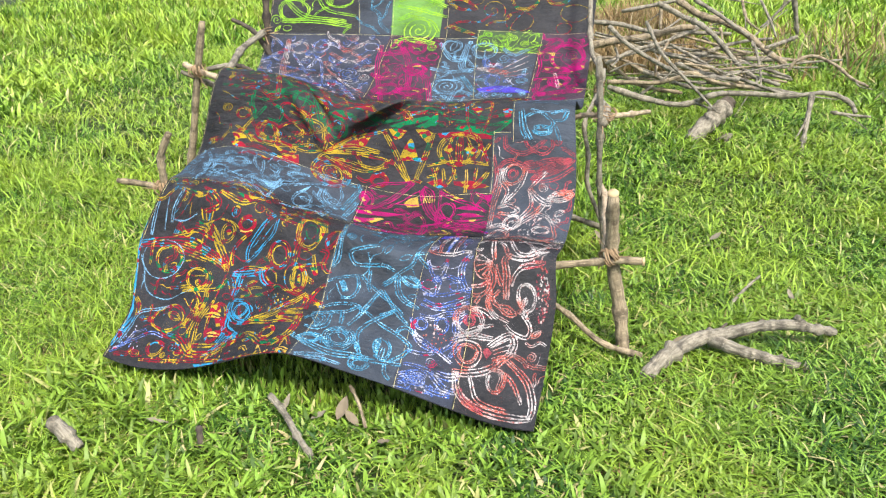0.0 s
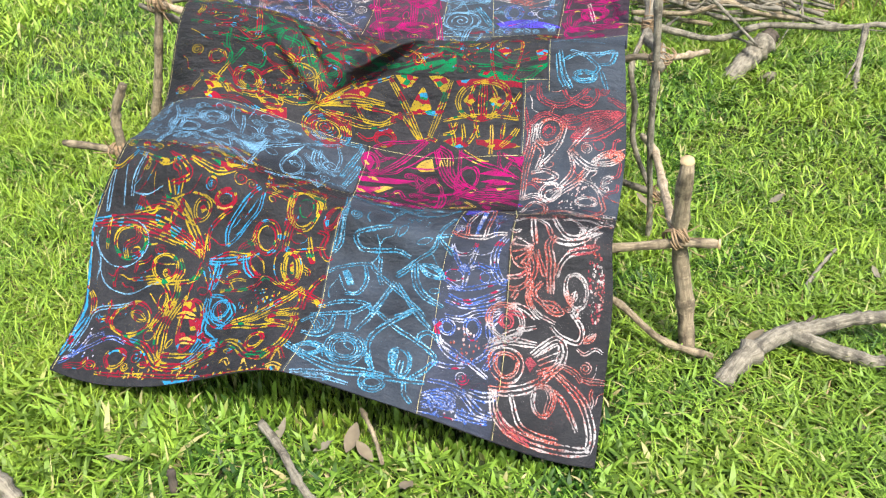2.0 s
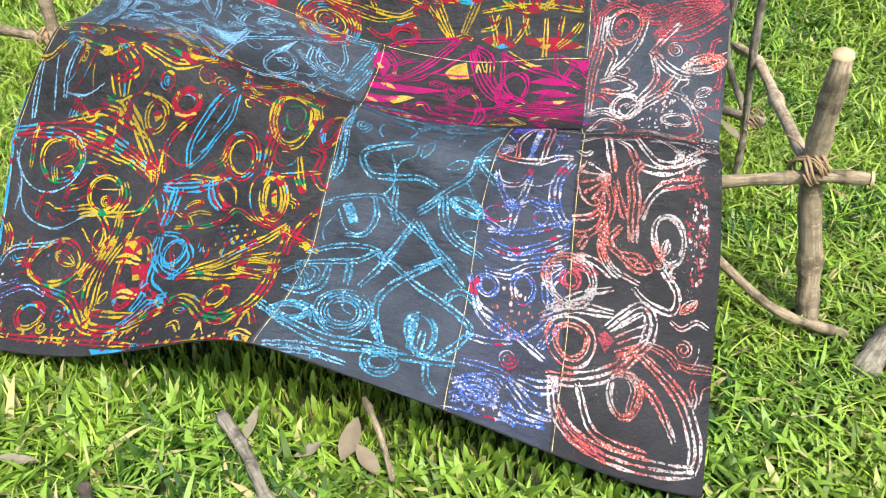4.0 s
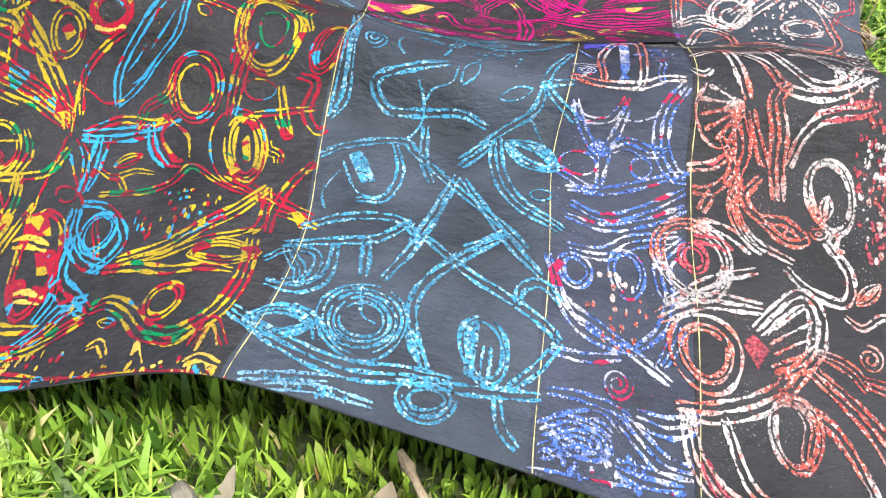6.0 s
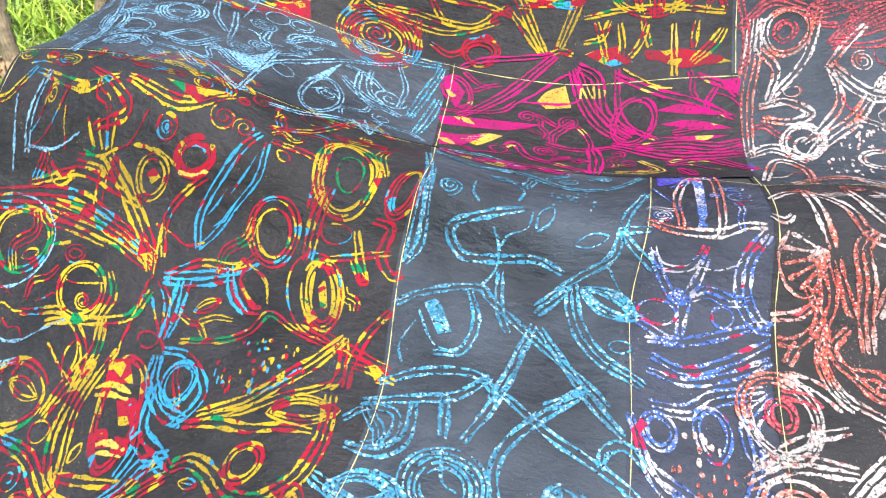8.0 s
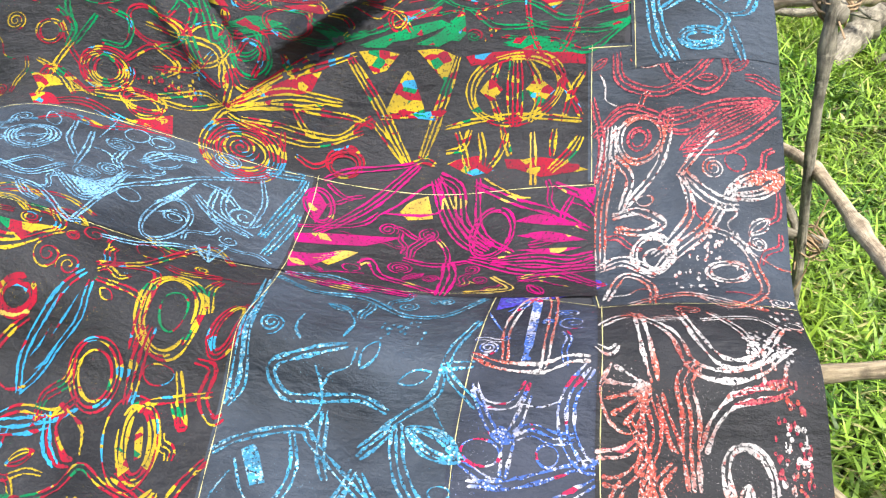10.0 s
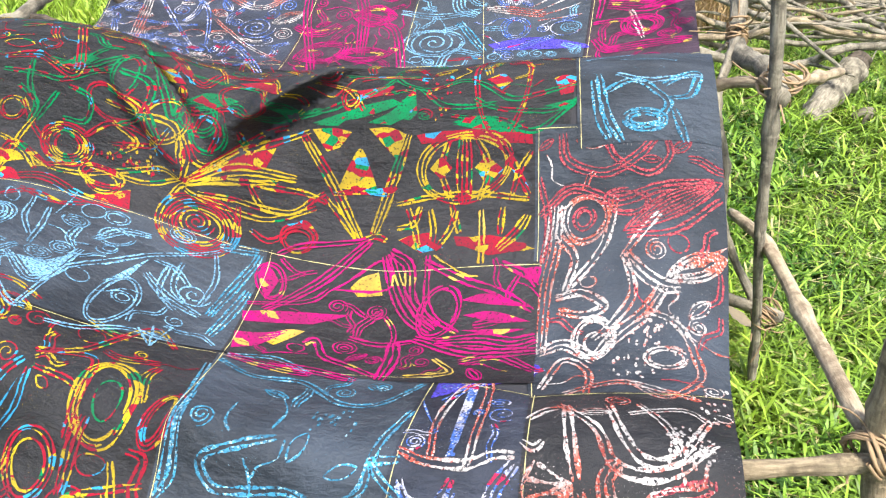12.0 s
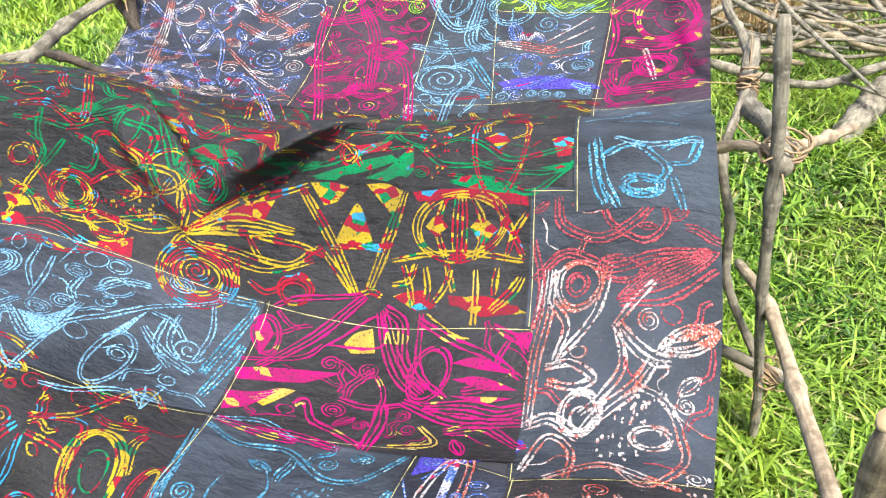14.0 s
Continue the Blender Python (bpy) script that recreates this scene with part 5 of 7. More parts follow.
d.strand("blue", [(0.696, 0.134), (0.738, 0.133), (0.766, 0.16), (0.768, 0.21)], 2, 0.0044, 0.009)
d.strand("blue", [(0.684, 0.166), (0.711, 0.19), (0.747, 0.189), (0.747, 0.155), (0.716, 0.139)], 2, 0.0034, 0.0075)
d.ring("blue", (0.821, 0.111), 0.053, 0.051, 5, 0.0037, tilt=16)
d.strand("blue", [(0.811, 0.16), (0.819, 0.119), (0.838, 0.109)], 1, 0.0041, 0.0085)
d.petal("blue", (0.687, 0.076), (0.773, 0.09), 0.024, 3, 0.0041)
d.strand("blue", [(0.738, 0.108), (0.768, 0.096), (0.779, 0.069)], 2, 0.0037, 0.008)
d.strand("blue", [(0.67, 0.088), (0.74, 0.057), (0.813, 0.046), (0.887, 0.06), (0.937, 0.065)], 3, 0.0041, 0.0085)
d.ring("blue", (0.913, 0.04), 0.034, 0.025, 3, 0.0041, tilt=16)
d.ring("blue", (0.965, 0.116), 0.028, 0.04, 2, 0.0044, tilt=18)
d.solid("blue", (0.942, 0.139), (0.955, 0.146), (0.957, 0.078), (0.947, 0.081))
d.strand("blue", [(0.968, 0.12), (0.97, 0.079)], 2, 0.0041, 0.0085)
d.strand("blue", [(0.875, 0.056), (0.95, 0.063), (1.012, 0.077), (1.037, 0.083)], 2, 0.0044, 0.009)
d.strand("blue", [(1.052, 0.153), (1.028, 0.115), (0.999, 0.079)], 2, 0.0041, 0.0085)
d.strand("blue", [(0.995, 0.182), (1.001, 0.205), (1.024, 0.215), (1.049, 0.198)], 2, 0.0041, 0.0085)
d.strand("blue", [(0.877, 0.113), (0.891, 0.089), (0.907, 0.072)], 2, 0.0044, 0.009)
d.strand("blue", [(0.987, 0.069), (0.998, 0.035), (1.019, 0.018)], 2, 0.0041, 0.0085)
d.strand("sky", [(0.738, 0.0), (0.796, 0.015), (0.858, 0.017)], 2, 0.0034, 0.0075)
d.strand("sky", [(0.71, 0.005), (0.757, 0.018), (0.804, 0.03)], 2, 0.0034, 0.0075)
d.dots("blue", (0.784, 0.014), 0.049, 0.006, 24)
fill(d, ("blue",), 12, 0.02, 2)
d.finish(ob)
ob, d = patch("black patch with violet and white drawing", "violet", NAVY, 0.02, 0.0012, ((0.698, 0.0), (0.826, 0.0), (0.809, 3.552), (0.704, 3.753)), left=(0.693, 1.325), right=(0.817, 1.381))
d.solid("indigo", (1.055, 0.791), (1.118, 0.824), (1.198, 0.812), (1.194, 0.766), (1.118, 0.738), (1.053, 0.693))
d.strand("white", [(1.082, 0.549), (1.077, 0.634), (1.101, 0.737), (1.134, 0.741), (1.135, 0.58), (1.132, 0.538)], 2, 0.0037, 0.0084)
d.strand("violet", [(1.074, 0.684), (1.134, 0.766), (1.21, 0.797)], 2, 0.0037, 0.0084)
d.strand("white", [(1.035, 0.56), (1.075, 0.544), (1.129, 0.541), (1.165, 0.557), (1.192, 0.56)], 2, 0.0037, 0.0084)
d.strand("violet", [(1.047, 0.51), (1.07, 0.481), (1.099, 0.48), (1.116, 0.522)], 2, 0.0037, 0.0084)
d.strand("violet", [(1.049, 0.519), (1.071, 0.454), (1.092, 0.432), (1.11, 0.459), (1.119, 0.501)], 2, 0.0037, 0.0084)
d.solid("violet", (1.077, 0.436), (1.09, 0.447), (1.106, 0.435), (1.093, 0.428))
d.strand("violet", [(1.092, 0.432), (1.091, 0.386)], 1, 0.0037, 0.0084)
d.strand("violet", [(1.106, 0.432), (1.098, 0.387)], 1, 0.0037, 0.0084)
d.solid("violet", (1.105, 0.735), (1.118, 0.738), (1.115, 0.551), (1.103, 0.55))
d.strand("violet", [(1.193, 0.55), (1.17, 0.513), (1.169, 0.458), (1.188, 0.421), (1.208, 0.414)], 3, 0.0037, 0.0084)
d.strand("violet", [(1.052, 0.368), (1.094, 0.378), (1.145, 0.399), (1.205, 0.423)], 2, 0.0037, 0.0084)
d.strand("violet", [(1.058, 0.346), (1.102, 0.341), (1.16, 0.371), (1.206, 0.399)], 2, 0.0037, 0.0084)
d.strand("violet", [(1.051, 0.324), (1.101, 0.325), (1.16, 0.351), (1.206, 0.377)], 2, 0.0037, 0.0084)
d.strand("violet", [(1.035, 0.4), (1.073, 0.379), (1.095, 0.381)], 2, 0.0037, 0.0084)
d.strand("violet", [(1.054, 0.276), (1.102, 0.284), (1.138, 0.315), (1.197, 0.338)], 3, 0.0037, 0.0084)
d.ring("violet", (1.064, 0.247), 0.021, 0.024, 2, 0.0037)
d.ring("violet", (1.129, 0.262), 0.023, 0.037, 2, 0.0037)
d.dots("white", (1.115, 0.207), 0.039, 0.05, 30)
d.strand("violet", [(1.172, 0.301), (1.181, 0.249), (1.172, 0.201), (1.144, 0.169)], 2, 0.0037, 0.0084)
d.strand("violet", [(1.036, 0.231), (1.06, 0.186), (1.095, 0.168), (1.144, 0.165)], 2, 0.0037, 0.0084)
d.strand("violet", [(1.205, 0.332), (1.176, 0.292), (1.178, 0.249), (1.205, 0.248)], 3, 0.0037, 0.0084)
d.strand("violet", [(1.029, 0.259), (1.052, 0.205), (1.095, 0.183), (1.138, 0.164), (1.186, 0.14)], 2, 0.0037, 0.0084)
d.strand("violet", [(1.043, 0.094), (1.075, 0.099), (1.114, 0.098), (1.141, 0.091)], 2, 0.0037, 0.0084)
d.strand("violet", [(1.04, 0.048), (1.07, 0.066), (1.103, 0.079), (1.123, 0.071)], 3, 0.0037, 0.0084)
d.strand("violet", [(1.042, 0.024), (1.079, 0.043), (1.113, 0.044)], 3, 0.0037, 0.0084)
d.ring("violet", (1.084, 0.054), 0.038, 0.021, 3, 0.0037)
d.strand("violet", [(1.128, 0.09), (1.16, 0.069), (1.184, 0.057), (1.217, 0.057)], 3, 0.0037, 0.0084)
d.strand("violet", [(1.147, 0.096), (1.186, 0.094), (1.226, 0.11)], 3, 0.0037, 0.0084)
d.strand("violet", [(1.041, 0.142), (1.085, 0.145), (1.125, 0.156)], 2, 0.0037, 0.0084)
d.strand("violet", [(1.128, 0.038), (1.159, 0.038), (1.208, 0.042)], 3, 0.0037, 0.0084)
d.strand("violet", [(1.033, 0.005), (1.123, 0.019), (1.207, 0.036)], 1, 0.0037, 0.0084)
d.dots("violet", (1.11, 0.033), 0.06, 0.023, 40)
fill(d, ("violet",), 14, 0.03, 3)
d.finish(ob)
ob, d = patch("black patch with white and red flowers drawn", "white", BLACK, 0.03, 0.0022, ((0.826, 0.0), (1.0, 0.0), (1.0, 3.716), (0.809, 3.522)), left=(0.817, 1.381))
d.strand("white", [(1.268, 0.529), (1.222, 0.552)], 1, 0.0054, 0.0104)
d.strand("white", [(1.268, 0.529), (1.21, 0.534)], 1, 0.0054, 0.0104)
d.strand("white", [(1.268, 0.529), (1.211, 0.511)], 1, 0.0054, 0.0104)
d.strand("white", [(1.268, 0.529), (1.221, 0.488)], 1, 0.0054, 0.0104)
d.strand("white", [(1.268, 0.529), (1.237, 0.475)], 1, 0.0054, 0.0104)
d.strand("white", [(1.268, 0.529), (1.253, 0.475)], 1, 0.0051, 0.01)
d.strand("white", [(1.219, 0.556), (1.206, 0.525), (1.218, 0.48), (1.243, 0.463), (1.263, 0.485)], 1, 0.0048, 0.0095)
d.strand("white", [(1.251, 0.674), (1.262, 0.584), (1.273, 0.535)], 2, 0.0051, 0.01)
d.strand("white", [(1.26, 0.521), (1.272, 0.474), (1.268, 0.441), (1.258, 0.411)], 3, 0.0041, 0.0085)
d.strand("white", [(1.278, 0.523), (1.298, 0.462), (1.305, 0.446)], 2, 0.0041, 0.0085)
d.strand("white", [(1.275, 0.514), (1.295, 0.446)], 1, 0.0041, 0.0085)
d.solid("wine", (1.207, 0.44), (1.231, 0.444), (1.261, 0.466), (1.238, 0.436))
d.strand("white", [(1.205, 0.431), (1.238, 0.439), (1.259, 0.462)], 2, 0.0044, 0.009)
d.strand("white", [(1.213, 0.401), (1.238, 0.404), (1.26, 0.426)], 2, 0.0044, 0.009)
d.strand("white", [(1.238, 0.402), (1.224, 0.375)], 2, 0.0041, 0.0085)
d.strand("white", [(1.24, 0.675), (1.294, 0.612), (1.317, 0.556), (1.358, 0.543), (1.408, 0.554), (1.45, 0.601)], 2, 0.0044, 0.009)
d.strand("white", [(1.308, 0.679), (1.329, 0.601), (1.359, 0.558), (1.407, 0.573), (1.445, 0.67)], 2, 0.0044, 0.009)
d.strand("white", [(1.336, 0.655), (1.41, 0.691), (1.444, 0.664)], 2, 0.0034, 0.0075)
d.strand("white", [(1.348, 0.691), (1.385, 0.634), (1.404, 0.572)], 2, 0.0034, 0.0075)
d.strand("white", [(1.324, 0.555), (1.309, 0.536), (1.317, 0.498), (1.317, 0.449), (1.321, 0.403)], 3, 0.0041, 0.0085)
d.strand("white", [(1.332, 0.45), (1.345, 0.493), (1.371, 0.521), (1.42, 0.531), (1.441, 0.538)], 2, 0.0044, 0.009)
d.strand("wine", [(1.368, 0.521), (1.413, 0.531), (1.438, 0.538)], 2, 0.0054, 0.0104)
d.ring("white", (1.386, 0.42), 0.031, 0.049, 2, 0.0051, tilt=9)
d.strand("white", [(1.394, 0.376), (1.386, 0.351), (1.401, 0.346)], 2, 0.0044, 0.009)
d.strand("white", [(1.298, 0.43), (1.278, 0.401), (1.297, 0.379), (1.33, 0.378), (1.354, 0.358), (1.329, 0.354), (1.294, 0.38)], 2, 0.0041, 0.0085)
d.ring("white", (1.342, 0.364), 0.014, 0.007, 1, 0.0044, tilt=8)
d.strand("white", [(1.272, 0.426), (1.264, 0.381), (1.283, 0.347), (1.301, 0.332)], 2, 0.0041, 0.0085)
d.strand("white", [(1.217, 0.361), (1.257, 0.354), (1.288, 0.331)], 2, 0.0051, 0.01)
d.strand("wine", [(1.215, 0.339), (1.246, 0.337), (1.261, 0.326)], 2, 0.0048, 0.0095)
d.dots("white", (1.414, 0.587), 0.032, 0.052, 70)
d.dots("white", (1.455, 0.727), 0.032, 0.068, 24)
d.strand("white", [(1.202, 0.629), (1.223, 0.655), (1.24, 0.662)], 2, 0.0044, 0.009)
d.strand("white", [(1.198, 0.581), (1.215, 0.571), (1.226, 0.583)], 2, 0.0034, 0.0075)
d.ring("white", (1.227, 0.187), 0.033, 0.034, 2, 0.0044, tilt=16)
d.ring("white", (1.227, 0.187), 0.045, 0.046, 1, 0.0044, tilt=16)
d.ring("white", (1.212, 0.307), 0.05, 0.058, 3, 0.0041, tilt=14)
d.ring("wine", (1.214, 0.31), 0.018, 0.022, 2, 0.0044, tilt=12)
d.strand("white", [(1.175, 0.232), (1.232, 0.279), (1.292, 0.306)], 2, 0.0044, 0.009)
d.strand("white", [(1.166, 0.212), (1.223, 0.251), (1.298, 0.255)], 3, 0.0041, 0.0085)
d.strand("white", [(1.289, 0.225), (1.344, 0.283), (1.366, 0.259), (1.354, 0.204), (1.309, 0.179)], 3, 0.0044, 0.009)
d.strand("white", [(1.352, 0.272), (1.302, 0.224)], 1, 0.0034, 0.0075)
d.strand("white", [(1.36, 0.254), (1.304, 0.211)], 1, 0.0034, 0.0075)
d.strand("white", [(1.36, 0.233), (1.308, 0.199)], 1, 0.0034, 0.0075)
d.solid("wine", (1.273, 0.206), (1.284, 0.22), (1.304, 0.205), (1.29, 0.18))
d.strand("white", [(1.192, 0.115), (1.245, 0.124), (1.313, 0.157), (1.365, 0.218)], 3, 0.0044, 0.009)
d.strand("white", [(1.204, 0.118), (1.226, 0.062), (1.292, 0.028), (1.41, 0.026), (1.464, 0.032)], 3, 0.0044, 0.009)
d.strand("white", [(1.356, 0.189), (1.425, 0.14), (1.46, 0.071), (1.46, 0.028)], 3, 0.0044, 0.009)
d.ring("white", (1.334, 0.121), 0.031, 0.037, 2, 0.0044, tilt=11)
d.strand("white", [(1.249, 0.12), (1.292, 0.053), (1.384, 0.041)], 2, 0.0041, 0.0085)
d.strand("white", [(1.312, 0.159), (1.379, 0.129), (1.426, 0.066)], 2, 0.0041, 0.0085)
d.strand("wine", [(1.227, 0.073), (1.252, 0.042), (1.317, 0.021)], 2, 0.0044, 0.009)
d.strand("white", [(1.379, 0.36), (1.408, 0.321), (1.4, 0.286), (1.355, 0.296), (1.328, 0.318)], 2, 0.0041, 0.0085)
d.strand("white", [(1.263, 0.394), (1.287, 0.35), (1.339, 0.327)], 2, 0.0034, 0.0075)
d.strand("white", [(1.241, 0.486), (1.265, 0.433), (1.259, 0.382)], 2, 0.0034, 0.0075)
d.dots("white", (1.44, 0.439), 0.017, 0.098, 50)
d.dots("wine", (1.437, 0.439), 0.022, 0.109, 50)
fill(d, ("white",), 14, 0.02, 4)
d.finish(ob)
ob, d = patch("slate strip with pale blue drawing", "sky", COOL, 0.01, 0.0020, ((0.0, 3.204), (0.471, 3.666), (0.458, 4.922), (0.0, 4.764)), bottom=(0.278, 3.405))
d.ring("sky", (0.13, 0.798), 0.028, 0.058, 3, 0.003)
d.ring("sky", (0.228, 0.883), 0.044, 0.056, 4, 0.003)
d.ring("sky", (0.176, 0.781), 0.033, 0.038, 2, 0.003)
d.strand("sky", [(0.108, 0.609), (0.134, 0.706), (0.195, 0.761), (0.278, 0.748), (0.32, 0.816)], 3, 0.003, 0.007)
d.strand("sky", [(0.129, 0.667), (0.122, 0.846), (0.071, 0.981)], 2, 0.003, 0.007)
d.strand("sky", [(0.26, 0.988), (0.283, 0.908), (0.318, 0.857)], 2, 0.003, 0.007)
d.strand("sky", [(0.301, 0.965), (0.32, 0.894), (0.331, 0.829)], 2, 0.003, 0.007)
d.solid("sky", (0.333, 0.784), (0.395, 0.744), (0.407, 0.856), (0.378, 0.801))
d.strand("sky", [(0.315, 0.784), (0.388, 0.734), (0.407, 0.868)], 3, 0.003, 0.007)
d.petal("sky", (0.148, 0.661), (0.2, 0.733), 0.019, 3, 0.003)
d.strand("sky", [(0.234, 0.711), (0.312, 0.714), (0.386, 0.653), (0.412, 0.659)], 2, 0.003, 0.007)
d.strand("sky", [(0.398, 0.643), (0.41, 0.792), (0.463, 0.866), (0.516, 0.942), (0.596, 1.017)], 2, 0.003, 0.007)
d.solid("sky", (0.467, 0.813), (0.485, 0.856), (0.508, 0.92), (0.496, 0.849))
d.strand("sky", [(0.515, 0.88), (0.563, 0.845), (0.63, 0.824)], 3, 0.003, 0.007)
d.ring("sky", (0.503, 0.774), 0.034, 0.079, 2, 0.003)
d.strand("sky", [(0.513, 0.921), (0.552, 0.92), (0.589, 0.888)], 2, 0.003, 0.007)
d.spiral("sky", (0.601, 0.873), 0.031, 2, 0.003)
d.strand("sky", [(0.539, 0.93), (0.548, 0.855), (0.591, 0.815)], 2, 0.003, 0.007)
d.strand("sky", [(0.554, 0.946), (0.564, 0.876), (0.597, 0.843)], 2, 0.003, 0.007)
d.strand("sky", [(0.593, 1.003), (0.618, 0.931), (0.62, 0.849)], 2, 0.003, 0.007)
d.strand("blue", [(0.642, 0.834), (0.654, 0.949), (0.667, 1.033)], 3, 0.003, 0.007)
d.strand("blue", [(0.663, 0.781), (0.673, 0.866), (0.677, 0.933)], 3, 0.003, 0.007)
d.strand("sky", [(0.448, 0.647), (0.497, 0.667), (0.553, 0.714), (0.629, 0.728)], 2, 0.003, 0.007)
d.strand("sky", [(0.602, 0.69), (0.566, 0.731)], 1, 0.003, 0.007)
d.strand("sky", [(0.602, 0.69), (0.583, 0.751)], 1, 0.003, 0.007)
d.strand("sky", [(0.602, 0.69), (0.608, 0.765)], 1, 0.003, 0.007)
d.strand("sky", [(0.403, 0.917), (0.435, 0.969), (0.482, 0.984)], 3, 0.003, 0.007)
d.ring("sky", (0.434, 0.944), 0.032, 0.03, 2, 0.003)
d.strand("blue", [(0.593, 1.027), (0.632, 1.035), (0.664, 1.037)], 3, 0.003, 0.007)
d.strand("sky", [(0.129, 0.667), (0.128, 0.815), (0.178, 0.891)], 2, 0.003, 0.007)
d.strand("sky", [(0.232, 0.75), (0.268, 0.808), (0.3, 0.812)], 2, 0.003, 0.007)
fill(d, ("sky",), 40, 0.026, 5)
d.finish(ob)
ob, d = patch("black patch with magenta drawing", "magenta", BLACK, 0.01, 0.0028, ((0.47, 3.664), (0.809, 3.655), (0.796, 4.761), (0.46, 4.924)))
d.solid("magenta", (0.673, 0.99), (0.692, 1.01), (0.717, 0.981), (0.71, 0.923))
d.ring("magenta", (0.704, 0.976), 0.027, 0.049, 2, 0.0034, tilt=22)
d.solid("magenta", (0.686, 0.876), (0.745, 0.903), (0.861, 0.931), (0.808, 0.886), (0.696, 0.851))
d.solid("magenta", (0.694, 0.819), (0.739, 0.837), (0.778, 0.861), (0.738, 0.796), (0.705, 0.77))
d.strand("magenta", [(0.717, 0.895), (0.772, 0.975), (0.833, 1.046), (0.87, 1.084)], 3, 0.0034, 0.0075)
d.strand("magenta", [(0.685, 0.902), (0.778, 0.944), (0.811, 0.985)], 2, 0.0034, 0.0075)
d.strand("magenta", [(0.812, 0.982), (0.895, 1.045), (0.917, 0.995), (0.816, 0.986)], 1, 0.0044, 0.009)
d.solid("gold", (0.846, 0.993), (0.863, 1.015), (0.893, 1.025), (0.908, 0.982), (0.864, 0.977))
d.solid("gold", (0.733, 0.82), (0.769, 0.857), (0.802, 0.865), (0.763, 0.811))
d.strand("magenta", [(0.904, 1.055), (0.932, 0.992), (0.963, 0.944), (1.01, 0.901)], 4, 0.0034, 0.0075)
d.strand("magenta", [(0.909, 1.06), (0.947, 1.032), (0.965, 0.966), (1.019, 0.914)], 3, 0.0034, 0.0075)
d.strand("magenta", [(0.98, 1.048), (0.996, 0.952), (1.057, 0.894)], 2, 0.0034, 0.0075)
d.ring("magenta", (1.016, 0.939), 0.037, 0.052, 2, 0.0034, tilt=-7)
d.strand("magenta", [(0.976, 1.038), (1.048, 0.996), (1.116, 0.968), (1.177, 0.927)], 2, 0.0041, 0.0085)
d.solid("magenta", (1.15, 1.003), (1.181, 1.002), (1.179, 0.975), (1.16, 0.984))
d.strand("magenta", [(1.112, 1.017), (1.16, 0.992), (1.179, 0.97)], 2, 0.0034, 0.0075)
d.solid("magenta", (1.052, 0.961), (1.098, 0.967), (1.177, 0.933), (1.109, 0.946))
d.solid("magenta", (1.059, 0.933), (1.109, 0.934), (1.175, 0.908), (1.12, 0.909))
d.solid("magenta", (1.061, 0.901), (1.112, 0.898), (1.169, 0.895), (1.121, 0.884))
d.strand("magenta", [(1.022, 0.875), (1.095, 0.876), (1.149, 0.866), (1.188, 0.876)], 4, 0.0034, 0.0075)
d.strand("magenta", [(0.983, 0.887), (1.078, 0.848), (1.192, 0.849)], 3, 0.0041, 0.0085)
d.strand("magenta", [(1.071, 0.822), (1.132, 0.838), (1.195, 0.79)], 3, 0.0034, 0.0075)
d.strand("magenta", [(0.874, 0.873), (0.928, 0.866), (0.984, 0.878)], 2, 0.0041, 0.0085)
d.strand("magenta", [(0.951, 0.879), (0.961, 0.824), (0.959, 0.747)], 3, 0.0044, 0.009)
d.strand("magenta", [(0.808, 0.833), (0.825, 0.848), (0.851, 0.806), (0.901, 0.784), (0.949, 0.758)], 2, 0.0044, 0.009)
d.strand("magenta", [(0.71, 0.745), (0.796, 0.739), (0.851, 0.74)], 3, 0.0034, 0.0075)
d.strand("magenta", [(0.774, 0.754), (0.849, 0.753), (0.924, 0.739)], 3, 0.0034, 0.0075)
d.strand("gold", [(1.03, 0.83), (1.063, 0.787), (0.993, 0.766)], 2, 0.0034, 0.0075)
d.strand("magenta", [(0.697, 1.042), (0.746, 1.069), (0.86, 1.085)], 2, 0.0034, 0.0075)
d.ring("kente_red", (0.729, 1.078), 0.03, 0.025, 2, 0.0034, tilt=9)
d.strand("gold", [(0.99, 1.047), (1.047, 1.006), (1.075, 0.998)], 1, 0.0034, 0.0075)
fill(d, ("magenta",), 26, 0.022, 6)
d.finish(ob)
ob, d = patch("charcoal patch with white and dark red leaves drawn", "white", COOL, 0.01, 0.0014, ((0.807, 3.504), (1.0, 3.703), (1.0, 5.504), (0.786, 5.57)), left=(0.79, 4.629))
d.ring("white", (1.251, 1.081), 0.038, 0.045, 2, 0.0041, tilt=-6)
d.ring("wine", (1.248, 1.08), 0.018, 0.022, 2, 0.0044, tilt=-7)
d.strand("white", [(1.214, 1.11), (1.207, 1.055), (1.235, 1.013), (1.224, 0.954)], 2, 0.0041, 0.0085)
d.strand("white", [(1.196, 0.841), (1.189, 0.958), (1.198, 1.036), (1.201, 1.112)], 4, 0.0034, 0.0075)
d.strand("white", [(1.3, 1.121), (1.292, 1.068), (1.274, 1.018), (1.232, 0.963)], 2, 0.0041, 0.0085)
d.strand("wine", [(1.174, 1.095), (1.227, 1.142), (1.3, 1.11), (1.372, 1.139), (1.464, 1.163)], 3, 0.0034, 0.0075)
d.strand("wine", [(1.211, 1.253), (1.221, 1.199), (1.282, 1.168), (1.336, 1.198), (1.373, 1.242)], 3, 0.0034, 0.0075)
d.strand("wine", [(1.281, 1.268), (1.299, 1.2), (1.354, 1.165), (1.391, 1.2), (1.386, 1.243)], 2, 0.0034, 0.0075)
d.ring("wine", (1.318, 1.11), 0.038, 0.026, 2, 0.0034, tilt=0)
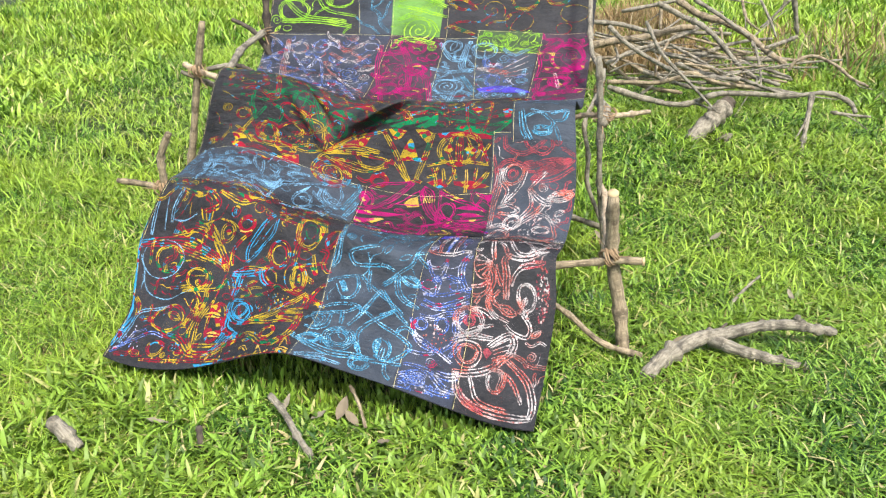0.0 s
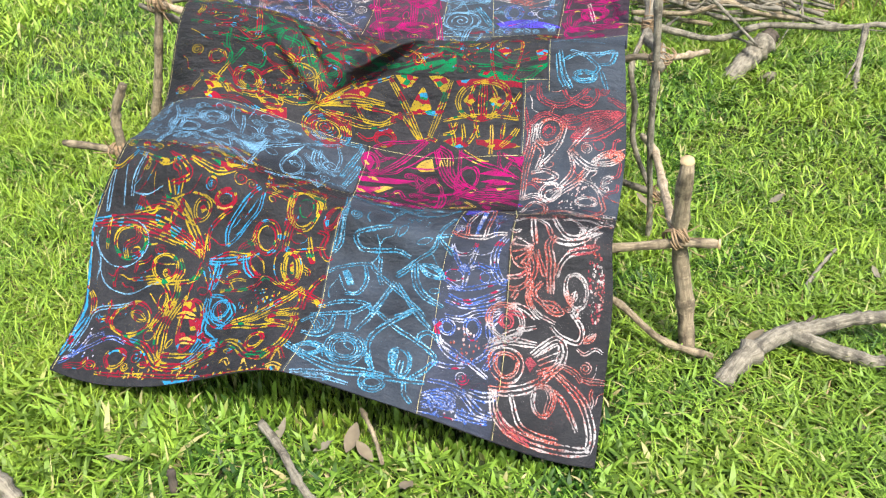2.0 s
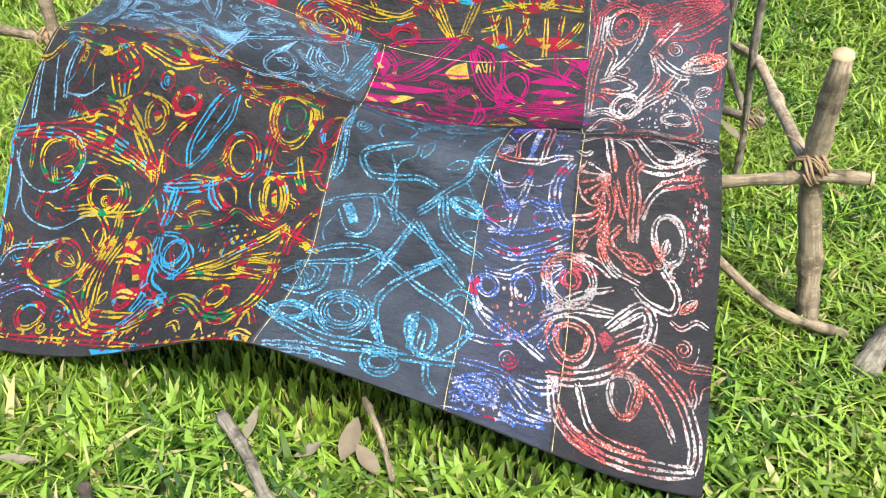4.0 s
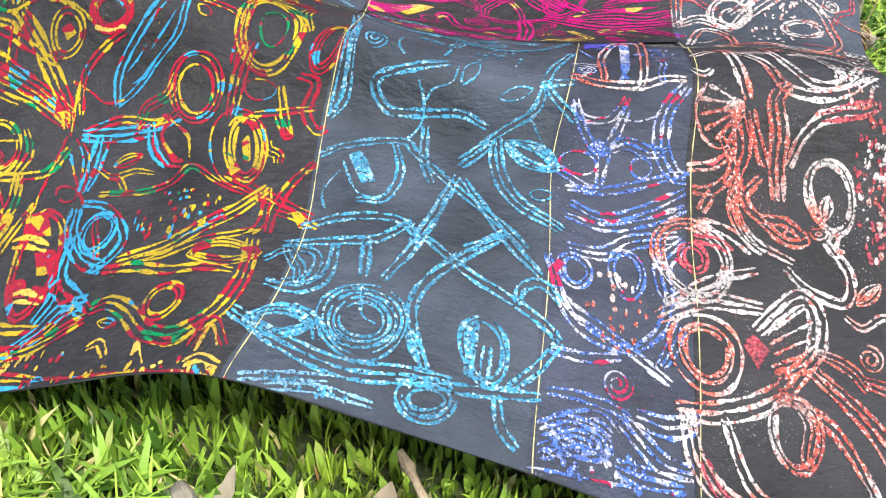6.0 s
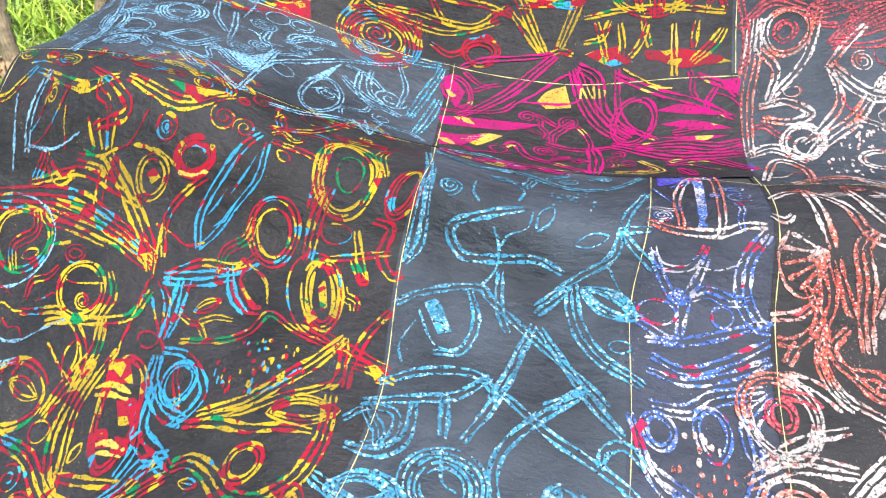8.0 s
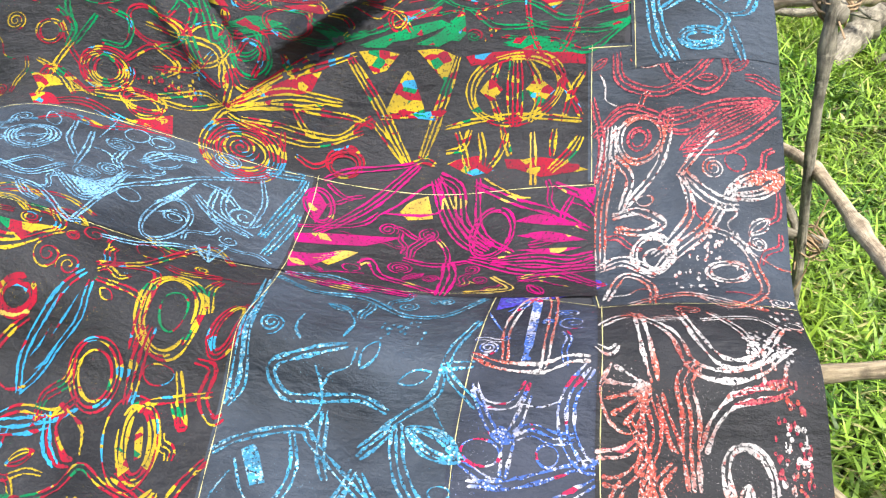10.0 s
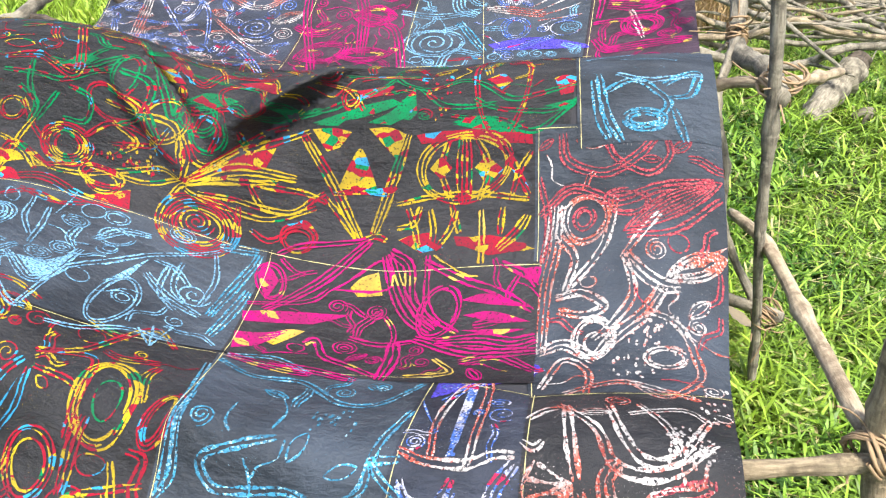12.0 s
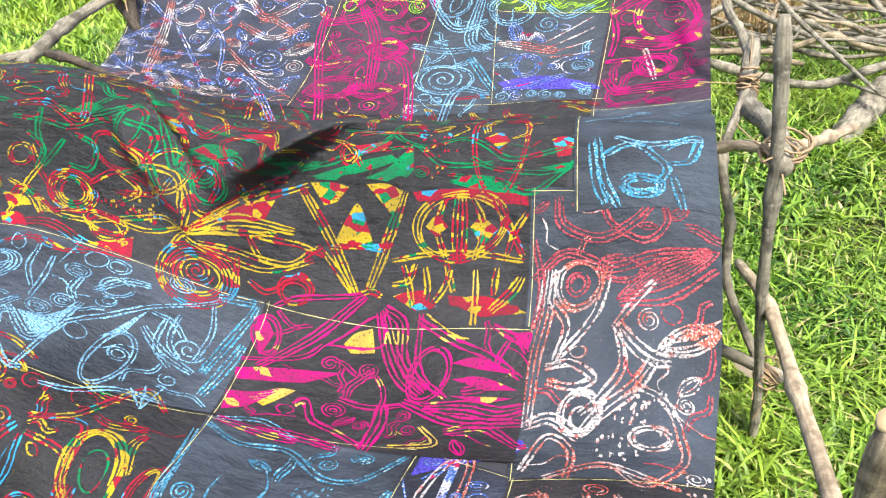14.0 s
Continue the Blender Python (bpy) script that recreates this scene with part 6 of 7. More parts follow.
d.petal("wine", (1.309, 1.051), (1.48, 1.17), 0.022, 4, 0.0034)
d.strand("wine", [(1.318, 1.046), (1.398, 1.062), (1.473, 1.134)], 2, 0.0034, 0.0075)
d.strand("white", [(1.313, 1.016), (1.348, 0.983), (1.379, 0.968), (1.405, 0.969)], 3, 0.0041, 0.0085)
d.petal("white", (1.379, 0.978), (1.48, 1.035), 0.020, 3, 0.0044)
d.solid("white", (1.396, 0.993), (1.433, 1.022), (1.48, 1.053), (1.441, 1.011))
d.solid("wine", (1.405, 1.006), (1.442, 1.029), (1.475, 1.046), (1.433, 1.022))
d.strand("white", [(1.318, 1.006), (1.331, 0.95), (1.302, 0.9), (1.277, 0.872)], 2, 0.0044, 0.009)
d.strand("white", [(1.379, 0.968), (1.353, 0.921), (1.31, 0.877), (1.284, 0.838)], 3, 0.0041, 0.0085)
d.strand("white", [(1.313, 1.011), (1.345, 1.057), (1.372, 1.091)], 2, 0.0041, 0.0085)
d.strand("white", [(1.211, 0.945), (1.25, 0.953), (1.289, 0.931), (1.26, 0.917), (1.216, 0.924)], 2, 0.0041, 0.0085)
d.ring("white", (1.277, 0.872), 0.032, 0.041, 2, 0.0044, tilt=-2)
d.ring("white", (1.281, 0.865), 0.017, 0.021, 1, 0.0044, tilt=-2)
d.strand("white", [(1.353, 0.926), (1.402, 0.905), (1.429, 0.857), (1.436, 0.803), (1.385, 0.732), (1.336, 0.774)], 2, 0.0041, 0.0085)
d.dots("white", (1.376, 0.88), 0.046, 0.045, 34)
d.dots("white", (1.34, 0.813), 0.033, 0.031, 20)
d.ring("white", (1.387, 0.842), 0.032, 0.022, 2, 0.0044, tilt=10)
d.strand("white", [(1.192, 0.841), (1.235, 0.861), (1.283, 0.822)], 3, 0.0041, 0.0085)
d.strand("white", [(1.208, 0.728), (1.233, 0.821), (1.273, 0.794), (1.275, 0.72)], 2, 0.0041, 0.0085)
d.strand("white", [(1.243, 0.717), (1.319, 0.77), (1.389, 0.753), (1.433, 0.737)], 2, 0.0044, 0.009)
d.strand("wine", [(1.171, 1.176), (1.188, 1.08), (1.181, 1.009)], 2, 0.0034, 0.0075)
fill(d, ("wine", "white"), 22, 0.022, 7)
d.finish(ob)
ob, d = patch("black patch with red, yellow and green print showing", "kente", BLACK, 0.02, 0.0012, ((0.0, 4.764), (0.800, 4.740), (0.850, 7.43), (0.0, 7.27)), right=(0.833, 5.799))
d.solid("kente_red", (0.944, 1.285), (1.008, 1.29), (0.998, 1.272), (0.955, 1.268))
d.solid("kente_red", (1.073, 1.27), (1.149, 1.261), (1.148, 1.246), (1.094, 1.252))
d.solid("kente_red", (0.797, 1.179), (0.905, 1.189), (0.906, 1.177), (0.809, 1.175))
d.solid("kente_red", (0.948, 1.089), (0.98, 1.09), (0.978, 1.067), (0.951, 1.071))
d.solid("kente_red", (1.022, 1.08), (1.064, 1.071), (1.056, 1.055), (1.029, 1.06))
d.solid("kente_red", (1.105, 1.052), (1.149, 1.048), (1.151, 1.033), (1.111, 1.039))
d.strand("kente_green", [(0.49, 1.412), (0.572, 1.403), (0.668, 1.368), (0.711, 1.311)], 2, 0.0034, 0.0075)
d.solid("kente_green", (0.741, 1.305), (0.808, 1.346), (0.894, 1.373), (0.912, 1.36), (0.83, 1.324))
d.strand("kente_green", [(0.916, 1.371), (0.917, 1.344), (0.915, 1.319)], 2, 0.0034, 0.0075)
d.strand("kente_green", [(1.071, 1.289), (1.113, 1.279), (1.144, 1.283)], 2, 0.0034, 0.0075)
d.strand("kente_green", [(0.185, 1.33), (0.187, 1.264), (0.208, 1.211)], 2, 0.0034, 0.0075)
d.strand("kente_green", [(0.218, 1.34), (0.276, 1.336), (0.329, 1.405)], 2, 0.0034, 0.0075)
d.ring("kente_green", (0.377, 1.343), 0.025, 0.053, 2, 0.0034)
d.strand("kente_red", [(0.127, 2.033), (0.417, 1.4), (0.465, 1.433), (0.496, 1.375)], 2, 0.0034, 0.0075)
d.ring("kente_green", (0.539, 1.265), 0.043, 0.053, 2, 0.0034)
d.strand("kente_red", [(0.511, 1.251), (0.531, 1.286), (0.565, 1.272), (0.544, 1.216)], 2, 0.0034, 0.0075)
d.strand("kente_red", [(0.504, 1.152), (0.562, 1.205), (0.634, 1.26), (0.692, 1.284)], 2, 0.0034, 0.0075)
d.strand("kente_yellow", [(0.5, 1.15), (0.562, 1.201), (0.623, 1.249)], 2, 0.0034, 0.0075)
d.strand("kente_yellow", [(0.5, 1.145), (0.594, 1.17), (0.684, 1.185)], 2, 0.0034, 0.0075)
d.strand("kente_yellow", [(0.531, 1.134), (0.597, 1.136), (0.656, 1.129), (0.714, 1.13), (0.753, 1.16), (0.775, 1.175)], 2, 0.0034, 0.0075)
d.ring("kente", (0.272, 1.137), 0.048, 0.044, 2, 0.0034)
d.strand("kente_yellow", [(0.195, 1.11), (0.249, 1.077), (0.317, 1.083), (0.398, 1.127), (0.461, 1.159), (0.494, 1.148)], 2, 0.0034, 0.0075)
d.dots("kente_red", (0.376, 1.145), 0.079, 0.018, 30)
d.strand("kente_yellow", [(0.343, 1.265), (0.419, 1.269), (0.477, 1.249), (0.494, 1.186)], 2, 0.0034, 0.0075)
d.strand("kente_red", [(0.363, 1.179), (0.438, 1.202), (0.468, 1.247)], 2, 0.0034, 0.0075)
d.solid("kente_yellow", (0.13, 1.107), (0.18, 1.101), (0.201, 1.082), (0.156, 1.067))
d.solid("kente_red", (0.141, 1.051), (0.184, 1.055), (0.217, 1.021), (0.175, 1.003))
d.strand("kente_red", [(0.221, 1.006), (0.298, 0.991), (0.375, 1.028)], 2, 0.0034, 0.0075)
d.ring("kente", (0.357, 1.08), 0.033, 0.029, 2, 0.0034)
d.solid("kente_yellow", (0.363, 1.034), (0.405, 1.082), (0.41, 1.071), (0.376, 1.028))
d.solid("kente_red", (0.287, 0.988), (0.335, 1.015), (0.377, 1.024), (0.311, 0.984))
d.spiral("kente_red", (0.538, 1.066), 0.035, 3, 0.0034)
d.strand("kente_red", [(0.61, 1.123), (0.612, 1.096), (0.61, 1.067)], 2, 0.0034, 0.0075)
d.strand("kente_yellow", [(0.627, 1.172), (0.648, 1.139), (0.67, 1.123)], 2, 0.0034, 0.0075)
d.strand("kente_red", [(0.707, 1.092), (0.739, 1.111), (0.762, 1.092)], 2, 0.0034, 0.0075)
d.strand("kente_yellow", [(0.916, 1.105), (0.947, 1.111), (0.958, 1.145)], 2, 0.0034, 0.0075)
d.strand("kente_yellow", [(1.105, 1.072), (1.105, 1.102), (1.108, 1.129)], 2, 0.0034, 0.0075)
d.strand("kente", [(1.015, 1.144), (1.022, 1.117), (1.032, 1.085)], 2, 0.0034, 0.0075)
d.solid("kente_red", (0.823, 1.396), (0.891, 1.421), (0.882, 1.386), (0.837, 1.373))
d.strand("kente_red", [(0.493, 1.931), (0.737, 1.399), (0.819, 1.437), (0.909, 1.452)], 1, 0.0034, 0.0075)
d.strand("kente_green", [(0.796, 1.442), (0.889, 1.443), (0.955, 1.447)], 2, 0.0034, 0.0075)
d.ring("kente_red", (0.543, 1.056), 0.079, 0.076, 5, 0.0033)
d.ring("kente", (0.543, 1.056), 0.048, 0.045, 2, 0.0033)
d.ring("kente_red", (0.731, 1.082), 0.035, 0.029, 2, 0.0033)
d.strand("kente_yellow", [(0.477, 1.099), (0.506, 1.143), (0.603, 1.174), (0.683, 1.173), (0.737, 1.17), (0.779, 1.157)], 2, 0.0033, 0.0075)
d.strand("kente_yellow", [(0.505, 1.131), (0.587, 1.115), (0.668, 1.108), (0.76, 1.145)], 2, 0.0033, 0.0075)
d.strand("kente_yellow", [(0.776, 1.167), (0.809, 1.13), (0.84, 1.089)], 2, 0.0033, 0.0075)
d.strand("kente", [(0.5, 1.145), (0.591, 1.214), (0.739, 1.289)], 2, 0.0033, 0.0075)
d.strand("kente_yellow", [(0.506, 1.147), (0.611, 1.197), (0.719, 1.196)], 3, 0.0033, 0.0075)
d.solid("kente_red", (0.551, 1.176), (0.602, 1.216), (0.675, 1.249), (0.657, 1.209))
d.strand("kente_yellow", [(0.727, 1.282), (0.791, 1.19), (0.847, 1.088)], 3, 0.0033, 0.0075)
d.strand("kente_yellow", [(0.929, 1.286), (0.895, 1.171), (0.872, 1.093)], 3, 0.0033, 0.0075)
d.solid("kente", (0.743, 1.294), (0.784, 1.299), (0.82, 1.291), (0.798, 1.261), (0.774, 1.253))
d.solid("kente", (0.8, 1.187), (0.819, 1.231), (0.841, 1.26), (0.868, 1.204), (0.876, 1.176), (0.834, 1.182))
d.solid("kente", (0.853, 1.298), (0.893, 1.3), (0.925, 1.286), (0.91, 1.239), (0.895, 1.254))
d.strand("kente_red", [(0.791, 1.175), (0.845, 1.182), (0.9, 1.174)], 2, 0.0033, 0.0075)
d.ring("kente_yellow", (1.036, 1.216), 0.088, 0.07, 3, 0.0033)
d.strand("kente", [(1.035, 1.278), (1.036, 1.216), (1.038, 1.144)], 4, 0.0033, 0.0075)
d.strand("kente_yellow", [(1.007, 1.274), (0.994, 1.218), (1.012, 1.156)], 2, 0.0033, 0.0075)
d.strand("kente_yellow", [(1.059, 1.267), (1.081, 1.21), (1.064, 1.148)], 2, 0.0033, 0.0075)
d.solid("kente_red", (0.953, 1.287), (1.053, 1.288), (1.157, 1.263), (1.159, 1.241), (1.053, 1.268))
d.solid("kente", (0.972, 1.221), (0.992, 1.241), (1.014, 1.219), (0.994, 1.198))
d.solid("kente", (1.055, 1.214), (1.076, 1.23), (1.107, 1.203), (1.078, 1.175))
d.strand("kente", [(1.095, 1.267), (1.123, 1.214), (1.153, 1.146)], 2, 0.0033, 0.0075)
d.strand("kente_yellow", [(1.123, 1.151), (1.138, 1.199), (1.157, 1.229)], 2, 0.0033, 0.0075)
d.strand("kente_yellow", [(0.912, 1.154), (0.985, 1.164), (1.069, 1.16), (1.154, 1.137)], 2, 0.0033, 0.0075)
d.strand("kente_yellow", [(0.935, 1.144), (0.95, 1.098), (0.96, 1.06)], 2, 0.0033, 0.0075)
d.strand("kente_yellow", [(0.976, 1.138), (0.984, 1.096), (0.984, 1.058)], 2, 0.0033, 0.0075)
d.strand("kente_yellow", [(1.024, 1.131), (1.013, 1.091), (0.99, 1.057)], 2, 0.0033, 0.0075)
d.strand("kente_yellow", [(1.152, 1.104), (1.135, 1.073), (1.103, 1.042)], 3, 0.0033, 0.0075)
d.strand("gold", [(1.069, 1.128), (1.074, 1.059), (1.077, 1.01)], 2, 0.0033, 0.0075)
d.solid("kente_red", (0.92, 1.082), (0.953, 1.088), (1.006, 1.06), (0.966, 1.054))
d.solid("kente_red", (1.025, 1.067), (1.085, 1.074), (1.167, 1.035), (1.089, 1.033))
d.ring("kente_yellow", (0.277, 1.142), 0.038, 0.039, 3, 0.0033)
d.ring("kente_red", (0.277, 1.142), 0.054, 0.052, 2, 0.0033)
d.strand("kente_yellow", [(0.141, 1.14), (0.19, 1.11), (0.228, 1.062)], 2, 0.0033, 0.0075)
d.strand("kente_yellow", [(0.157, 1.049), (0.177, 1.129), (0.205, 1.188)], 2, 0.0033, 0.0075)
d.strand("kente_yellow", [(0.146, 1.095), (0.178, 1.124), (0.256, 1.072)], 2, 0.0033, 0.0075)
d.ring("kente_yellow", (0.352, 1.093), 0.043, 0.026, 2, 0.0033)
d.strand("kente_red", [(0.179, 1.23), (0.207, 1.166), (0.246, 1.121)], 2, 0.0033, 0.0075)
d.strand("kente_yellow", [(0.222, 1.072), (0.317, 1.106), (0.424, 1.11), (0.492, 1.148)], 2, 0.0033, 0.0075)
d.strand("kente_red", [(0.308, 1.174), (0.362, 1.226), (0.427, 1.222), (0.488, 1.184)], 2, 0.0033, 0.0075)
d.dots("kente", (0.427, 1.17), 0.061, 0.036, 34)
d.strand("kente_red", [(0.162, 1.021), (0.251, 1.048), (0.333, 1.027), (0.42, 1.033)], 3, 0.0033, 0.0075)
d.solid("kente_red", (0.315, 1.01), (0.36, 1.05), (0.408, 1.083), (0.42, 1.033), (0.372, 1.014))
d.strand("kente_red", [(0.188, 0.96), (0.242, 1.002), (0.314, 0.99)], 2, 0.0033, 0.0075)
d.strand("kente", [(0.362, 1.231), (0.406, 1.197), (0.372, 1.155)], 2, 0.0033, 0.0075)
d.ring("kente", (0.458, 1.261), 0.04, 0.042, 2, 0.0033)
d.strand("kente_yellow", [(0.488, 1.239), (0.505, 1.201), (0.497, 1.144)], 2, 0.0033, 0.0075)
d.strand("kente_green", [(0.227, 1.325), (0.293, 1.327), (0.381, 1.401)], 3, 0.0033, 0.0075)
d.solid("kente_green", (0.238, 1.319), (0.277, 1.362), (0.32, 1.364), (0.272, 1.32))
d.strand("kente_red", [(0.128, 1.337), (0.192, 1.347), (0.279, 1.353), (0.12, 2.072)], 3, 0.0033, 0.0075)
d.strand("kente_red", [(0.206, 2.0), (0.479, 1.413), (0.553, 1.444), (0.657, 1.438)], 3, 0.0033, 0.0075)
d.ring("kente_green", (0.515, 1.286), 0.049, 0.043, 3, 0.0033)
d.strand("kente_green", [(0.206, 2.0), (0.436, 1.34), (0.488, 1.291), (0.604, 1.333), (0.674, 1.298), (0.756, 1.338)], 3, 0.0033, 0.0075)
d.solid("kente_green", (0.85, 1.312), (0.9, 1.351), (0.935, 1.399), (0.927, 1.328), (0.893, 1.305))
d.solid("kente_green", (0.749, 1.303), (0.791, 1.333), (0.845, 1.36), (0.824, 1.34), (0.793, 1.304))
d.ring("kente_red", (1.102, 1.414), 0.053, 0.15, 2, 0.0033)
d.solid("kente_red", (1.071, 1.416), (1.102, 1.43), (1.121, 1.397), (1.1, 1.375))
d.strand("kente_green", [(0.896, 1.439), (0.964, 1.396), (1.038, 1.418), (1.114, 1.352), (1.176, 1.352), (1.251, 1.372)], 2, 0.0033, 0.0075)
d.solid("kente_red", (1.196, 1.391), (1.216, 1.402), (1.237, 1.389), (1.23, 1.346), (1.208, 1.341))
d.strand("kente_green", [(1.009, 1.325), (1.095, 1.299), (1.166, 1.266), (1.245, 1.324)], 2, 0.0033, 0.0075)
d.solid("kente_green", (1.011, 1.303), (1.074, 1.297), (1.156, 1.263), (1.085, 1.276))
d.dots("kente_red", (0.97, 1.383), 0.054, 0.067, 30)
d.strand("kente", [(0.747, 1.42), (0.809, 1.391), (0.841, 1.347)], 2, 0.0033, 0.0075)
d.ring("kente_red", (0.813, 1.373), 0.019, 0.024, 2, 0.0033)
d.strand("kente_green", [(0.345, 1.295), (0.41, 1.29), (0.456, 1.222)], 2, 0.0033, 0.0075)
d.strand("kente_green", [(0.245, 1.254), (0.209, 1.184)], 2, 0.0033, 0.0075)
d.ring("kente_red", (0.36, 1.267), 0.058, 0.037, 2, 0.0033)
d.strand("kente_green", [(0.167, 1.261), (0.204, 1.223), (0.195, 1.174)], 2, 0.0033, 0.0075)
d.ring("kente_red", (0.607, 1.359), 0.057, 0.043, 2, 0.0033)
d.strand("kente_yellow", [(0.653, 1.433), (0.72, 1.357), (0.697, 1.298)], 2, 0.0033, 0.0075)
d.strand("kente", [(0.558, 1.409), (0.431, 1.928), (0.719, 1.439)], 2, 0.0033, 0.0075)
d.strand("kente_red", [(0.828, 1.433), (0.894, 1.448), (0.962, 1.432)], 2, 0.0033, 0.0075)
d.strand("kente_yellow", [(0.501, 1.23), (0.525, 1.191), (0.575, 1.185)], 2, 0.0033, 0.0075)
d.strand("kente", [(0.601, 1.275), (0.61, 1.231), (0.657, 1.252)], 2, 0.0033, 0.0075)
d.strand("kente_red", [(0.638, 1.081), (0.674, 1.066), (0.704, 1.083)], 2, 0.0033, 0.0075)
d.strand("kente_red", [(0.846, 1.083), (0.877, 1.092), (0.899, 1.082)], 2, 0.0033, 0.0075)
d.ring("kente", (0.16, 1.205), 0.026, 0.028, 2, 0.0033)
d.strand("kente_green", [(0.132, 1.297), (0.197, 1.289), (0.263, 1.286), (0.357, 1.353)], 2, 0.0033, 0.0075)
d.strand("kente_green", [(0.264, 1.271), (0.312, 1.256), (0.305, 1.206), (0.26, 1.201)], 2, 0.0033, 0.0075)
d.strand("kente_green", [(0.366, 1.357), (0.416, 1.34), (0.421, 1.27), (0.373, 1.225)], 2, 0.0033, 0.0075)
d.solid("kente_green", (0.488, 1.323), (0.531, 1.36), (0.595, 1.35), (0.549, 1.316))
d.solid("kente_green", (0.664, 1.355), (0.698, 1.332), (0.75, 1.332), (0.686, 1.293))
d.strand("kente_green", [(0.746, 1.332), (0.79, 1.355), (0.843, 1.382), (0.896, 1.439)], 2, 0.0033, 0.0075)
d.solid("kente_green", (0.903, 1.326), (0.922, 1.371), (0.935, 1.409), (0.943, 1.338), (0.93, 1.317))
d.strand("kente_green", [(0.94, 1.408), (0.987, 1.356), (1.042, 1.345), (1.093, 1.345)], 2, 0.0033, 0.0075)
d.strand("kente_green", [(1.051, 1.36), (1.114, 1.32), (1.196, 1.301), (1.251, 1.338)], 2, 0.0033, 0.0075)
d.solid("kente_green", (1.176, 1.313), (1.216, 1.322), (1.251, 1.329), (1.216, 1.298))
d.solid("kente_red", (0.401, 1.388), (0.447, 1.409), (0.484, 1.367), (0.435, 1.354))
d.solid("kente_red", (0.581, 1.421), (0.639, 1.429), (0.697, 1.389), (0.623, 1.387))
d.strand("kente_red", [(0.646, 1.584), (0.783, 1.445), (0.77, 1.992), (0.96, 1.452)], 2, 0.0033, 0.0075)
d.strand("kente_red", [(0.906, 1.992), (1.011, 2.004), (1.143, 1.983), (1.245, 1.963)], 2, 0.0033, 0.0075)
d.solid("kente_green", (1.011, 1.308), (1.063, 1.315), (1.116, 1.287), (1.064, 1.282))
fill(d, ("kente", "kente_red", "kente_yellow"), 95, 0.026, 8)
d.area = tuple(flat_of(*c) for c in ((0, 5.65), (0.80, 5.65), (0.83, 7.3), (0, 7.15)))
fill(d, ("kente_green", "kente_red", "kente_green", "kente"), 85, 0.026, 18)
d.finish(ob)
ob, d = patch("slate square patch with a light blue scroll", "blue", COOL, 0.0, 0.0030, ((0.836, 5.430), (1.0, 5.470), (1.0, 7.270), (0.830, 7.30)))
d.ring("blue", (1.352, 1.271), 0.038, 0.023, 3, 0.0044)
d.strand("blue", [(1.275, 1.392), (1.287, 1.29), (1.313, 1.227)], 2, 0.0044, 0.0097)
d.strand("blue", [(1.287, 1.342), (1.335, 1.371), (1.376, 1.343), (1.394, 1.306), (1.376, 1.274)], 2, 0.0044, 0.0097)
d.strand("blue", [(1.387, 1.358), (1.448, 1.413), (1.434, 1.343), (1.395, 1.322)], 2, 0.0044, 0.0097)
d.strand("blue", [(1.403, 1.294), (1.42, 1.228)], 2, 0.0044, 0.0097)
d.strand("blue", [(1.266, 1.372), (1.274, 1.279), (1.29, 1.235)], 2, 0.0044, 0.0097)
d.strand("sky", [(1.306, 1.391), (1.365, 1.372), (1.455, 1.402)], 2, 0.0044, 0.0097)
fill(d, ("sky",), 12, 0.03, 9)
d.finish(ob)
ob, d = patch("black patch with violet and white drawing", "violet", NAVY, 0.03, 0.0020, ((0.0, 7.22), (0.343, 7.24), (0.391, 8.527), (0.0, 8.533)))
d.strand("white", [(0.109, 2.365), (0.114, 2.16), (0.123, 2.012)], 4, 0.003, 0.007)
d.strand("violet", [(0.0, 2.213), (0.105, 2.305), (0.188, 2.367)], 3, 0.003, 0.007)
d.strand("violet", [(0.07, 2.19), (0.175, 2.151), (0.265, 2.155)], 2, 0.003, 0.007)
d.strand("violet", [(0.084, 2.072), (0.221, 2.033), (0.313, 1.986)], 4, 0.003, 0.007)
d.ring("white", (0.165, 2.319), 0.043, 0.034, 2, 0.003)
d.strand("violet", [(0.142, 2.285), (0.2, 2.175), (0.277, 2.009)], 2, 0.003, 0.007)
d.strand("violet", [(0.235, 2.286), (0.282, 2.218), (0.311, 2.025)], 2, 0.003, 0.007)
d.ring("violet", (0.267, 2.327), 0.041, 0.038, 2, 0.003)
d.strand("white", [(0.314, 2.286), (0.418, 2.226), (0.506, 2.272)], 3, 0.003, 0.007)
d.spiral("violet", (0.419, 2.137), 0.052, 3, 0.003)
d.strand("violet", [(0.0, 2.12), (0.068, 2.033), (0.04, 2.18)], 3, 0.003, 0.007)
d.strand("white", [(0.303, 2.191), (0.406, 2.052), (0.495, 1.974)], 2, 0.003, 0.007)
d.strand("violet", [(0.353, 1.969), (0.399, 2.021), (0.616, 1.594)], 3, 0.003, 0.007)
d.strand("white", [(0.334, 2.358), (0.389, 2.299), (0.488, 2.354)], 3, 0.003, 0.007)
d.strand("violet", [(0.037, 2.307), (0.046, 2.363), (0.126, 2.285)], 2, 0.003, 0.007)
fill(d, ("violet", "white"), 70, 0.04, 10)
d.finish(ob)
ob, d = patch("black patch with magenta drawing", "magenta", PLUM, 0.0, 0.0028, ((0.343, 7.24), (0.535, 7.26), (0.561, 8.49), (0.391, 8.527)))
d.strand("magenta", [(0.545, 2.272), (0.644, 2.291), (0.725, 2.348)], 4, 0.0033, 0.0079)
d.petal("magenta", (0.662, 2.176), (0.78, 2.168), 0.042, 4, 0.0033)
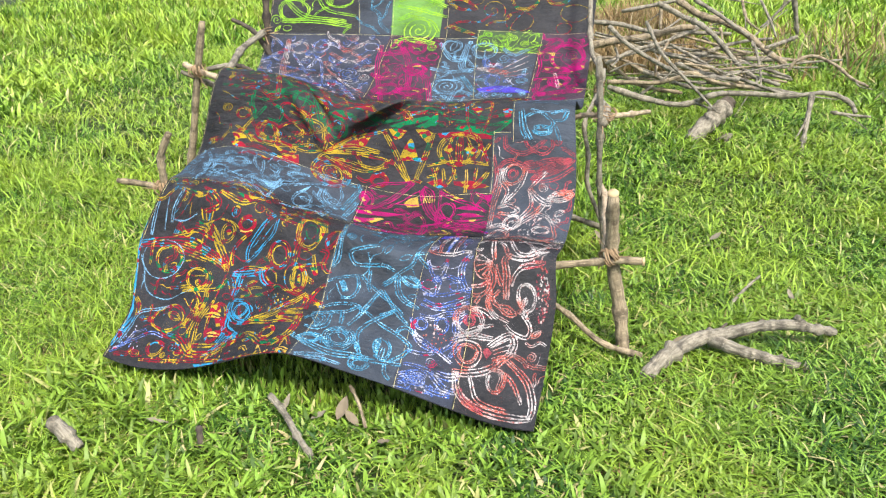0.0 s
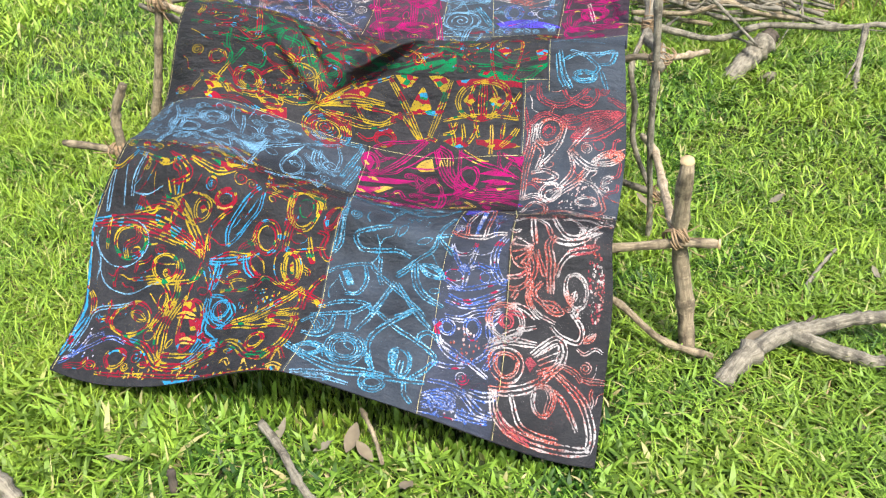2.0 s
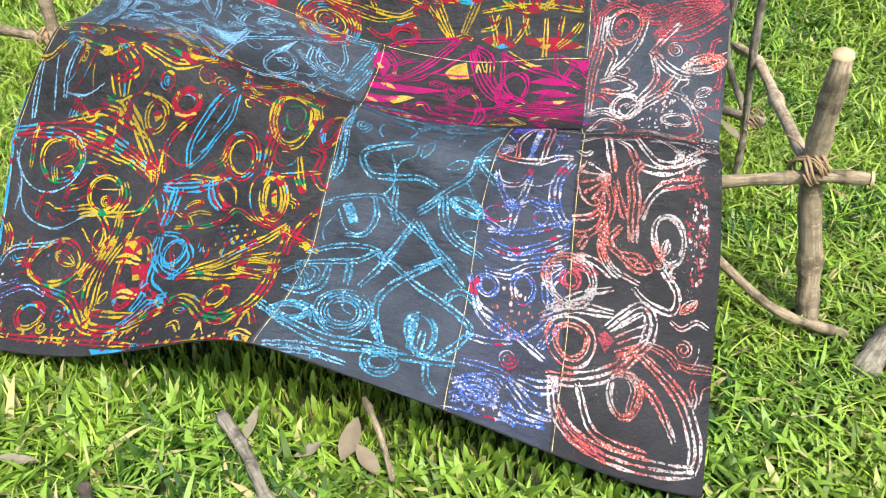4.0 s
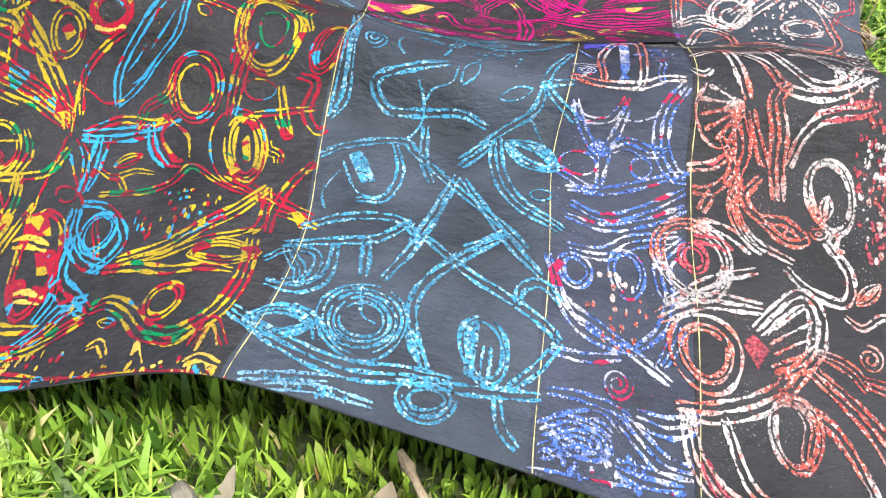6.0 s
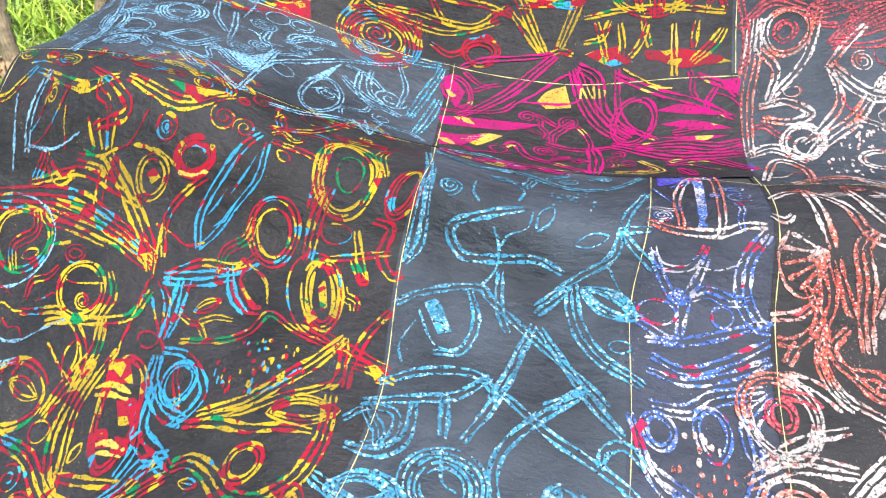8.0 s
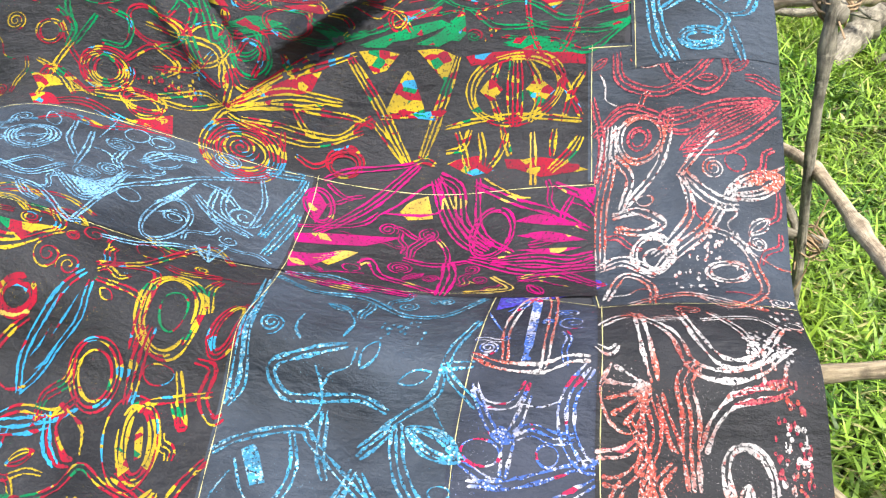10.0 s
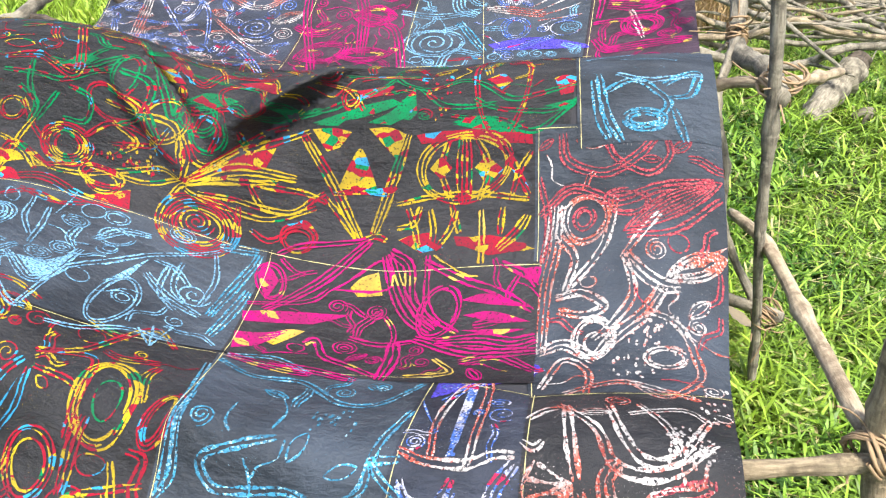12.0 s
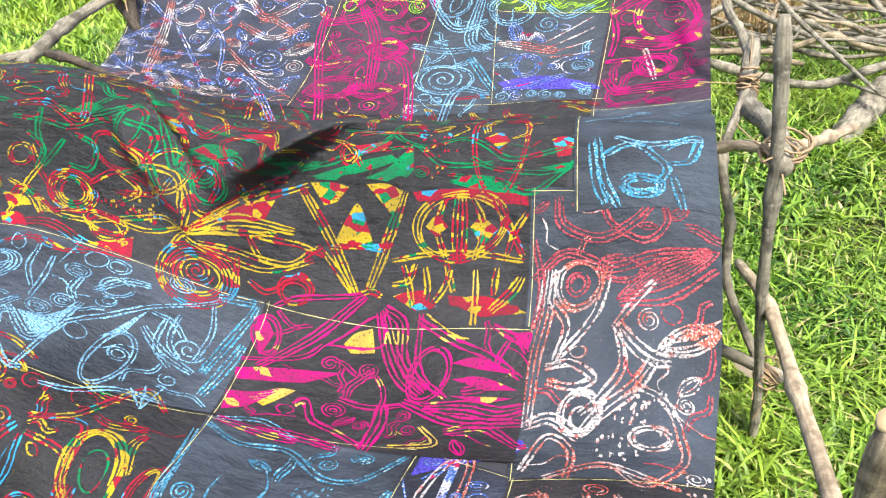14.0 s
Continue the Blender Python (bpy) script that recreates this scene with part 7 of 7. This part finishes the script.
d.petal("magenta", (0.534, 1.981), (0.678, 2.062), 0.047, 4, 0.0033)
d.strand("magenta", [(0.64, 2.329), (0.689, 2.208), (0.699, 2.016)], 4, 0.0033, 0.0079)
d.petal("magenta", (0.63, 2.015), (0.78, 2.021), 0.03, 4, 0.0033)
d.strand("magenta", [(0.55, 2.332), (0.551, 2.147), (0.655, 1.591)], 3, 0.0033, 0.0079)
d.ring("magenta", (0.714, 2.32), 0.04, 0.039, 3, 0.0033)
d.strand("magenta", [(0.751, 2.143), (0.79, 2.062), (0.844, 1.61)], 3, 0.0033, 0.0079)
d.strand("magenta", [(0.52, 2.142), (0.585, 2.109), (0.637, 2.146)], 4, 0.0033, 0.0079)
d.strand("gold", [(0.535, 2.109), (0.611, 2.128)], 1, 0.0033, 0.0079)
fill(d, ("magenta",), 30, 0.035, 11)
d.finish(ob)
ob, d = patch("slate patch with a light blue spiral", "sky", COOL, 0.0, 0.0020, ((0.535, 7.26), (0.672, 7.3), (0.668, 8.504), (0.561, 8.49)))
d.spiral("sky", (0.875, 2.062), 0.064, 3, 0.0033)
d.ring("sky", (0.875, 2.062), 0.073, 0.056, 2, 0.0033)
d.strand("sky", [(0.811, 2.356), (0.878, 2.255), (0.962, 2.276)], 3, 0.0033, 0.0079)
d.strand("sky", [(0.939, 2.347), (0.925, 2.217), (0.972, 2.174)], 4, 0.0033, 0.0079)
d.strand("sky", [(0.785, 2.186), (0.874, 2.173), (0.981, 2.195)], 3, 0.0033, 0.0079)
d.strand("sky", [(0.889, 1.594), (0.901, 1.992), (0.995, 2.016)], 3, 0.0033, 0.0079)
d.ring("sky", (0.87, 2.333), 0.044, 0.039, 2, 0.0033)
d.strand("blue", [(0.931, 2.151), (0.965, 2.086), (0.998, 2.025)], 3, 0.0033, 0.0079)
fill(d, ("sky",), 20, 0.035, 12)
d.finish(ob)
ob, d = patch("slate patch with white and indigo drawing", "violet", COOL, 0.02, 0.0028, ((0.672, 7.38), (0.829, 7.4), (0.845, 8.219), (0.658, 8.265)))
d.strand("white", [(0.994, 2.202), (1.075, 2.184), (1.136, 2.171)], 4, 0.003, 0.007)
d.strand("white", [(1.214, 2.283), (1.102, 2.197)], 1, 0.003, 0.007)
d.strand("white", [(1.219, 2.248), (1.105, 2.176)], 1, 0.003, 0.007)
d.strand("white", [(1.222, 2.209), (1.113, 2.162)], 1, 0.003, 0.007)
d.strand("white", [(1.224, 2.167), (1.119, 2.149)], 1, 0.003, 0.007)
d.ring("violet", (1.068, 2.118), 0.035, 0.044, 3, 0.003)
d.solid("indigo", (1.005, 2.054), (1.11, 2.081), (1.223, 2.043), (1.243, 2.022), (1.134, 2.024), (1.027, 2.03))
d.ring("sky", (1.017, 2.31), 0.056, 0.047, 3, 0.003)
d.strand("sky", [(1.093, 2.33), (1.148, 2.289), (1.214, 2.325)], 3, 0.003, 0.007)
d.strand("violet", [(1.018, 2.025), (1.075, 2.039), (1.162, 2.084)], 3, 0.003, 0.007)
fill(d, ("violet", "sky"), 22, 0.04, 13)
d.finish(ob)
ob, d = patch("plum patch with magenta swirls", "magenta", PLUM, 0.0, 0.0018, ((0.829, 7.28), (1.0, 7.244), (1.0, 8.655), (0.852, 8.651)))
d.ring("magenta", (1.383, 2.274), 0.076, 0.092, 3, 0.0041)
d.strand("magenta", [(1.255, 2.285), (1.319, 2.342), (1.412, 2.365), (1.458, 2.263)], 3, 0.0041, 0.0088)
d.strand("magenta", [(1.284, 2.192), (1.385, 2.173), (1.462, 2.254)], 5, 0.0041, 0.0088)
d.solid("magenta", (1.348, 2.163), (1.409, 2.179), (1.462, 2.235), (1.462, 2.181), (1.409, 2.157))
d.ring("magenta", (1.361, 2.095), 0.048, 0.042, 4, 0.0041)
d.strand("magenta", [(1.249, 2.122), (1.324, 2.121), (1.367, 2.071)], 2, 0.0041, 0.0088)
d.strand("magenta", [(1.276, 2.008), (1.363, 2.01), (1.467, 1.997)], 4, 0.0041, 0.0088)
d.strand("magenta", [(1.252, 2.057), (1.279, 2.008), (1.313, 2.012)], 3, 0.0041, 0.0088)
d.strand("white", [(1.336, 2.16), (1.35, 2.106), (1.362, 2.039)], 2, 0.0041, 0.0088)
d.strand("magenta", [(1.246, 2.341), (1.27, 2.224), (1.261, 2.14)], 2, 0.0041, 0.0088)
fill(d, ("magenta",), 24, 0.05, 14)
d.finish(ob)
ob, d = patch("dark patch with green drawing", "lime", BLACK, 0.0, 0.0012, ((0.0, 8.533), (0.291, 8.53), (0.242, 9.62), (0.0, 9.62)))
d.ring("lime", (0.112, 2.515), 0.075, 0.065, 3, 0.0037)
d.strand("lime", [(0.058, 2.572), (0.171, 2.481), (0.365, 2.46)], 3, 0.0037, 0.0097)
d.ring("lime", (0.318, 2.578), 0.066, 0.04, 2, 0.0037)
d.strand("lime", [(0.06, 2.458), (0.201, 2.461), (0.391, 2.437)], 3, 0.0037, 0.0097)
d.strand("lime", [(0.209, 2.595), (0.273, 2.518), (0.408, 2.494)], 2, 0.0037, 0.0097)
fill(d, ("lime",), 30, 0.05, 15)
d.finish(ob)
ob, d = patch("slate patch with blue drawing", "blue", COOL, 0.0, 0.0018, ((0.291, 8.53), (0.409, 8.538), (0.369, 9.62), (0.242, 9.62)))
fill(d, ("blue",), 9, 0.05, 31)
d.finish(ob)
ob, d = patch("dark patch with bright lime drawing", "lime", (0.05, 0.11, 0.02), 0.0, 0.0026, ((0.398, 8.221), (0.543, 8.201), (0.546, 9.62), (0.369, 9.62)))
d.strand("lime", [(0.592, 2.552), (0.706, 2.529), (0.828, 2.494)], 2, 0.0044, 0.0097)
d.strand("lime", [(0.601, 2.471), (0.706, 2.529), (0.802, 2.599)], 3, 0.0044, 0.0097)
d.spiral("lime", (0.707, 2.42), 0.08, 3, 0.0044)
d.strand("lime", [(0.596, 2.58), (0.685, 2.604), (0.821, 2.549)], 3, 0.0044, 0.0097)
d.strand("lime", [(0.6, 2.354), (0.674, 2.37), (0.789, 2.348)], 3, 0.0044, 0.0097)
d.strand("lime", [(0.645, 2.499), (0.752, 2.471), (0.798, 2.411)], 2, 0.0044, 0.0097)
fill(d, ("lime",), 20, 0.04, 16)
d.finish(ob)
ob, d = patch("black patch with red and yellow drawing", "kente", BLACK, 0.0, 0.0012, ((0.561, 8.49), (1.0, 8.655), (1.0, 9.62), (0.546, 9.62)))
fill(d, ("kente", "kente_yellow", "kente_red"), 22, 0.07, 33)
d.finish(ob)
ob, d = patch("small patch with bright lime scrolls", "lime", (0.018, 0.034, 0.012), 0.0, 0.0034, ((0.656, 8.264), (0.845, 8.188), (0.854, 8.651), (0.658, 8.647)))
fill(d, ("lime",), 26, 0.045, 34)
d.finish(ob)
ob, d = patch("dark patch with violet drawing along the top", "violet", NAVY, 0.0, 0.0024, ((0.0, 9.6), (1.0, 9.6), (1.0, 10.0), (0.0, 10.0)))
fill(d, ("violet", "blue"), 24, 0.07, 35)
d.finish(ob)
